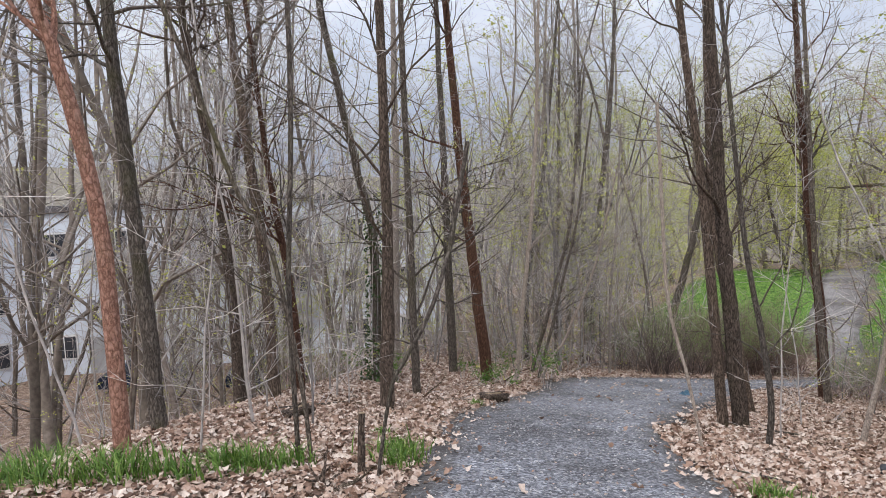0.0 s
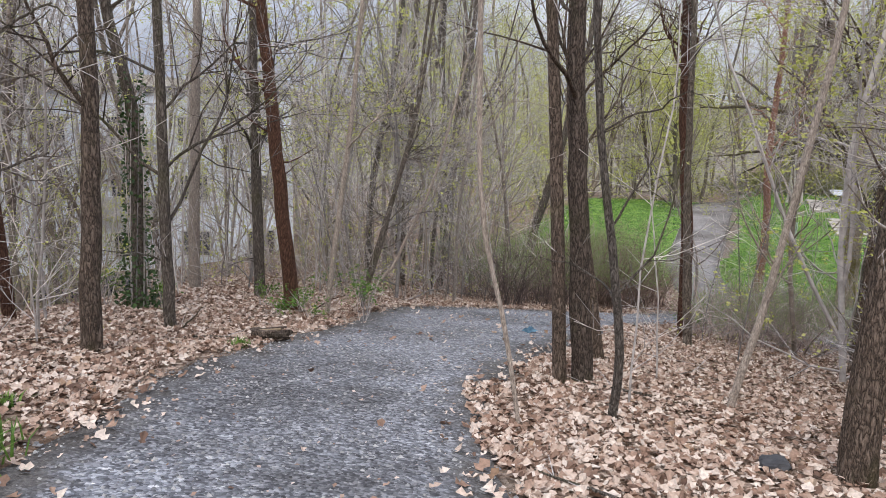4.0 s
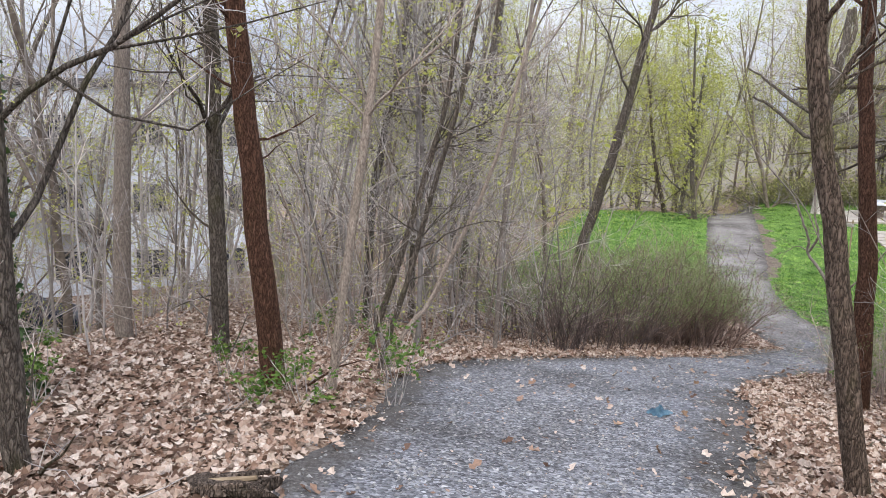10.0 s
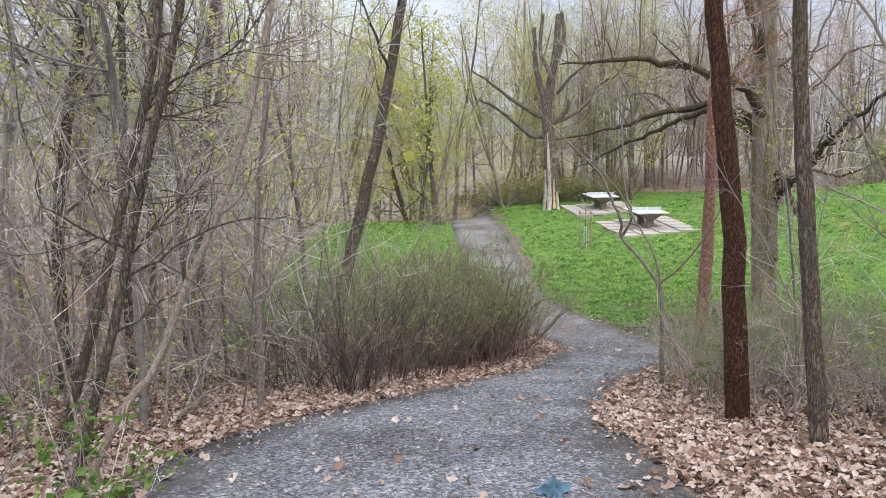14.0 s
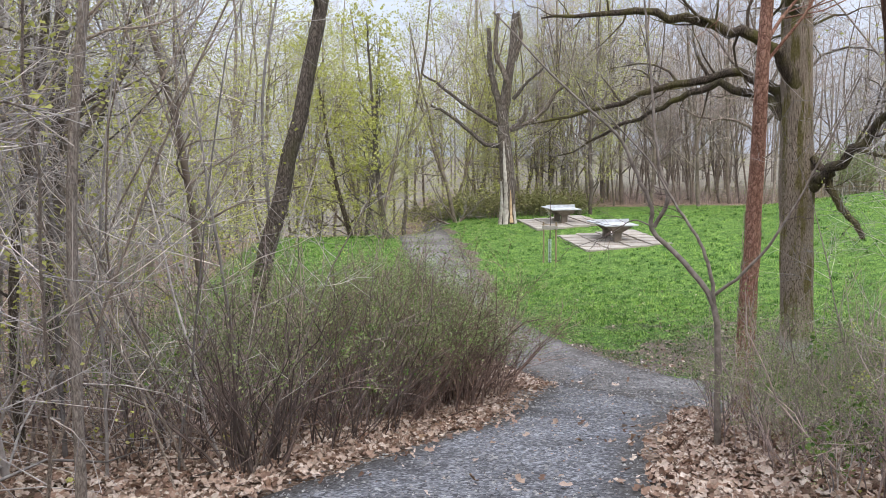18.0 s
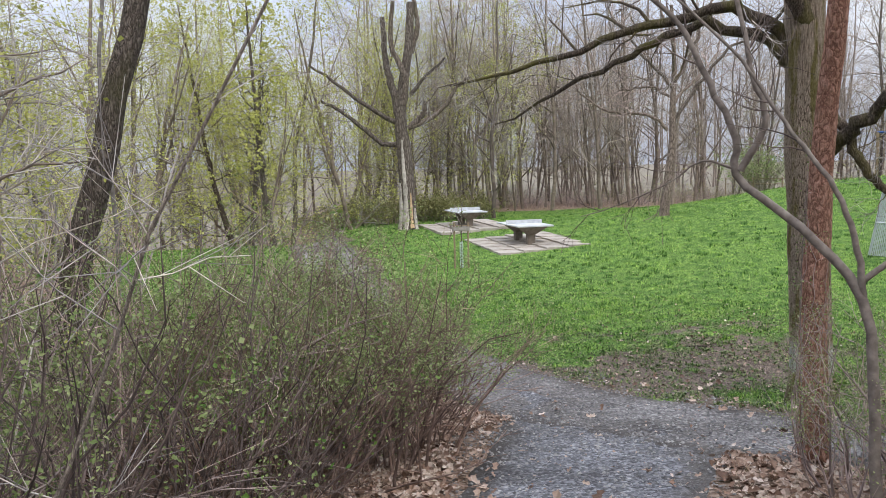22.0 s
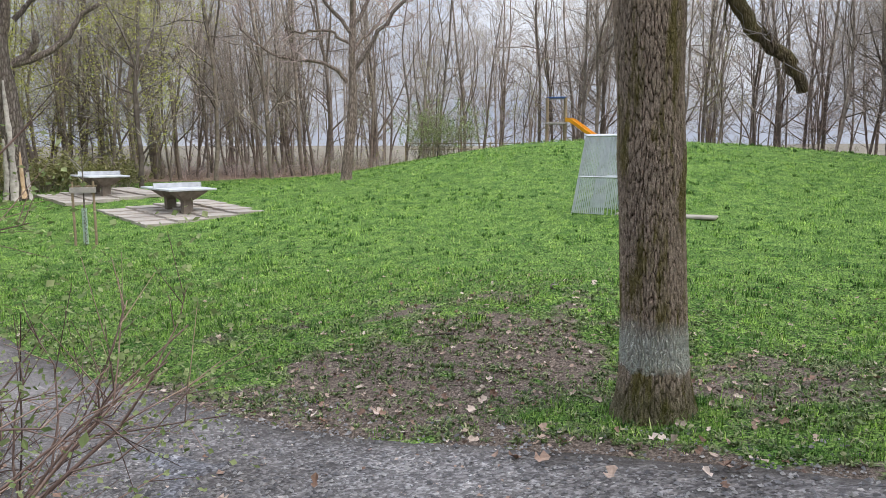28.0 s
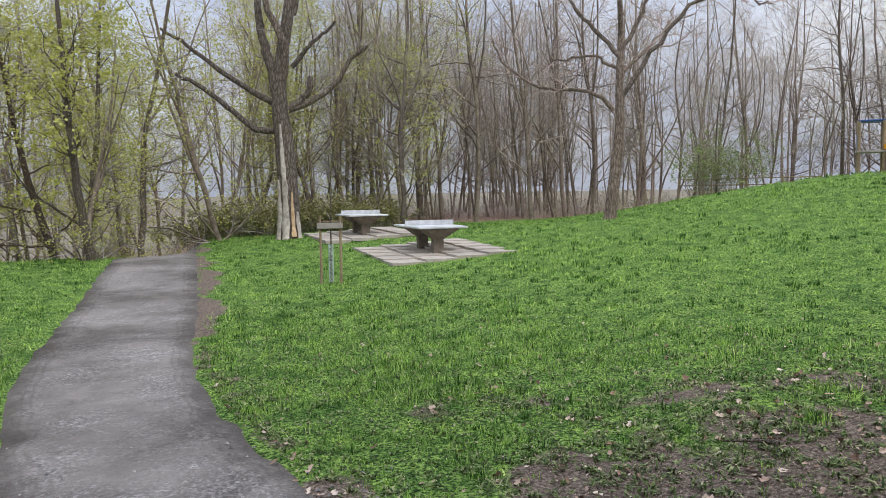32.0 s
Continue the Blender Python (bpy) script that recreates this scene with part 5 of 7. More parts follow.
def shrub(seed, stems, tall, wide, twig_mat, leaves, leaf_mat, label, lean=(0, 0), sides=6, fines=2, leaf_size=(0.014, 0.036), thick=1.0, leaf_from=0.42):
    rng = np.random.default_rng(seed)
    root = thing("shrub", label, "shrub", group="shrubs beside the path")
    st = []
    for _ in range(stems):
        a, r = rng.uniform(0, 2 * np.pi), wide * 0.33 * math.sqrt(rng.random())
        out = rng.uniform(0.1, 0.58)
        d = (math.cos(a) * out + lean[0], math.sin(a) * out + lean[1], 1.0)
        L = tall * rng.uniform(0.55, 1.1)
        w = wander(rng, (r * math.cos(a), r * math.sin(a), -0.05), d, L, 7, 0.2, 0.05)
        st.append((w, np.linspace(rng.uniform(0.004, 0.011) * thick, 0.002, 7)))
    side = [s for q in st for s in offshoots(rng, q, sides, 0.2, 0.95, tall * 0.34, 0.75, 4, 0.22, 0.05, 0.6, 0.0026)]
    fine = [s for q in side for s in offshoots(rng, q, fines, 0.3, 1.0, tall * 0.15, 0.7, 2, 0.14, 0.08, 0.6, 0.0015)]
    mesh_part("stem_mass", tube_mesh("stem_mass", st, 4), twig_mat, root, kind="stuff")
    mesh_part("twig_mass", tube_mesh("twig_mass", side + fine, 3), twig_mat, root, kind="stuff")
    if leaves:
        high = [s for s in side + fine if s[0][-1][2] > tall * leaf_from]
        v, q = flakes(leaf_places(rng, high, leaves, 0.03), rng.uniform(*leaf_size, leaves), rng, 0.9, "quad")
        mesh_part("foliage", make_mesh("foliage", v, q), leaf_mat, root, kind="stuff")
    return root


def wood_tree(seed, total, radius, label, leaves=0, spread=0.55, limbs=13, name="woodland_tree", start=0.3, twig_mat=None, bark=None, fine=2, thick=1.0, leaf_size=(0.04, 0.09), crook=1.0, airy=0.12, rise=0.09, dense=7):
    rng = np.random.default_rng(seed)
    root = thing(name, label, "tree", group="trees of the wood")
    bend = rng.normal(0, 0.9, 2)
    kink = rng.normal(0, 0.3 * crook, (2, 2))
    trunk = trunk_line(rng, [(0, 0, -0.4), (0, 0, 0), (bend[0] * 0.2 + kink[0, 0], bend[1] * 0.2 + kink[0, 1], total * 0.3), (bend[0] * 0.6 + kink[1, 0], bend[1] * 0.6 + kink[1, 1], total * 0.62), (bend[0], bend[1], total)], radius, 0.02, 0.14 * crook, 18)
    leader = offshoots(rng, trunk, 2, 0.3, 0.6, total * 0.75, 0.26, 9, 0.07 + 0.05 * crook, 0.05, 0.72, 0.02)
    mesh_part("trunk", tube_mesh("trunk", [trunk], 7), bark or BARK_FAR, root)
    a = leader + [s for k, q in enumerate([trunk] + leader) for s in offshoots(rng, q, limbs if k == 0 else limbs // 3, start, 0.97, total * (0.3 if k == 0 else 0.2), spread * 1.35, 6, 0.13 + 0.07 * crook, rise, 0.45, 0.012 * thick)]
    b = [s for q in a[2:] for s in offshoots(rng, q, dense, 0.15, 0.98, total * 0.13, 0.75, 3, 0.2, rise, 0.55, 0.007 * thick)]
    c = [s for q in b for s in offshoots(rng, q, fine, 0.2, 1.0, total * 0.075, 0.75, 2, 0.16, rise, 0.6, 0.005 * thick)] if fine else []
    mesh_part("branchwork", tube_mesh("branchwork", a, 4), bark or BARK_FAR, root, kind="stuff")
    mesh_part("twig_mass", tube_mesh("twig_mass", b + c, 3), twig_mat or TWIG, root, kind="stuff")
    if leaves:
        v, q = flakes(leaf_places(rng, b + c, leaves, airy), rng.uniform(*leaf_size, leaves), rng, 0.9, "quad")
        mesh_part("foliage", make_mesh("foliage", v, q), BUD_LEAF, root, kind="stuff")
    return root


def plant(protos, places, rng, lo=0.85, hi=1.2, sink=0.0, first=True):
    """Copies of the prototypes at the places; the first of each kind is the prototype itself."""
    used = set()
    for i, (x, y) in enumerate(places):
        k = int(rng.integers(0, len(protos)))
        if first and i < len(protos):
            k = i
        s = rng.uniform(lo, hi)
        m = Matrix.Translation((x, y, hz(x, y) - sink)) @ Matrix.Rotation(rng.uniform(0, 2 * math.pi), 4, "Z") @ Matrix.Scale(s, 4)
        if first and k not in used:
            used.add(k)
            protos[k].matrix_basis = m
        else:
            ob = protos[k].copy()
            scene.collection.objects.link(ob)
            ob.matrix_basis = m
            for c in protos[k].children:
                d = c.copy()
                scene.collection.objects.link(d)
                d.parent = ob
                d.matrix_parent_inverse = c.matrix_parent_inverse


def spread_places(rng, n, x0, x1, y0, y1, keep, gap=0.0):
    out = []
    for _ in range(n * 40):
        if len(out) >= n:
            break
        x, y = rng.uniform(x0, x1), rng.uniform(y0, y1)
        if keep(x, y) and all((x - a) ** 2 + (y - b) ** 2 > gap * gap for a, b in out):
            out.append((x, y))
    return out


def outside(x, y):
    return float(on_path(np.array([x]), np.array([y]))[0])


WALKED = smooth_line([(-0.2, -2), (0, 0), (1.3, 2.75), (1.7, 4.9), (1.6, 5.8), (1.05, 8), (1.07, 9.2), (1.4, 11), (2.0, 12.7), (3.2, 14.6), (4.4, 16.5), (5.0, 17.6), (6.2, 18.9), (7.6, 20), (9.5, 21.2), (11, 21.9), (12, 22.6)], 120)


def clear_of_walk(x, y, d):
    return np.min(np.hypot(WALKED[:, 0] - x, WALKED[:, 1] - y)) > d


prng = np.random.default_rng(50)
SAPLINGS = [sapling(60, 5.2, 0.028, 0.9, BARK_SAPLING, 420, BUD_LEAF), sapling(61, 6.0, 0.034, 1.6, BARK_SAPLING), sapling(62, 4.0, 0.022, 0.6, BARK_SAPLING), sapling(63, 6.5, 0.04, -0.5, BARK_SAPLING), sapling(64, 5.0, 0.026, 2.0, BARK_SAPLING), sapling(65, 5.5, 0.03, 0.8, BARK_SAPLING, 420, BUD_LEAF), sapling(66, 3.2, 0.018, 0.5, BARK_SAPLING, 300, BUD_LEAF)]
thicket = spread_places(prng, 58, -3.5, 6.5, 17.5, 31, lambda x, y: outside(x, y) < -0.5 and y > 19.3 + 0.35 * max(0, x - 2), 0.35)
bank = spread_places(prng, 30, -8.5, -1.2, 6.5, 23, lambda x, y: outside(x, y) < -1.0, 0.6)
right_bank = spread_places(prng, 26, 3.4, 14, 6.5, 17.5, lambda x, y: outside(x, y) < -0.45 and clear_of_walk(x, y, 3.0), 0.5)
plant(SAPLINGS, thicket + bank + right_bank, prng, 0.75, 1.25)
screen = spread_places(prng, 13, -11, -0.5, 23, 37, lambda x, y: True, 1.2)
plant(SAPLINGS, screen, prng, 1.5, 2.1, first=False)
SLANTING = [sapling(67, 5.5, 0.03, 3.2, BARK_PALE), sapling(68, 4.6, 0.024, 2.6, BARK_PALE), sapling(69, 6.2, 0.036, 2.4, BARK_PALE, 90, BUD_LEAF)]
slant_places = spread_places(prng, 34, 0.8, 6.0, 17.5, 24, lambda x, y: outside(x, y) < -0.4 and y > 18.6 + 0.4 * max(0, x - 2), 0.5)
plant(SLANTING, slant_places, prng, 0.8, 1.15)
plant(SLANTING, [(8.75, 15.9), (9.2, 16.5), (10.1, 17.0), (10.7, 18.3), (11.6, 18.9), (9.7, 15.6), (11.3, 17.8)], prng, 0.5, 0.75, first=False)

SHRUB_LEAF = leaf_material("shrub_leaf", [(0.0, (0.16, 0.23, 0.075)), (0.5, (0.28, 0.36, 0.14)), (1.0, (0.44, 0.50, 0.24))], 0.5, 0.4)
BUSH_LABEL = "dense twiggy shrub with reddish stems and tiny new leaves"
AIRY = [shrub(k, n, h, w, TWIG_RED, lv, SHRUB_LEAF, BUSH_LABEL, sides=7, fines=2, thick=1.25, leaf_size=(0.008, 0.02), leaf_from=0.32) for k, n, h, w, lv in ((70, 28, 1.6, 1.6, 7000), (71, 26, 1.45, 1.7, 6400))]
SHRUBS = [shrub(k, n, h, w, TWIG_RUST, lv, SHRUB_LEAF, BUSH_LABEL, sides=8, fines=3, thick=1.2, leaf_size=(0.009, 0.022), leaf_from=0.4) for k, n, h, w, lv in ((72, 32, 1.7, 1.5, 9000), (170, 32, 1.6, 1.6, 8000), (171, 30, 1.5, 1.7, 7500))]
STEMMY = [shrub(75, 30, 1.9, 1.3, TWIG_DARK, 500, GREEN_LEAF, "open shrub of dark upright stems with tiny new leaves", sides=5, fines=2), shrub(76, 26, 1.7, 1.2, TWIG_DARK, 400, GREEN_LEAF, "open shrub of dark upright stems with tiny new leaves", sides=5, fines=2)]
HEDGE_LEAF = leaf_material("hedge_leaf", [(0.0, (0.15, 0.16, 0.06)), (0.5, (0.25, 0.25, 0.10)), (1.0, (0.38, 0.36, 0.17))], 0.6, 0.3)
LIGHT_SHRUBS = [shrub(73, 34, 1.5, 1.7, TWIG_RED, 260, GREEN_LEAF, "loose twiggy shrub in the undergrowth", sides=5, fines=1), shrub(74, 36, 1.4, 1.8, TWIG_GREEN, 420, GREEN_LEAF, "loose twiggy shrub coming into leaf", sides=5, fines=1)]
tall_bush = [(7.3, 23.7), (6.1, 23.6), (5.2, 24.8), (8.1, 24.4), (7.2, 25.4), (9.0, 25.2)]
low_bush = [(7.6, 23.6), (8.5, 23.6), (9.4, 23.6), (10.2, 24.1), (10.8, 24.8), (10.7, 25.3), (10.0, 25.3), (8.8, 25.9)]
back_bush = [(10.8, 26.0), (10.2, 26.8), (10.8, 27.1), (9.9, 26.0), (11.3, 26.4)]
right_scrub = [(10.2, 18.9), (10.9, 19.5), (9.6, 18.2), (11.2, 18.6), (9.1, 17.0), (10.3, 17.4), (12.0, 19.2), (11.3, 17.3), (9.4, 15.8), (10.6, 16.0)]
far_hedge = [(31.4 + 0.8 * k, 53.6 - 0.42 * k + 0.3 * math.sin(k * 2.1)) for k in range(10)] + [(32.2 + 1.0 * k, 54.6 - 0.5 * k) for k in range(8)] + [(30.8, 55.2), (31.6, 56.4)]
plant(AIRY, tall_bush, prng, 1.7, 2.1)
plant(STEMMY, [(6.9, 22.3), (7.7, 22.6), (5.3, 22.6)], prng, 1.0, 1.2)
plant(SHRUBS, low_bush + [(9.6, 24.3), (8.9, 24.2), (11.2, 25.6)], prng, 1.3, 1.55)
plant(AIRY, back_bush, prng, 0.95, 1.15, first=False)
plant(AIRY, right_scrub, prng, 0.7, 1.0, first=False)
plant(AIRY, [(11.2, 18.9), (12.0, 18.5)], prng, 1.1, 1.25, first=False)
HEDGE = [shrub(77, 34, 1.3, 2.2, TWIG_GREEN, 1500, HEDGE_LEAF, "brown-green clipped hedge bush just coming into leaf", sides=5, fines=0, leaf_size=(0.05, 0.1), leaf_from=0.05), shrub(78, 34, 1.2, 2.3, TWIG_RED, 1400, HEDGE_LEAF, "brown-green clipped hedge bush just coming into leaf", sides=5, fines=0, leaf_size=(0.05, 0.1), leaf_from=0.05)]
plant(HEDGE, far_hedge, prng, 1.3, 1.6)
FAN = [shrub(77, 44, 2.3, 0.9, TWIG_DARK, 1300, SHRUB_LEAF, "fan of dark upright shrub stems rising from one foot", sides=4, fines=1, thick=1.5)]
plant(FAN, [(5.95, 21.55)], prng, 0.98, 1.02)
brush = spread_places(prng, 14, -9, 4, 15, 34, lambda x, y: outside(x, y) < -1.2 and (y > 25 or x < -3), 1.0)
plant(LIGHT_SHRUBS, brush, prng, 0.7, 1.3)

WOOD = [wood_tree(80 + k, h, r, "tall bare woodland tree with upright branches", limbs=18, twig_mat=TWIG_FAR, fine=3, thick=0.9, spread=0.62, start=0.36, crook=0.7, dense=8, rise=0.06) for k, (h, r) in enumerate([(15, 0.13), (17, 0.165), (13, 0.10), (18, 0.175), (14, 0.11)])]
MID = [wood_tree(100 + k, h, r, "bare dark-barked tree on the wooded slope", lv, 0.62, 12, "slope_tree", 0.25, bark=BARK_MID) for k, (h, r, lv) in enumerate([(17, 0.17, 0), (19, 0.2, 0), (15, 0.12, 250), (18, 0.14, 0), (13, 0.09, 500)])]
MAPLES = [wood_tree(90 + k, h, 0.13, "woodland maple in yellow-green flower", 5600, 0.8, 16, "maple_tree", 0.16, TWIG, fine=3, thick=0.8, leaf_size=(0.05, 0.105), crook=0.8, airy=0.3, rise=0.03) for k, h in enumerate((11, 13, 9))]
LEAFY = [wood_tree(110 + k, h, 0.05, "slender young tree hung with yellow-green new leaves", lv, 0.8, 15, "young_tree", 0.2, bark=BARK_SAPLING, thick=0.4, leaf_size=(0.03, 0.075), crook=0.6, rise=0.02, airy=0.06) for k, (h, lv) in enumerate(((7.5, 2200), (9, 2900), (6.5, 1600)))]
UNDER = [wood_tree(95 + k, h, 0.06, "slender bare understorey tree full of fine twigs", lv, 0.7, 17, "understorey_tree", 0.15, thick=0.45, fine=2, crook=0.6, rise=0.025, leaf_size=(0.025, 0.06)) for k, (h, lv) in enumerate(((7, 500), (8.5, 1500), (6, 900)))]


def in_far_wood(x, y):
    m = float(meadow_mask(np.array([x]), np.array([y]))[0])
    return m < 0.05 and outside(x, y) < -1.5 and (x > 36 or y > 56)


far_east = spread_places(prng, 195, 38, 74, -14, 68, in_far_wood, 1.3)
far_east = far_east + spread_places(prng, 42, 44, 66, -14, 32, in_far_wood, 1.1)
far_north = spread_places(prng, 24, 4, 45, 56, 84, in_far_wood, 1.8)
valley = spread_places(prng, 20, -26, -4.5, 11, 40, lambda x, y: x < -4.5 - 0.1 * (y - 12), 1.5)
valley = [(x - 7, y + 9) if y < 16 and x > -10 else (x, y) for x, y in valley]
north_slope = spread_places(prng, 15, -14, 5, 22, 52, lambda x, y: outside(x, y) < -2 and not (-9 < x < -1 and y > 23), 1.4)
south = spread_places(prng, 14, 17, 36, -8, 9, lambda x, y: outside(x, y) < -2, 2.5)
behind = spread_places(prng, 8, -14, 16, -24, -5, lambda x, y: True, 2.5)
plant(WOOD, [(41, 53), (43, 55.5), (45.5, 53), (47.5, 56), (44, 58.5), (39, 56), (49.5, 53.5), (42, 58), (46.5, 50.5), (50.5, 50), (37, 58.5), (48.5, 48)] + far_east + far_north + south + behind, prng, 0.8, 1.15)
slope_edge = [(-6, 14), (-5, 18), (-7.5, 20), (-8, 25), (-11, 19.5), (-12, 14), (-9.5, 11.5), (3.0, 26.4), (5.4, 30), (1.2, 29), (6.2, 33.5), (3.8, 34), (12.4, 13), (14, 9.5), (11.4, 8.2), (13, 6)]
plant(MID, valley + north_slope + slope_edge, prng, 0.85, 1.2)
plant(LEAFY, [(2.9, 20.6), (4.0, 22.6), (5.0, 26.6), (2.0, 23), (6.3, 27.6), (7.6, 29.2), (4.6, 29.4), (9.6, 30.5), (8.6, 12.4), (9.8, 10.2), (8.0, 8.8), (11.2, 13.8), (12.6, 11.4), (-0.6, 21.6), (1.2, 25.5), (10.6, 15.0), (3.6, 27.5)], prng, 0.85, 1.15)
maple_places = [(38.5, 48.6), (43.5, 53.6), (30.0, 51.5), (33.0, 56.0), (27.0, 52.5), (36.0, 57.5), (29.5, 59.5), (41.5, 56.5), (45, 56), (38, 54.8), (24, 57.5), (19.5, 54.5), (16.5, 51), (22, 61), (27.5, 56.5), (14, 47), (26, 62), (30, 64), (21, 60), (17, 57), (34, 66), (40, 60), (13, 52), (9, 46), (10, 42), (38.5, 58), (47, 60), (24, 68), (14, 63), (37, 70), (30, 72), (8, 54), (5, 44), (28, 59.5), (20, 64)]
plant(MAPLES, maple_places, prng, 0.95, 1.4)
plant(MAPLES, [(22.6, 47.5)], np.random.default_rng(5), 0.8, 0.85, first=False)
more_leafy = spread_places(prng, 16, -8, 13, 24, 46, lambda x, y: outside(x, y) < -2.5 and (x < 2 or y > 27) and float(meadow_mask(np.array([x]), np.array([y]))[0]) < 0.5, 1.6)
plant(LEAFY, more_leafy, prng, 1.0, 1.6, first=False)
under_places = spread_places(prng, 8, -9, 7.5, 15.5, 42, lambda x, y: outside(x, y) < -2.2 and (y > 22 or x < -2.5) and y > 15, 1.1)
under_right = spread_places(prng, 17, 6.5, 17, 4, 16, lambda x, y: outside(x, y) < -1.2 and clear_of_walk(x, y, 5), 1.5)
under_far = spread_places(prng, 26, 26, 62, 2, 66, lambda x, y: in_far_wood(x, y) and not in_far_wood(x - 7, y - 5), 1.5)
edge_brush = spread_places(prng, 46, 34, 60, 0, 64, lambda x, y: in_far_wood(x, y) and not in_far_wood(x - 6, y - 4), 1.6)
plant(LIGHT_SHRUBS, edge_brush, prng, 0.9, 1.5, first=False)
house_screen = spread_places(prng, 6, -12, 0, 24, 38, lambda x, y: True, 1.5)
plant(UNDER, under_places + under_right + under_far + spread_places(prng, 6, -15, -5, 12, 36, lambda x, y: True, 1.4), prng, 0.8, 1.2)
plant(UNDER, house_screen, prng, 1.1, 1.6, first=False)
plant(MID, spread_places(prng, 4, -11, 0, 26, 39, lambda x, y: True, 1.8), prng, 0.6, 0.9, first=False)


def deep_wood():
    """A stand of bare trees, too far off to tell apart."""
    rng = np.random.default_rng(99)
    strokes, fine = [], []
    for _ in range(13):
        x, y, h = rng.uniform(-8, 8), rng.uniform(-6, 6), rng.uniform(12, 18)
        t = trunk_line(rng, [(x, y, -1.5), (x, y, 0), (x + rng.normal(0, 0.3), y, h * 0.5), (x + rng.normal(0, 0.8), y + rng.normal(0, 0.8), h)], rng.uniform(0.1, 0.2), 0.03, 0.05, 5)
        strokes.append(t)
        a = offshoots(rng, t, 9, 0.25, 0.97, h * 0.32, 0.8, 3, 0.2, 0.08, 0.4, 0.025)
        b = [s for q in a for s in offshoots(rng, q, 4, 0.15, 1.0, h * 0.15, 0.65, 2, 0.15, 0.08, 0.6, 0.022)]
        strokes += a
        fine += b
    v1, q1 = tubes(strokes, 3)
    v2, q2 = tubes(fine, 3)
    return make_mesh("deep_wood", np.concatenate([v1, v2]), np.concatenate([q1, q2 + len(v1)]), smooth=True)


DEEP = deep_wood()
DEEP.materials.append(BARK_FAR)
stands = []
for ring, count in ((68, 22), (86, 24)):
    for k in range(count):
        a = 2 * math.pi * (k + prng.uniform(-0.3, 0.3)) / count
        x, y = 15 + ring * math.cos(a), 22 + ring * math.sin(a) * 0.92
        if not (ring == 68 and y > 60) and not (ring == 68 and x > 62 and -25 < y < 66) and math.hypot(x + 12.5, y - 47.5) > 17 and math.hypot(x + 33, y - 38) > 17:
            stands.append((x, y))
for x, y in stands:
    ob = new("woodland_stand", DEEP)
    ob.matrix_basis = Matrix.Translation((x, y, float(far_height(np.float64(x), np.float64(y))))) @ Matrix.Rotation(prng.uniform(0, 6.28), 4, "Z")
    tagged(ob, "far stand of bare brown woodland trees", "woodland", kind="stuff")

# ---- table tennis tables on their slabs ----
TABLE_TURN = radians(61)


def table_tennis_table(x, y):
    z = hz(x, y) + 0.03
    slab = thing("concrete_slab", "weathered pale paved slab sunk in the grass", "slab", (x, y, z - 0.03), TABLE_TURN, "slabs under the tables")
    c, s = math.cos(TABLE_TURN), math.sin(TABLE_TURN)
    rise = (hz(x + 3 * c, y + 3 * s) - hz(x - 3 * c, y - 3 * s)) / 6
    fall = (hz(x - 1.3 * s, y + 1.3 * c) - hz(x + 1.3 * s, y - 1.3 * c)) / 2.6
    for i in range(5):
        for j in range(4):
            bm = bmesh.new()
            u, w = (i - 2) * 1.0, (j - 1.5) * 0.95
            box(bm, (0.9995, 0.9495, 0.12), (u, w, rise * u + fall * w + 0.003 * math.sin(i * 2.3 + j * 1.7)), 0.002)
            part("paving_slab", bm, CONCRETE, slab)
    t = thing("table_tennis_table", "concrete table tennis table with steel net on a paved slab", "table", (x, y, z + 0.02), TABLE_TURN, "table tennis tables")
    bm = bmesh.new()
    box(bm, (2.74, 1.525, 0.06), (0, 0, 0.73), 0.012)
    part("tabletop", bm, TABLE_TOP, t)
    for s in (-1, 1):
        bm = bmesh.new()
        prof = [(-0.13, -0.05), (0.13, -0.05), (0.15, 0.36), (0.55, 0.66), (0.55, 0.70), (-0.42, 0.70), (-0.42, 0.66), (-0.15, 0.36)]
        ring = [[bm.verts.new((s * 0.74 + a * s, w * (0.16 if h < 0.4 else 0.5), h)) for a, h in prof] for w in (-1, 1)]
        n = len(prof)
        for k in range(n):
            bm.faces.new((ring[0][k], ring[0][(k + 1) % n], ring[1][(k + 1) % n], ring[1][k]))
        bm.faces.new(ring[0])
        bm.faces.new(ring[1][::-1])
        bmesh.ops.recalc_face_normals(bm, faces=bm.faces)
        bmesh.ops.bevel(bm, geom=list(bm.edges), offset=0.012, segments=1, affect="EDGES")
        part("leg", bm, CONCRETE_DARK, t)
    bm = bmesh.new()
    box(bm, (0.012, 1.53, 0.15), (0, 0, 0.84), 0.004)
    part("net", bm, STEEL, t, "perforated grey steel net")
    for s in (-1, 1):
        bm = bmesh.new()
        box(bm, (0.05, 0.03, 0.18), (0, s * 0.775, 0.83), 0.005)
        part("net_bracket", bm, STEEL, t)


table_tennis_table(29.3, 38.45)
table_tennis_table(32.3, 44.9)

# ---- young tree between stakes ----


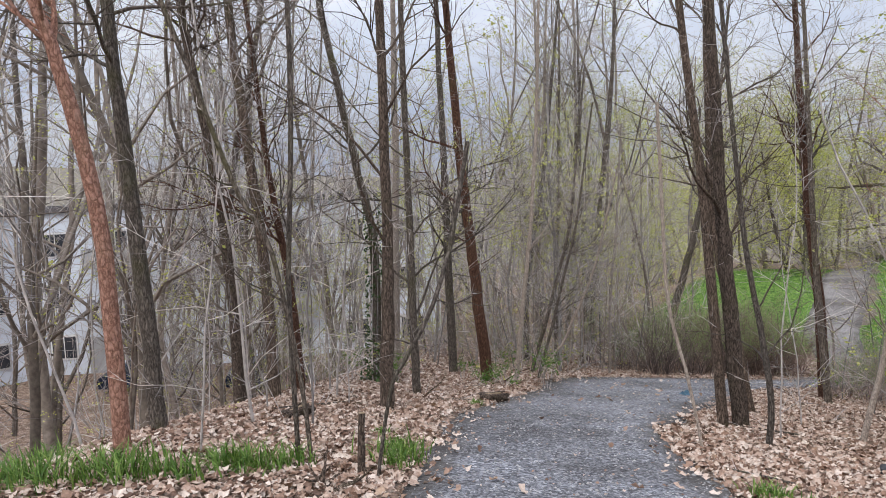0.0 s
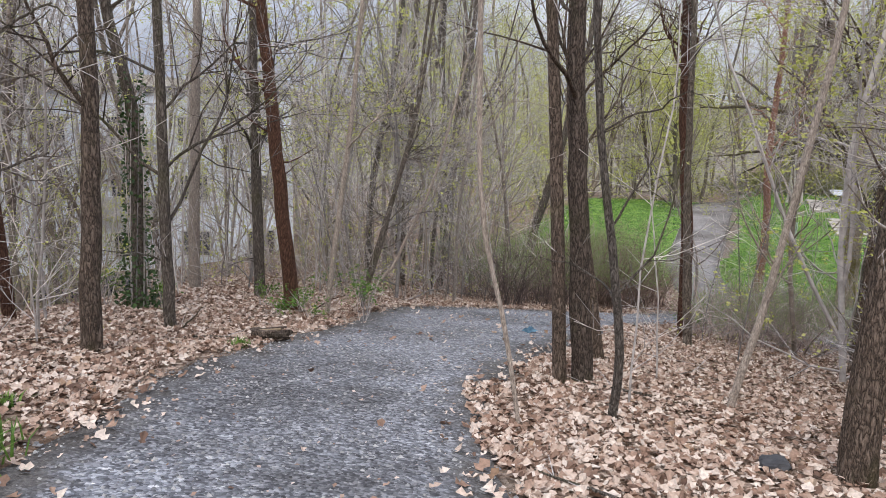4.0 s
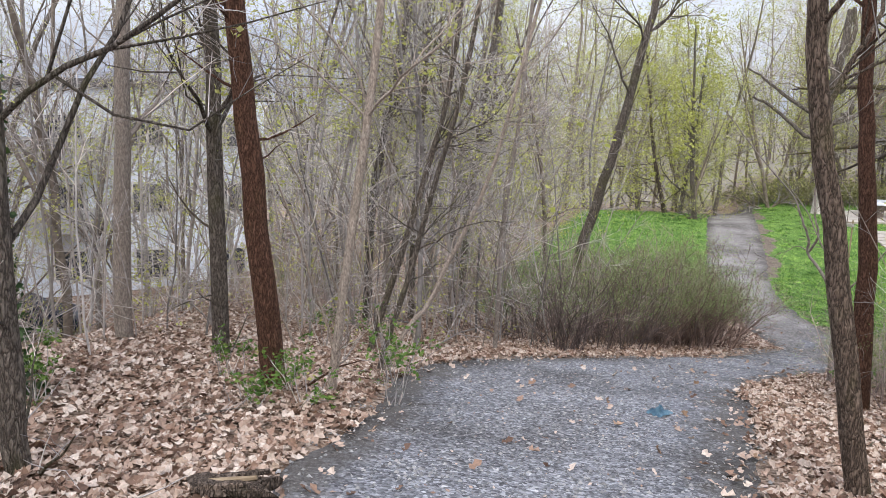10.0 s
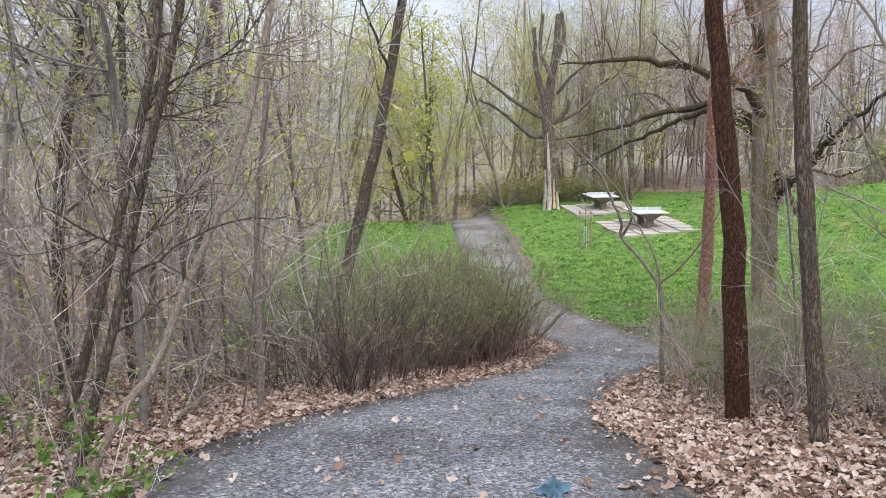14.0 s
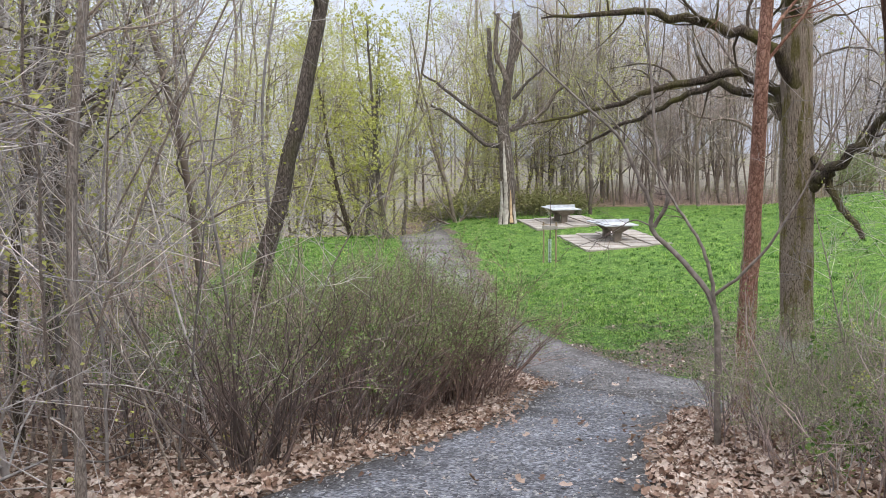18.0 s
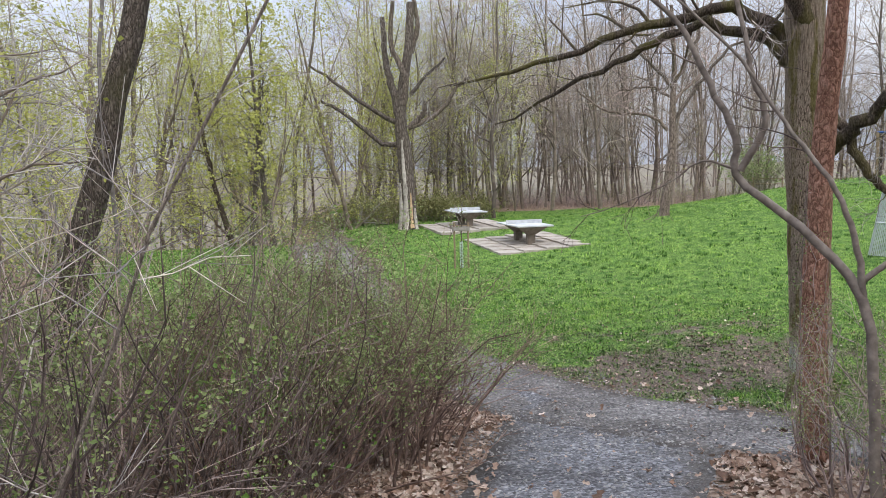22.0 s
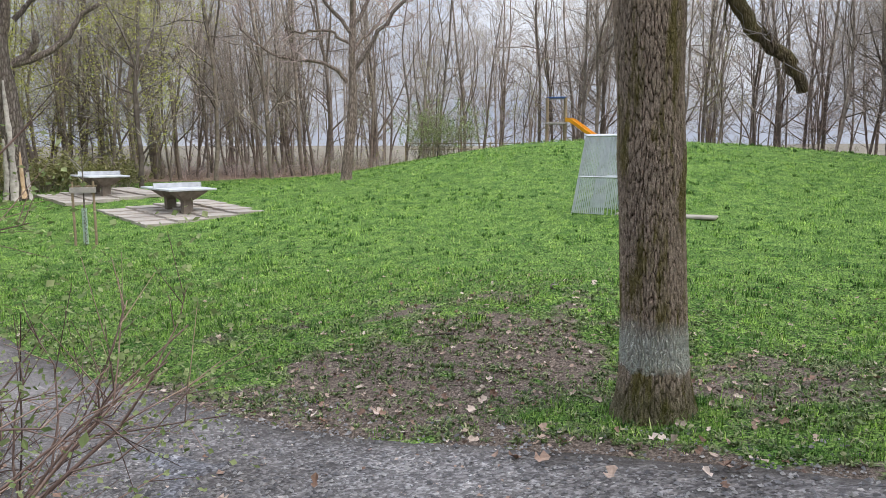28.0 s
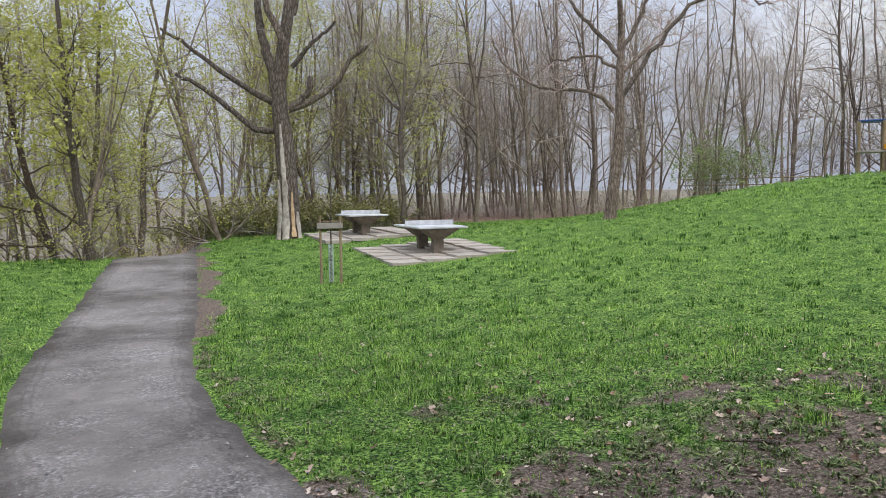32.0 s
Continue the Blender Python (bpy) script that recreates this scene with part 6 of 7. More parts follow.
def staked_sapling():
    x, y = 23.85, 36.7
    z = hz(x, y)
    st = thing("tree_stakes", "two round wooden stakes joined by a grey board", "stake", (x, y, z), radians(-50))
    for s in (-0.24, 0.24):
        bm = bmesh.new()
        rod(bm, (s, 0, -0.3), (s * 1.02, 0, 1.62), 0.035, 0.03, 12)
        part("stake", bm, WOOD_POST, st)
    bm = bmesh.new()
    box(bm, (0.62, 0.035, 0.14), (0, -0.05, 1.4), 0.006)
    part("cross_board", bm, WOOD_GREY, st)
    bm = bmesh.new()
    box(bm, (0.66, 0.03, 0.03), (0, 0.04, 1.5), 0.005)
    part("cross_board", bm, WOOD_POST, st)
    rng = np.random.default_rng(7)
    root = thing("planted_sapling", "newly planted sapling inside a pale mesh guard", "sapling", (x, y, z))
    line = smooth_line([(0, 0, -0.1), (0.01, 0, 1.0), (0.03, 0, 2.0), (0.0, 0, 3.1)], 14)
    stroke = (line, np.linspace(0.028, 0.006, 14))
    mesh_part("stem", tube_mesh("stem", [stroke], 8), BARK_GREY, root)
    a = offshoots(rng, stroke, 12, 0.5, 0.98, 0.9, 0.7, 4, 0.1, 0.08, 0.5, 0.004)
    for s in a:
        mesh_part("branch", tube_mesh("branch", [s], 4), TWIG, root)
    bars = []
    for k in range(12):
        for way in (1, -1):
            zz = np.linspace(0.03, 0.95, 12)
            an = 2 * np.pi * k / 12 + way * zz * 5
            bars.append((np.stack([0.06 * np.cos(an), 0.06 * np.sin(an), zz], -1), np.full(12, 0.004)))
    mesh_part("mesh_guard", tube_mesh("mesh_guard", bars, 3), TEAL_MESH, root, "pale woven mesh guard")


staked_sapling()

# ---- slatted steel goal ----


def slatted_goal():
    x, y = 30.14, 25.5
    g = thing("slatted_goal", "pale grey steel slatted goal standing in the grass", "goal", (x, y, hz(x, y)), radians(-108))
    W, D, H, back = 1.45, 1.05, 2.12, 0.42
    rails = [((W, 0, -0.1), (W, 0, H), 0.045), ((W, D, -0.1), (W, D, H), 0.045), ((-0.1, 0, -0.05), (back * 0.75, 0, H), 0.032), ((-0.1, D, -0.05), (back * 0.75, D, H), 0.032),
             ((back * 0.75, 0, H), (W, 0, H), 0.045), ((W, 0, H), (W, D, H), 0.05), ((back * 0.75, D, H), (W, D, H), 0.035), ((back * 0.75, 0, H), (back * 0.75, D, H), 0.035),
             ((0.12, 0, 1.02), (W, 0, 1.02), 0.035), ((W, 0, 1.02), (W, D, 1.02), 0.035), ((0.12, D, 1.02), (W, D, 1.02), 0.03)]
    for a, b, r in rails:
        bm = bmesh.new()
        rod(bm, a, b, r, None, 4)
        part("frame_bar", bm, GOAL_PAINT, g)
    for y0 in (0.0, D):
        n = 26
        for k in range(1, n):
            u = k / n
            dense = u < 0.62
            if not dense and k % 2:
                continue
            bm = bmesh.new()
            xb, xt = -0.1 + (W + 0.1) * u, back * 0.75 + (W - back * 0.75) * u
            rod(bm, (xb, y0, 0.02), (xt, y0, H), 0.021 if dense else 0.010, None, 4)
            part("slat", bm, GOAL_PAINT, g)
    for k in range(1, 8):
        bm = bmesh.new()
        rod(bm, (W, D * k / 8, 0.02), (W, D * k / 8, H), 0.009, None, 4)
        part("slat", bm, GOAL_PAINT, g)
    s = thing("goal_slab", "worn pale concrete strip in the grass", "slab", (30.3, 23.1, hz(30.3, 23.1)), radians(-97))
    bm = bmesh.new()
    box(bm, (2.6, 0.5, 0.08), (0, 0, 0.01), 0.02)
    part("strip", bm, CONCRETE, s)


slatted_goal()

# ---- playground on the knoll ----


def playground():
    x, y = 47.2, 30.1
    z = hz(x, y) - 0.35
    p = thing("play_tower", "wooden play tower with blue panels and a flat roof", "play tower", (x, y, z), radians(15))
    for a in (-0.6, 0.6):
        for b in (-0.6, 0.6):
            bm = bmesh.new()
            rod(bm, (a * 0.75, b * 0.75, -0.3), (a * 0.75, b * 0.75, 2.5), 0.07)
            part("post", bm, WOOD_POST, p)
    bm = bmesh.new()
    box(bm, (1.1, 1.1, 0.08), (0, 0, 1.25), 0.01)
    part("platform", bm, WOOD_GREY, p)
    for b in (-0.62, 0.62):
        bm = bmesh.new()
        box(bm, (0.9, 0.04, 0.6), (0, b * 0.8, 1.65), 0.01)
        part("panel", bm, BLUE_PAINT, p, "blue painted panel")
    bm = bmesh.new()
    box(bm, (1.0, 1.0, 0.08), (0, 0, 2.5), 0.02)
    part("roof", bm, BLUE_PAINT, p, "grey-blue flat roof")
    sl = thing("slide", "orange plastic slide beside the play tower", "slide", (x, y, z), radians(-105))
    pts = smooth_line([(0.65, 0, 1.3), (1.0, 0, 1.2), (2.0, 0, 0.55), (2.7, 0, 0.25), (3.2, 0, 0.22)], 16)
    prof = [(-0.28, 0.22), (-0.25, 0.02), (0.25, 0.02), (0.28, 0.22), (0.24, 0.22), (0.21, 0.06), (-0.21, 0.06), (-0.24, 0.22)]
    vs = [(q[0], w, q[2] + h) for q in pts for w, h in prof]
    i = (np.arange(15)[:, None] * 8 + np.arange(8)[None]).ravel()
    j = (np.arange(15)[:, None] * 8 + (np.arange(8)[None] + 1) % 8).ravel()
    mesh_part("chute", make_mesh("chute", vs, np.stack([i, j, j + 8, i + 8], -1), smooth=False), SLIDE_YELLOW, sl)
    bm = bmesh.new()
    rod(bm, (2.95, 0, -0.2), (2.95, 0, 0.25), 0.05)
    part("foot", bm, STEEL, sl)
    r = thing("playground_fence", "low wooden rail fence round the playground", "fence", (x - 1.5, y + 4.5, hz(x - 1.5, y + 4.5)), radians(95))
    for k in range(5):
        bm = bmesh.new()
        rod(bm, (k * 1.5 - 3, 0, -0.4), (k * 1.5 - 3, 0, 0.55), 0.035)
        part("post", bm, WOOD_POST, r)
    for h in (0.2, 0.48):
        bm = bmesh.new()
        rod(bm, (-3, 0, h), (3, 0, h), 0.022)
        part("rail", bm, WOOD_POST, r)
    w = thing("sand_border", "weathered grey timber edging of the play area", "edging", (x - 2.2, y - 1.6, hz(x - 2.2, y - 1.6)), radians(80))
    for k in range(2):
        bm = bmesh.new()
        box(bm, (1.45, 0.18, 0.4), (k * 1.5 - 3.6, 0, -0.05), 0.03)
        part("sleeper", bm, WOOD_GREY, w)


playground()
KNOLL_BUSH = [shrub(79, 34, 2.5, 2.0, TWIG_GREEN, 1500, SHRUB_LEAF, "loose green bush with bare upright stems on the knoll", sides=6, fines=1, leaf_size=(0.04, 0.09), leaf_from=0.03)]
plant(KNOLL_BUSH, [(45.9, 36.0), (46.5, 35.2), (46.8, 36.4), (46.3, 36.9)], prng, 1.05, 1.35)
plant(UNDER, [(47.0, 36.4), (46.4, 37.3)], prng, 0.8, 0.95, first=False)

# ---- houses in the valley ----


def house(x, y, turn, length, depth, storeys, wall, label, base):
    h = thing("apartment_house", label, "building", (x, y, base), turn)
    H = storeys * 2.9 + 0.5
    bm = bmesh.new()
    box(bm, (length, depth, H), (0, 0, H / 2), 0.03)
    part("wall", bm, wall, h)
    bm = bmesh.new()
    box(bm, (length + 0.5, depth + 0.5, 0.35), (0, 0, H + 0.17), 0.04)
    part("roof", bm, ROOF, h)
    cols = int(length / 3.1)
    for s in range(storeys):
        for c in range(cols):
            wx, wz = -length / 2 + (c + 0.5) * length / cols, 1.6 + s * 2.9
            bm = bmesh.new()
            box(bm, (1.5, 0.12, 1.45), (wx, -depth / 2 - 0.01, wz), 0.02)
            fr = part("window", bm, FRAME_WHITE, h, "white-framed window")
            for k in (-1, 1):
                bm = bmesh.new()
                box(bm, (0.62, 0.05, 1.22), (wx + k * 0.34, -depth / 2 - 0.06, wz), 0.008)
                part("pane", bm, GLASS_DARK, fr)
            if c % 3 == 1 and s > 0:
                bm = bmesh.new()
                box(bm, (2.9, 1.2, 0.16), (wx, -depth / 2 - 0.65, wz - 1.25), 0.01)
                bal = part("balcony", bm, WALL_GREY, h, "grey concrete balcony")
                bm = bmesh.new()
                box(bm, (2.9, 0.06, 0.95), (wx, -depth / 2 - 1.22, wz - 0.75), 0.01)
                part("parapet", bm, WALL_GREY, bal)
                for k in (-1, 1):
                    bm = bmesh.new()
                    box(bm, (0.06, 1.15, 0.95), (wx + k * 1.42, -depth / 2 - 0.62, wz - 0.75), 0.01)
                    part("parapet", bm, WALL_GREY, bal)
    bm = bmesh.new()
    box(bm, (1.3, 0.1, 2.1), (-length / 2 + 1.1 * length / cols, -depth / 2 - 0.02, 1.05), 0.02)
    part("door", bm, WALL_GREY, h)


VALLEY = float(height(-14.0, 42.0))
house(-12.5, 47.5, radians(4), 23, 10, 3, RENDER_WALL, "pale rendered apartment house with dark windows behind the trees", VALLEY - 0.1)
house(-33, 38, radians(48), 24, 10, 3, RENDER_WALL, "pale apartment house in the valley behind the trees", VALLEY - 0.1)


def parked_car(x, y, turn):
    car = thing("parked_car", "dark blue parked car in front of the house", "car", (x, y, hz(x, y)), turn)
    prof = [(-2.1, 0.3), (-2.12, 0.75), (-1.95, 0.92), (-1.35, 0.98), (-0.85, 1.42), (0.55, 1.45), (1.2, 1.0), (1.95, 0.86), (2.12, 0.62), (2.1, 0.3)]
    bm = bmesh.new()
    ring = [[bm.verts.new((a, w * (0.86 if hh > 1.1 else 1.0), hh)) for a, hh in prof] for w in (-0.86, 0.86)]
    n = len(prof)
    for k in range(n):
        bm.faces.new((ring[0][k], ring[0][(k + 1) % n], ring[1][(k + 1) % n], ring[1][k]))
    bm.faces.new(ring[0])
    bm.faces.new(ring[1][::-1])
    bmesh.ops.recalc_face_normals(bm, faces=bm.faces)
    bmesh.ops.bevel(bm, geom=list(bm.edges), offset=0.05, segments=2, affect="EDGES")
    part("body", bm, CAR_PAINT, car)
    for s in (-1, 1):
        bm = bmesh.new()
        v = [bm.verts.new(p) for p in ((-1.15, s * 0.855, 1.02), (0.95, s * 0.855, 1.02), (0.45, s * 0.775, 1.38), (-0.75, s * 0.775, 1.38))]
        f = bm.faces.new(v)
        bmesh.ops.solidify(bm, geom=[f], thickness=0.03)
        part("side_window", bm, GLASS_DARK, car)
    for a in (-1.3, 1.35):
        for s in (-1, 1):
            bm = bmesh.new()
            rod(bm, (a, s * 0.68, 0.32), (a, s * 0.89, 0.32), 0.32, None, 20)
            wheel = part("wheel", bm, RUBBER, car)
            bm = bmesh.new()
            rod(bm, (a, s * 0.885, 0.32), (a, s * 0.9, 0.32), 0.2, None, 16)
            part("rim", bm, STEEL, wheel)


parked_car(-9.2, 36.8, radians(10))
parked_car(-16.0, 38.0, radians(8))

# ---- small things on the ground ----


def broken_log(x, y, turn):
    g = thing("broken_log", "short broken chunk of rotten log on the leaves", "log", (x, y, hz(x, y)), turn)
    rng = np.random.default_rng(5)
    n, m = 16, 9
    vs = []
    for i in range(m):
        u = i / (m - 1)
        for k in range(n):
            a = 2 * np.pi * k / n
            r = (0.09 + 0.018 * math.sin(3 * a)) * (1 - 0.25 * u) * (1 + rng.normal(0, 0.08))
            vs.append((-0.2 + 0.42 * u + (0.06 * math.sin(2 * a + 1) if i in (0, m - 1) else 0), r * math.cos(a), 0.09 + r * math.sin(a)))
    i = (np.arange(m - 1)[:, None] * n + np.arange(n)[None]).ravel()
    j = (np.arange(m - 1)[:, None] * n + (np.arange(n)[None] + 1) % n).ravel()
    q = np.stack([i, j, j + n, i + n], -1)
    vs += [(-0.14, 0, 0.08), (0.17, 0, 0.09)]
    tri = [(k, n * m, (k + 1) % n) for k in range(n)] + [(n * (m - 1) + (k + 1) % n, n * m + 1, n * (m - 1) + k) for k in range(n)]
    mesh_part("bark", make_mesh("bark", vs, q, tri, smooth=False), BARK_BROWN, g)
    for k in range(3):
        bm = bmesh.new()
        rod(bm, (-0.22 + 0.06 * k, 0.06 * (k - 1), 0.12), (0.08 + 0.06 * k, 0.06 * (k - 1), 0.15 + 0.015 * k), 0.035, 0.014, 7)
        part("splinter", bm, WOOD_POST if k == 1 else BARK_BROWN, g)


broken_log(0.62, 12.6, radians(-10))
broken_log(-2.1, 9.6, radians(50))


def crumpled_cloth(x, y):
    g = thing("crumpled_cloth", "crumpled blue cloth lying on the gravel", "cloth", (x, y, hz(x, y) + 0.02), 0.4)
    n = 22
    vs = []
    for i in range(n):
        for j in range(n):
            u, v = i / (n - 1) - 0.5, j / (n - 1) - 0.5
            q = Vector((u * 5, v * 5, 1))
            hgt = max(0.0, 0.10 * noise.noise(q) + 0.06 * abs(noise.noise(q * 2.3)) + 0.055) * (1.2 - 2 * max(abs(u), abs(v))) + 0.012
            vs.append((u * 0.24 * (1 + 0.35 * noise.noise((v * 4, 2, 0))), v * 0.17 * (1 + 0.4 * noise.noise((u * 4, 5, 0))), hgt))
    i = (np.arange(n - 1)[:, None] * n + np.arange(n - 1)[None]).ravel()
    mesh_part("cloth", make_mesh("cloth", vs, np.stack([i, i + 1, i + n + 1, i + n], -1), smooth=True), BLUE_CLOTH, g)


crumpled_cloth(4.9, 15.75)


def dark_rock(x, y, s):
    g = thing("dark_rock", "dark rough stone among fallen leaves", "rock", (x, y, hz(x, y)))
    bm = bmesh.new()
    bmesh.ops.create_icosphere(bm, subdivisions=3, radius=1)
    for v in bm.verts:
        v.co *= 1 + 0.35 * noise.noise(v.co * 1.7 + Vector((x, y, 0)))
        v.co = Vector((v.co.x * s, v.co.y * s * 0.8, v.co.z * s * 0.6 + s * 0.2))
    part("stone", bm, STONE_DARK, g)


dark_rock(4.73, 8.05, 0.13)


def green_tuft(x, y, s, seed, label="bright green tuft of young leaves in the litter"):
    rng = np.random.default_rng(seed)
    g = thing("green_tuft", label, "plant", (x, y, hz(x, y)), group="green tufts")
    blades_v, blades_q = blade_mesh(rng, rng.normal(0, 0.12 * s, (110, 2)), rng.uniform(0.1, 0.26, 110) * s, 0.017, 0.6)
    mesh_part("blade_mass", make_mesh("blade_mass", blades_v, blades_q), GREEN_LEAF, g, kind="stuff")


def blade_mesh(rng, xy, tall, width, bend, base=None, rows=((0.0, 1.0), (0.55, 0.8), (1.0, 0.12))):
    """Bent grass blades, one island each."""
    n = len(xy)
    yaw = rng.uniform(0, 2 * np.pi, n)
    d = np.stack([np.cos(yaw), np.sin(yaw)], -1)
    s = np.stack([-d[:, 1], d[:, 0]], -1) * (width * rng.uniform(0.6, 1.3, n))[:, None] * 0.5
    b = bend * rng.uniform(0.3, 1.8, n)
    z0 = np.zeros(n) if base is None else base
    v = np.zeros((n, 2 * len(rows), 3))
    for k, (u, w) in enumerate(rows):
        off = d * (tall * b * u * u)[:, None]
        zz = z0 + tall * u * (1 - 0.35 * b * u)
        v[:, 2 * k, :2], v[:, 2 * k + 1, :2] = xy + off - s * w, xy + off + s * w
        v[:, 2 * k, 2] = v[:, 2 * k + 1, 2] = zz
    f = (np.arange(n) * 2 * len(rows))[:, None, None] + np.array([(2 * k, 2 * k + 1, 2 * k + 3, 2 * k + 2) for k in range(len(rows) - 1)])[None]
    return v.reshape(-1, 3), f.reshape(-1, 4)


for k, (x, y, s) in enumerate([(-2.6, 6.1, 1.2), (-2.9, 5.8, 1.3), (-2.3, 6.0, 1.0), (-3.3, 5.6, 1.4), (-3.6, 5.9, 1.2), (-3.0, 6.3, 1.1), (-2.0, 6.5, 1.2), (-1.8, 6.4, 1.1), (-1.6, 6.7, 1.0), (-2.15, 6.7, 0.9), (-0.62, 7.3, 1.2), (-0.55, 7.0, 1.0), (-3.9, 6.9, 0.9), (-0.7, 7.7, 0.7), (2.7, 6.4, 0.8), (3.0, 6.0, 0.7), (0.3, 12.0, 0.5), (-0.9, 8.6, 0.5)]):
    green_tuft(x, y, s, 200 + k)


def green_sprig(x, y, tall, seed, leaf=0.045):
    rng = np.random.default_rng(seed)
    g = thing("leafy_sprig", "small sprig of fresh green leaves on thin stems", "plant", (x, y, hz(x, y)), group="leafy sprigs")
    st = [(wander(rng, (rng.normal(0, 0.05), rng.normal(0, 0.05), -0.02), (rng.normal(0, 0.3), rng.normal(0, 0.3), 1), tall * rng.uniform(0.6, 1.1), 6, 0.12, 0.02), np.linspace(0.006, 0.002, 6)) for _ in range(6)]
    side = [s for q in st for s in offshoots(rng, q, 5, 0.35, 1.0, tall * 0.3, 0.8, 3, 0.15, 0.03, 0.6, 0.002)]
    mesh_part("stem_mass", tube_mesh("stem_mass", st + side, 4), TWIG, g, kind="stuff")
    v, q = flakes(leaf_places(rng, side, 150, 0.035), rng.uniform(0.7, 1.4, 150) * leaf, rng, 0.6, "leaf")
    mesh_part("foliage", make_mesh("foliage", v, q), GREEN_LEAF, g, kind="stuff")


for k, (x, y, t) in enumerate([(1.0, 15.3, 0.7), (0.9, 15.9, 0.5), (2.0, 16.9, 1.1), (1.9, 15.6, 0.9), (0.5, 15.2, 0.4), (0.2, 16.6, 0.6), (-1.2, 15.0, 0.7), (-2.1, 15.2, 0.8), (10.9, 18.9, 1.0), (9.9, 17.9, 1.1), (8.9, 17.6, 0.8), (11.9, 20.0, 1.0), (1.4, 19.6, 0.8)]):
    green_sprig(x, y, t, 230 + k)


def red_tree_vines():
    """Vines and shreds on the red tree at the junction."""
    rng = np.random.default_rng(77)
    g = thing("climbing_vines", "thin dry vines with small leaves climbing a red trunk", "vine", (11.88, 20.37, hz(11.88, 20.37)))
    st = []
    for k in range(14):
        n = 26
        zz = np.linspace(0, rng.uniform(1.0, 3.0), n)
        an = rng.uniform(0, 6.28) + np.cumsum(rng.normal(0, 0.2, n))
        rr = 0.122 + 0.05 * np.exp(-zz * 2.3) - 0.006 * zz + rng.uniform(0, 0.012, n)
        st.append((np.stack([rr * np.cos(an) + np.interp(zz, (0, 1, 2, 3), (0, 0.23, 0.32, 0.27)), rr * np.sin(an) + np.interp(zz, (0, 1, 2, 3), (0, 0.12, 0.15, 0.1)), zz], -1), np.linspace(0.005, 0.002, n)))
    sprigs = [s for v in st for s in offshoots(rng, v, 9, 0.03, 1.0, 0.24, 0.9, 5, 0.4, 0.0, 0.6, 0.0018)]
    mesh_part("stem_mass", tube_mesh("stem_mass", st + sprigs, 4), TWIG_RED, g, kind="stuff")
    v, q = flakes(leaf_places(rng, sprigs, 1500, 0.03), rng.uniform(0.01, 0.028, 1500), rng, 0.9, "quad")
    mesh_part("foliage", make_mesh("foliage", v, q), SHRUB_LEAF, g, kind="stuff")


red_tree_vines()


def fallen_branch(x, y, length, turn, seed):
    rng = np.random.default_rng(seed)
    g = thing("fallen_branch", "dry fallen branch lying on the leaf litter", "branch", (0, 0, 0), group="fallen branches")
    w = wander(rng, (x, y, 0), (math.cos(turn), math.sin(turn), 0), length, 8, 0.12)
    w[:, 2] = [hz(a, b) + 0.035 + 0.02 * abs(math.sin(3 * i)) for i, (a, b, _) in enumerate(w)]
    st = (w, np.linspace(0.018, 0.006, 8))
    mesh_part("stick", tube_mesh("stick", [st], 6), BARK_GREY, g)
    for q in offshoots(rng, st, 3, 0.3, 0.9, length * 0.35, 0.7, 4, 0.1, 0.0, 0.6, 0.004):
        q[0][:, 2] = np.maximum(q[0][:, 2], [hz(a, b) + 0.02 for a, b, _ in q[0]])
        mesh_part("twig", tube_mesh("twig", [q], 4), TWIG, g)


for k, (x, y, L, t) in enumerate([(-0.4, 12.3, 1.1, 0.3), (-1.6, 12.0, 0.9, 2.0), (0.1, 14.4, 0.8, 1.2), (-2.6, 10.4, 1.5, 0.5), (4.9, 10.4, 1.1, 2.5), (5.8, 12.0, 1.2, 0.4), (6.6, 14.6, 0.9, 1.0), (3.2, 7.0, 0.8, 2.2), (5.3, 21.4, 1.2, 0.5), (3.0, 20.2, 1.0, 0.9), (19.6, 23.6, 0.5, 0.2), (17.6, 24.3, 0.4, 1.4)]):
    fallen_branch(x, y, L, t, 260 + k)


def sapling_stump(x, y, tall, r):
    g = thing("stump", "short sawn-off sapling stump in the leaf litter", "stump", (x, y, hz(x, y)))
    line = np.array([(0, 0, -0.08), (0, 0, 0.05), (0.01, 0.005, tall * 0.5), (0.03, 0.0, tall)])
    mesh_part("stem", tube_mesh("stem", [(line, np.array((r * 1.4, r * 1.15, r, r * 0.92)))], 10), BARK_BROWN, g)
    bm = bmesh.new()
    rod(bm, (0.0297, 0, tall - 0.01), (0.0303, 0, tall + 0.004), r * 0.88, r * 0.84, 10)
    part("cut_face", bm, WOOD_POST, g, "pale sawn wood")


def root_clump(x, y):
    rng = np.random.default_rng(77)
    g = thing("root_clump", "tangled dark root clump with broken stems", "roots", (x, y, hz(x, y)))
    st = [(wander(rng, (rng.normal(0, 0.08), rng.normal(0, 0.08), -0.03), (rng.normal(0, 0.8), rng.normal(0, 0.8), 0.6), rng.uniform(0.15, 0.38), 5, 0.35, -0.1), np.linspace(0.018, 0.007, 5)) for _ in range(22)]
    mesh_part("root_mass", tube_mesh("root_mass", st, 5), BARK_BROWN, g, kind="stuff")


sapling_stump(-0.87, 6.43, 0.58, 0.032)
root_clump(-1.14, 5.95)

# ---- leaf litter, gravel stones and grass ----


def walk_distance(x, y):
    return np.min(np.hypot(x[:, None] - WALKED[None, :, 0], y[:, None] - WALKED[None, :, 1]), axis=1)


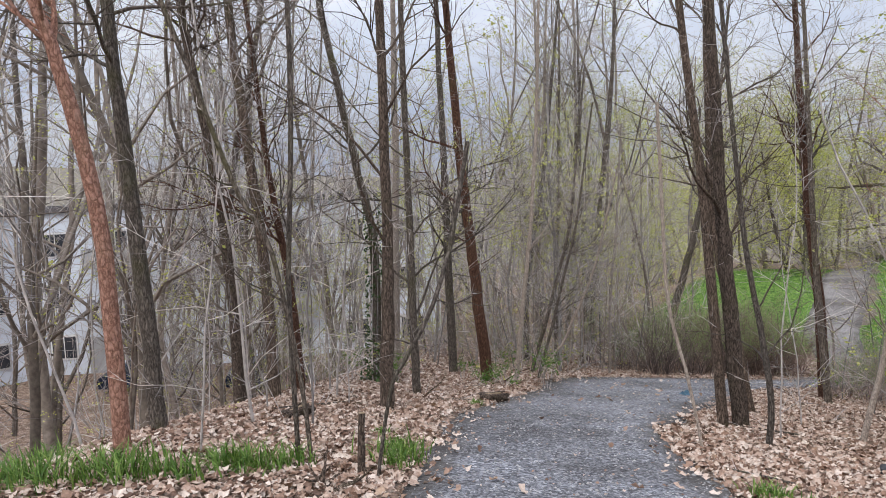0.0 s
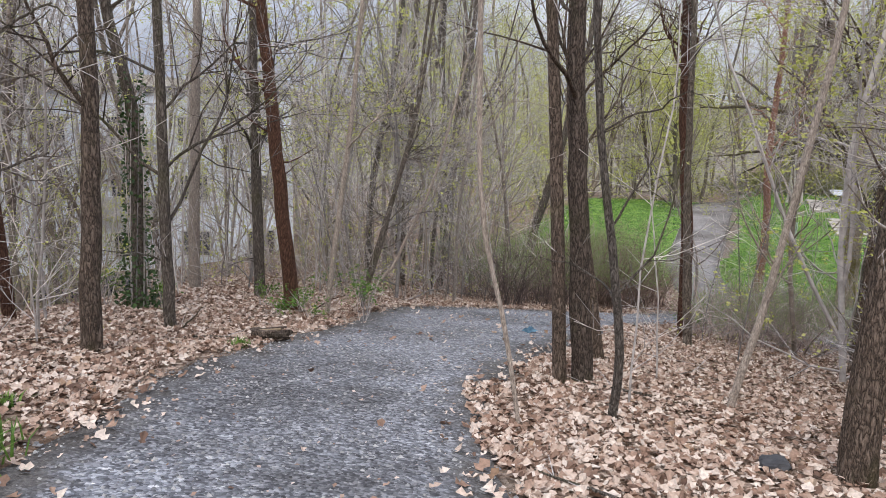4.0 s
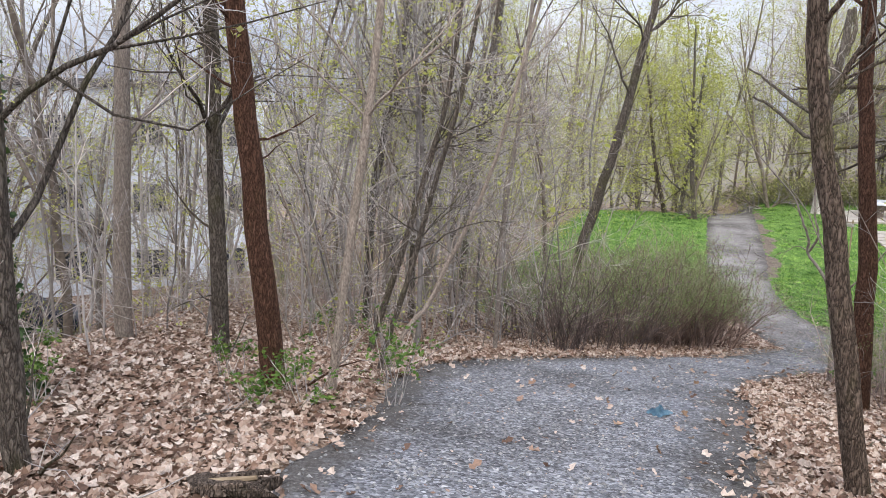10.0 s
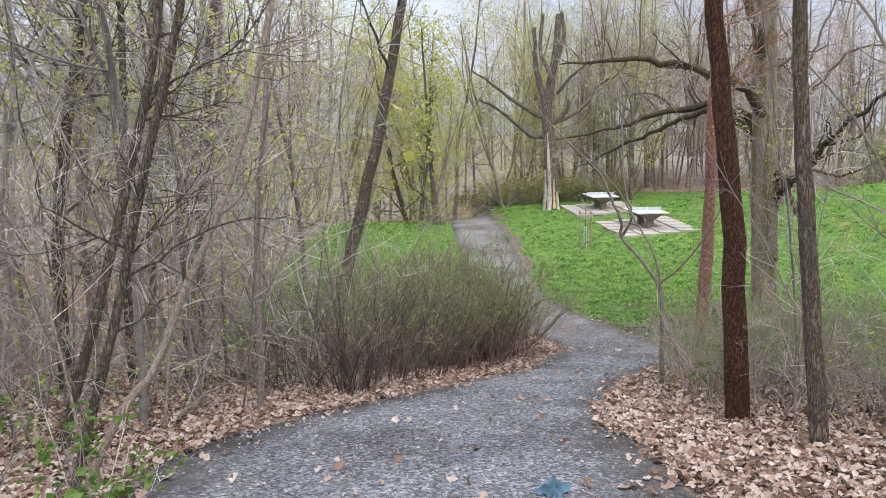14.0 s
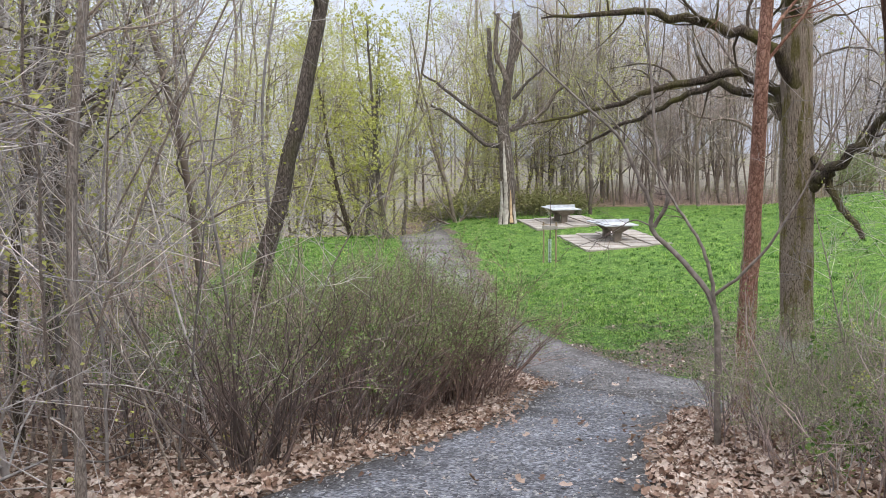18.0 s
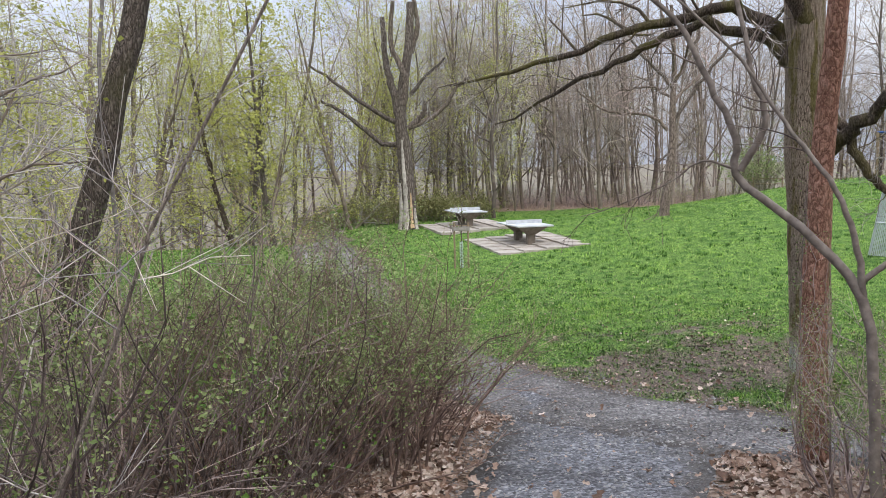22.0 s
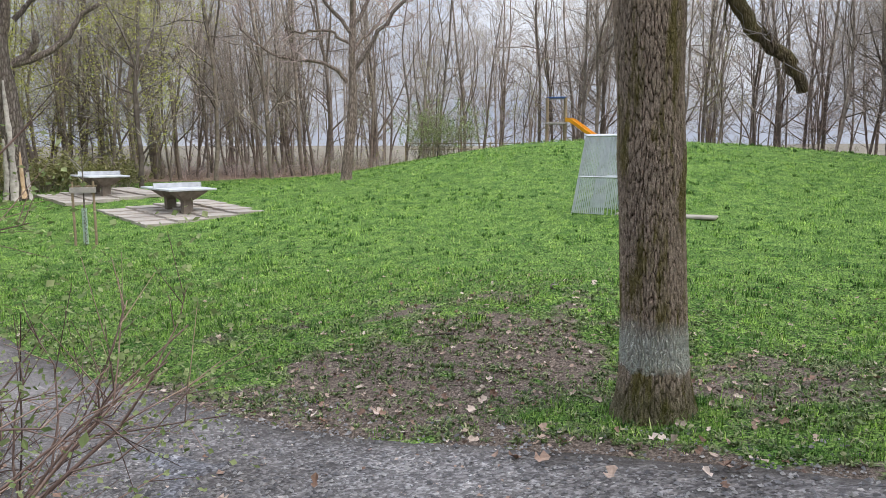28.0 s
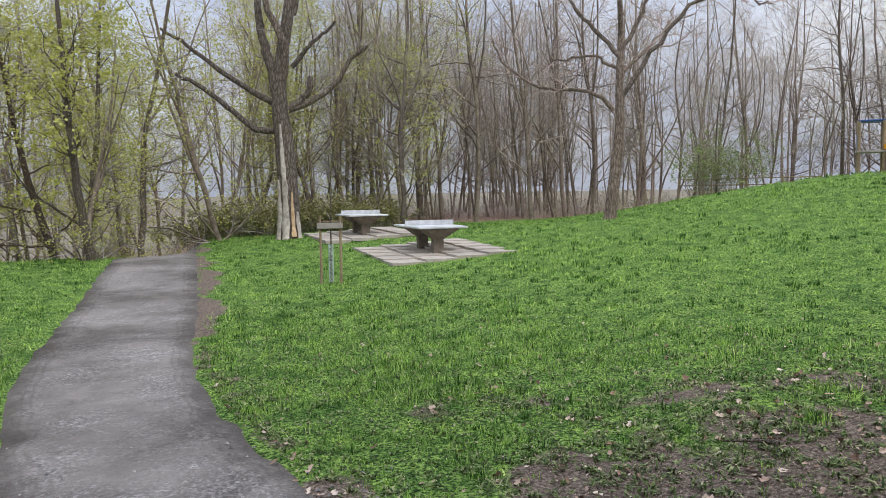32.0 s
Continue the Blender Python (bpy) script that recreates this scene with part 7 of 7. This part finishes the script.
def surface(x, y):
    """The height of what lies on top: ground or path."""
    inside = on_path(x, y)
    return height(x, y) + np.where(inside > 0.12, 0.02, 0.004)


def litter():
    rng = np.random.default_rng(300)
    n = 520000
    x, y = rng.uniform(-7.5, 14.5, n), rng.uniform(-1.5, 28, n)
    inside = on_path(x, y)
    d = walk_distance(x, y)
    keep = (1 - meadow_mask(x, y)) * np.clip(1.2 - d / 8.0, 0.10, 1.0) * (0.7 + 0.5 * patchy(x, y, 0.8))
    ragged = inside + 0.5 * (patchy(x, y, 0.7) - 0.5)
    keep *= np.where(ragged > 0.05, np.clip(0.12 - inside * 0.2, 0.006, 1), 1.0)
    ok = rng.random(n) < keep * 0.6
    x, y, d = x[ok], y[ok], d[ok]
    p = np.stack([x, y, surface(x, y) + rng.uniform(0.004, 0.035, len(x))], -1)
    size = rng.uniform(0.045, 0.115, len(x)) * np.where(rng.random(len(x)) < 0.3, 0.7, 1.0)
    for name, near, shape, label in (("leaf_litter", d < 2.6, "lobed", "thick layer of dry brown fallen leaves beside the trail"), ("leaf_litter", d >= 2.6, "leaf", "thick layer of dry brown fallen leaves")):
        v, q = flakes(p[near], size[near], rng, 0.42, shape)
        ob = mesh_part(name, make_mesh(name, v, q), LITTER)
        tagged(ob, label, "leaves", kind="stuff")
    # crumbled leaf bits on the trail
    n = 26000
    x, y = rng.uniform(-2, 15, n), rng.uniform(-1.5, 27, n)
    ok = (path_side(x, y, TRAIL_LEFT[::2], TRAIL_RIGHT[::2]) > 0) & (rng.random(n) < 0.3)
    x, y = x[ok], y[ok]
    p = np.stack([x, y, surface(x, y) + rng.uniform(0.002, 0.012, len(x))], -1)
    v, q = flakes(p, rng.uniform(0.012, 0.045, len(x)), rng, 0.3, "quad")
    ob = mesh_part("leaf_crumbs", make_mesh("leaf_crumbs", v, q), LITTER)
    tagged(ob, "crumbled brown leaf bits on the gravel", "leaves", kind="stuff")
    # meadow edge and bare soil
    n = 26000
    x, y = rng.uniform(13.2, 23, n), rng.uniform(18.5, 31, n)
    ok = (rng.random(n) < 0.04 + 0.5 * soil_mask(x, y)) & (on_path(x, y) < 0.15)
    x, y = x[ok], y[ok]
    p = np.stack([x, y, surface(x, y) + rng.uniform(0.01, 0.04, len(x))], -1)
    v, q = flakes(p, 0.010 + 0.085 * rng.random(len(x)) ** 5, rng, 0.5, "lobed")
    ob = mesh_part("scattered_leaves", make_mesh("scattered_leaves", v, q), LITTER)
    tagged(ob, "scattered dry leaves on bare soil and grass", "leaves", kind="stuff")


litter()


def single_leaves():
    """The leaves that lie nearest to the walker, one by one."""
    rng = np.random.default_rng(301)
    g = thing("fallen_leaves", "single dry brown leaves lying beside the trail", "leaves", kind="stuff")
    shapes = []
    for k in range(5):
        v, q = flakes(np.zeros((1, 3)), np.array([0.08 + 0.01 * k]), rng, 0.12, "lobed")
        me = make_mesh("leaf", v, q)
        me.materials.append(LITTER_ONE)
        shapes.append(me)
    count = 0
    while count < 280:
        i = int(rng.integers(10, 112))
        x, y = WALKED[i] + rng.normal(0, 2.4, 2)
        if float(meadow_mask(np.array([x]), np.array([y]))[0]) > 0.3 or (outside(x, y) > 0 and rng.random() < 0.93):
            continue
        ob = new("leaf", shapes[count % 5])
        ob.parent = g
        ob.matrix_basis = Matrix.Translation((x, y, float(surface(np.array([x]), np.array([y]))[0]) + 0.02)) @ Euler((rng.normal(0, 0.3), rng.normal(0, 0.3), rng.uniform(0, 6.28))).to_matrix().to_4x4()
        count += 1


single_leaves()


def stones():
    rng = np.random.default_rng(302)
    n = 330000
    x, y = rng.uniform(-1.5, 16.5, n), rng.uniform(-1, 30, n)
    inside = on_path(x, y)
    d = walk_distance(x, y)
    d = np.where((x > 11) & (y > 20.5) & (y < 27), np.minimum(d, 1.2), d)
    ok = (inside > np.where(x > 13.5, -0.6, -0.1)) & (rng.random(n) < np.clip(1.1 - d / 4.5, 0.05, 1) * np.where(inside > 0, 0.25 + 0.6 * patchy(x, y, 0.6), 0.3))
    x, y = x[ok], y[ok]
    m = len(x)
    s = 0.005 + 0.021 * rng.random(m) ** 3 + np.where((x > 10.5) & (y < 26), 0.012 * rng.random(m) ** 4, 0)
    yaw = rng.uniform(0, 6.28, m)
    loc = np.array([(1, 0, -0.25), (0, 0.8, -0.25), (-0.9, 0, -0.25), (0, -0.85, -0.25), (0.1, 0.05, 0.5)])
    jit = loc[None] * (1 + rng.normal(0, 0.22, (m, 5, 1)))
    c, sn = np.cos(yaw)[:, None], np.sin(yaw)[:, None]
    v = np.stack([jit[..., 0] * c - jit[..., 1] * sn, jit[..., 0] * sn + jit[..., 1] * c, jit[..., 2]], -1) * s[:, None, None]
    v += np.stack([x, y, surface(x, y) + s * 0.2], -1)[:, None, :]
    t = np.array([(0, 1, 4), (1, 2, 4), (2, 3, 4), (3, 0, 4)])
    f = (np.arange(m) * 5)[:, None, None] + t[None]
    ob = mesh_part("gravel_stones", make_mesh("gravel_stones", v.reshape(-1, 3), None, f.reshape(-1, 3)), PEBBLE)
    tagged(ob, "loose grey gravel stones on the trail", "gravel", kind="stuff")


stones()


def on_slab(x, y):
    """1 on the paved slabs under the tables."""
    out = np.zeros(len(x), bool)
    for cx, cy in ((29.3, 38.45), (32.3, 44.9)):
        u = (x - cx) * math.cos(TABLE_TURN) + (y - cy) * math.sin(TABLE_TURN)
        w = (y - cy) * math.cos(TABLE_TURN) - (x - cx) * math.sin(TABLE_TURN)
        out |= (np.abs(u) < 2.48) & (np.abs(w) < 1.88)
    return out


def bare(x, y):
    """0 where the grass is whole, 1 on trodden soil."""
    s = np.clip((soil_mask(x, y) - 0.22) / 0.4, 0, 1)
    return s * s * (3 - 2 * s)


def grass():
    rng = np.random.default_rng(303)
    for name, n, each, x0, x1, y0, y1, lo, hi, wid, fan, label in (
            ("near_grass", 15000, 11, 13.5, 24, 17, 35, 0.035, 0.10, 0.007, 0.04, "short lush meadow grass beside the path"),
            ("meadow_grass", 22000, 9, 15, 42, 14, 52, 0.035, 0.10, 0.013, 0.07, "green spring meadow grass"),
            ("far_grass", 9000, 7, 26, 57, 4, 56, 0.04, 0.10, 0.03, 0.15, "green grass of the far meadow"),
            ("strip_grass", 4200, 8, 4, 24, 28, 56, 0.05, 0.12, 0.02, 0.1, "green grass strip along the park path")):
        x, y = rng.uniform(x0, x1, n), rng.uniform(y0, y1, n)
        clump = 1.6 * (patchy(x + 3, y, 0.55) - 0.4) + 0.9 * (patchy(x, y + 5, 1.9) - 0.5)
        ok = (rng.random(n) < meadow_mask(x, y) * (1 - 0.86 * bare(x, y))) & (rng.random(n) < (0.75 + 0.5 * clump) * (np.clip(1.25 - (x - 15) / 9, 0.1, 1) if name == "near_grass" else 1.0))
        x, y, clump = x[ok], y[ok], clump[ok]
        size = np.exp(rng.normal(0, 0.3, len(x))) * (0.65 + 0.6 * np.clip(clump, 0, 1.2)) * (1 - 0.3 * bare(x, y))
        x, y, size = np.repeat(x, each), np.repeat(y, each), np.repeat(size, each)
        x, y = x + rng.normal(0, fan, len(x)) * size, y + rng.normal(0, fan, len(x)) * size
        ok = (on_path(x, y) < rng.uniform(-0.12, 0.05, len(x))) & ~on_slab(x, y)
        x, y, size = x[ok], y[ok], size[ok]
        v, q = blade_mesh(rng, np.stack([x, y], -1), rng.uniform(lo, hi, len(x)) * np.clip(size, 0.5, 2.2), wid, 0.45, height(x, y) - 0.01, *(() if name == "near_grass" else (((0.0, 1.0), (1.0, 0.25)),)))
        ob = mesh_part(name, make_mesh(name, v, q), GRASS)
        tagged(ob, label, "grass", kind="stuff")
    # dark lush tufts that stand out of the turf
    n = 5200
    x, y = rng.uniform(14, 46, n), rng.uniform(14, 50, n)
    ok = (meadow_mask(x, y) > 0.6) & (on_path(x, y) < -0.2) & (bare(x, y) < 0.6) & ~on_slab(x, y) & (rng.random(n) < np.clip(1.5 * patchy(x + 20, y, 2.6) - 0.2, 0, 1) * np.clip(1.25 - (x - 15) / 18, 0.06, 1))
    x, y = x[ok], y[ok]
    far = np.clip((x - 15) / 25, 0, 1)
    size = rng.uniform(0.05, 0.13, len(x)) * (1 + 0.4 * far)
    x, y, size, far = np.repeat(x, 16), np.repeat(y, 16), np.repeat(size, 16), np.repeat(far, 16)
    x, y = x + rng.normal(0, 0.45, len(x)) * size, y + rng.normal(0, 0.45, len(x)) * size
    v, q = blade_mesh(rng, np.stack([x, y], -1), size * rng.uniform(0.7, 1.2, len(x)), 0.009 + 0.02 * far, 0.5, height(x, y) - 0.01)
    ob = mesh_part("grass_tufts", make_mesh("grass_tufts", v, q), GRASS_DEEP)
    tagged(ob, "dark lush grass tufts standing out of the turf", "grass", kind="stuff")
    # rosettes of broad leaves, thickest where the turf is worn
    n = 46000
    x, y = rng.uniform(13.4, 23, n), rng.uniform(18, 33, n)
    worn = soil_mask(x, y)
    ok = (meadow_mask(x, y) > 0.4) & (on_path(x, y) < -0.02) & (rng.random(n) < np.clip(0.12 + 0.75 * np.sin(np.clip(worn, 0, 1) * np.pi) + 0.22 * worn, 0, 1) * (0.35 + 0.9 * patchy(x + 11, y, 0.5)) * np.clip(1.3 - (x - 15) / 7, 0.1, 1))
    x, y = x[ok], y[ok]
    size = 0.018 + 0.055 * rng.random(len(x)) ** 2
    x, y, size = np.repeat(x, 7), np.repeat(y, 7), np.repeat(size, 7) * rng.uniform(0.6, 1.2, 7 * len(x))
    x, y = x + rng.normal(0, 0.012, len(x)), y + rng.normal(0, 0.012, len(x))
    v, q = blade_mesh(rng, np.stack([x, y], -1), size, 0.017, 0.9, height(x, y) - 0.004, ((0.0, 0.4), (0.6, 1.0), (1.0, 0.25)))
    ob = mesh_part("weed_rosettes", make_mesh("weed_rosettes", v, q), WEED_LEAF)
    tagged(ob, "low rosettes of broad-leaved weeds on worn turf", "weeds", kind="stuff")
    n = 26000
    x, y = rng.uniform(14, 27, n), rng.uniform(18, 36, n)
    ok = (meadow_mask(x, y) > 0.5) & (rng.random(n) < (1 - 0.75 * bare(x, y)) * np.clip(1.2 - (x - 15) / 12, 0.2, 1)) & (on_path(x, y) < -0.05)
    x, y = x[ok], y[ok]
    p = np.stack([x, y, height(x, y) + rng.uniform(0.02, 0.06, len(x))], -1)
    v, q = flakes(p, rng.uniform(0.018, 0.05, len(x)), rng, 0.6)
    ob = mesh_part("clover_leaves", make_mesh("clover_leaves", v, q), WEED_LEAF)
    tagged(ob, "small green clover leaves in the grass", "weeds", kind="stuff")


grass()
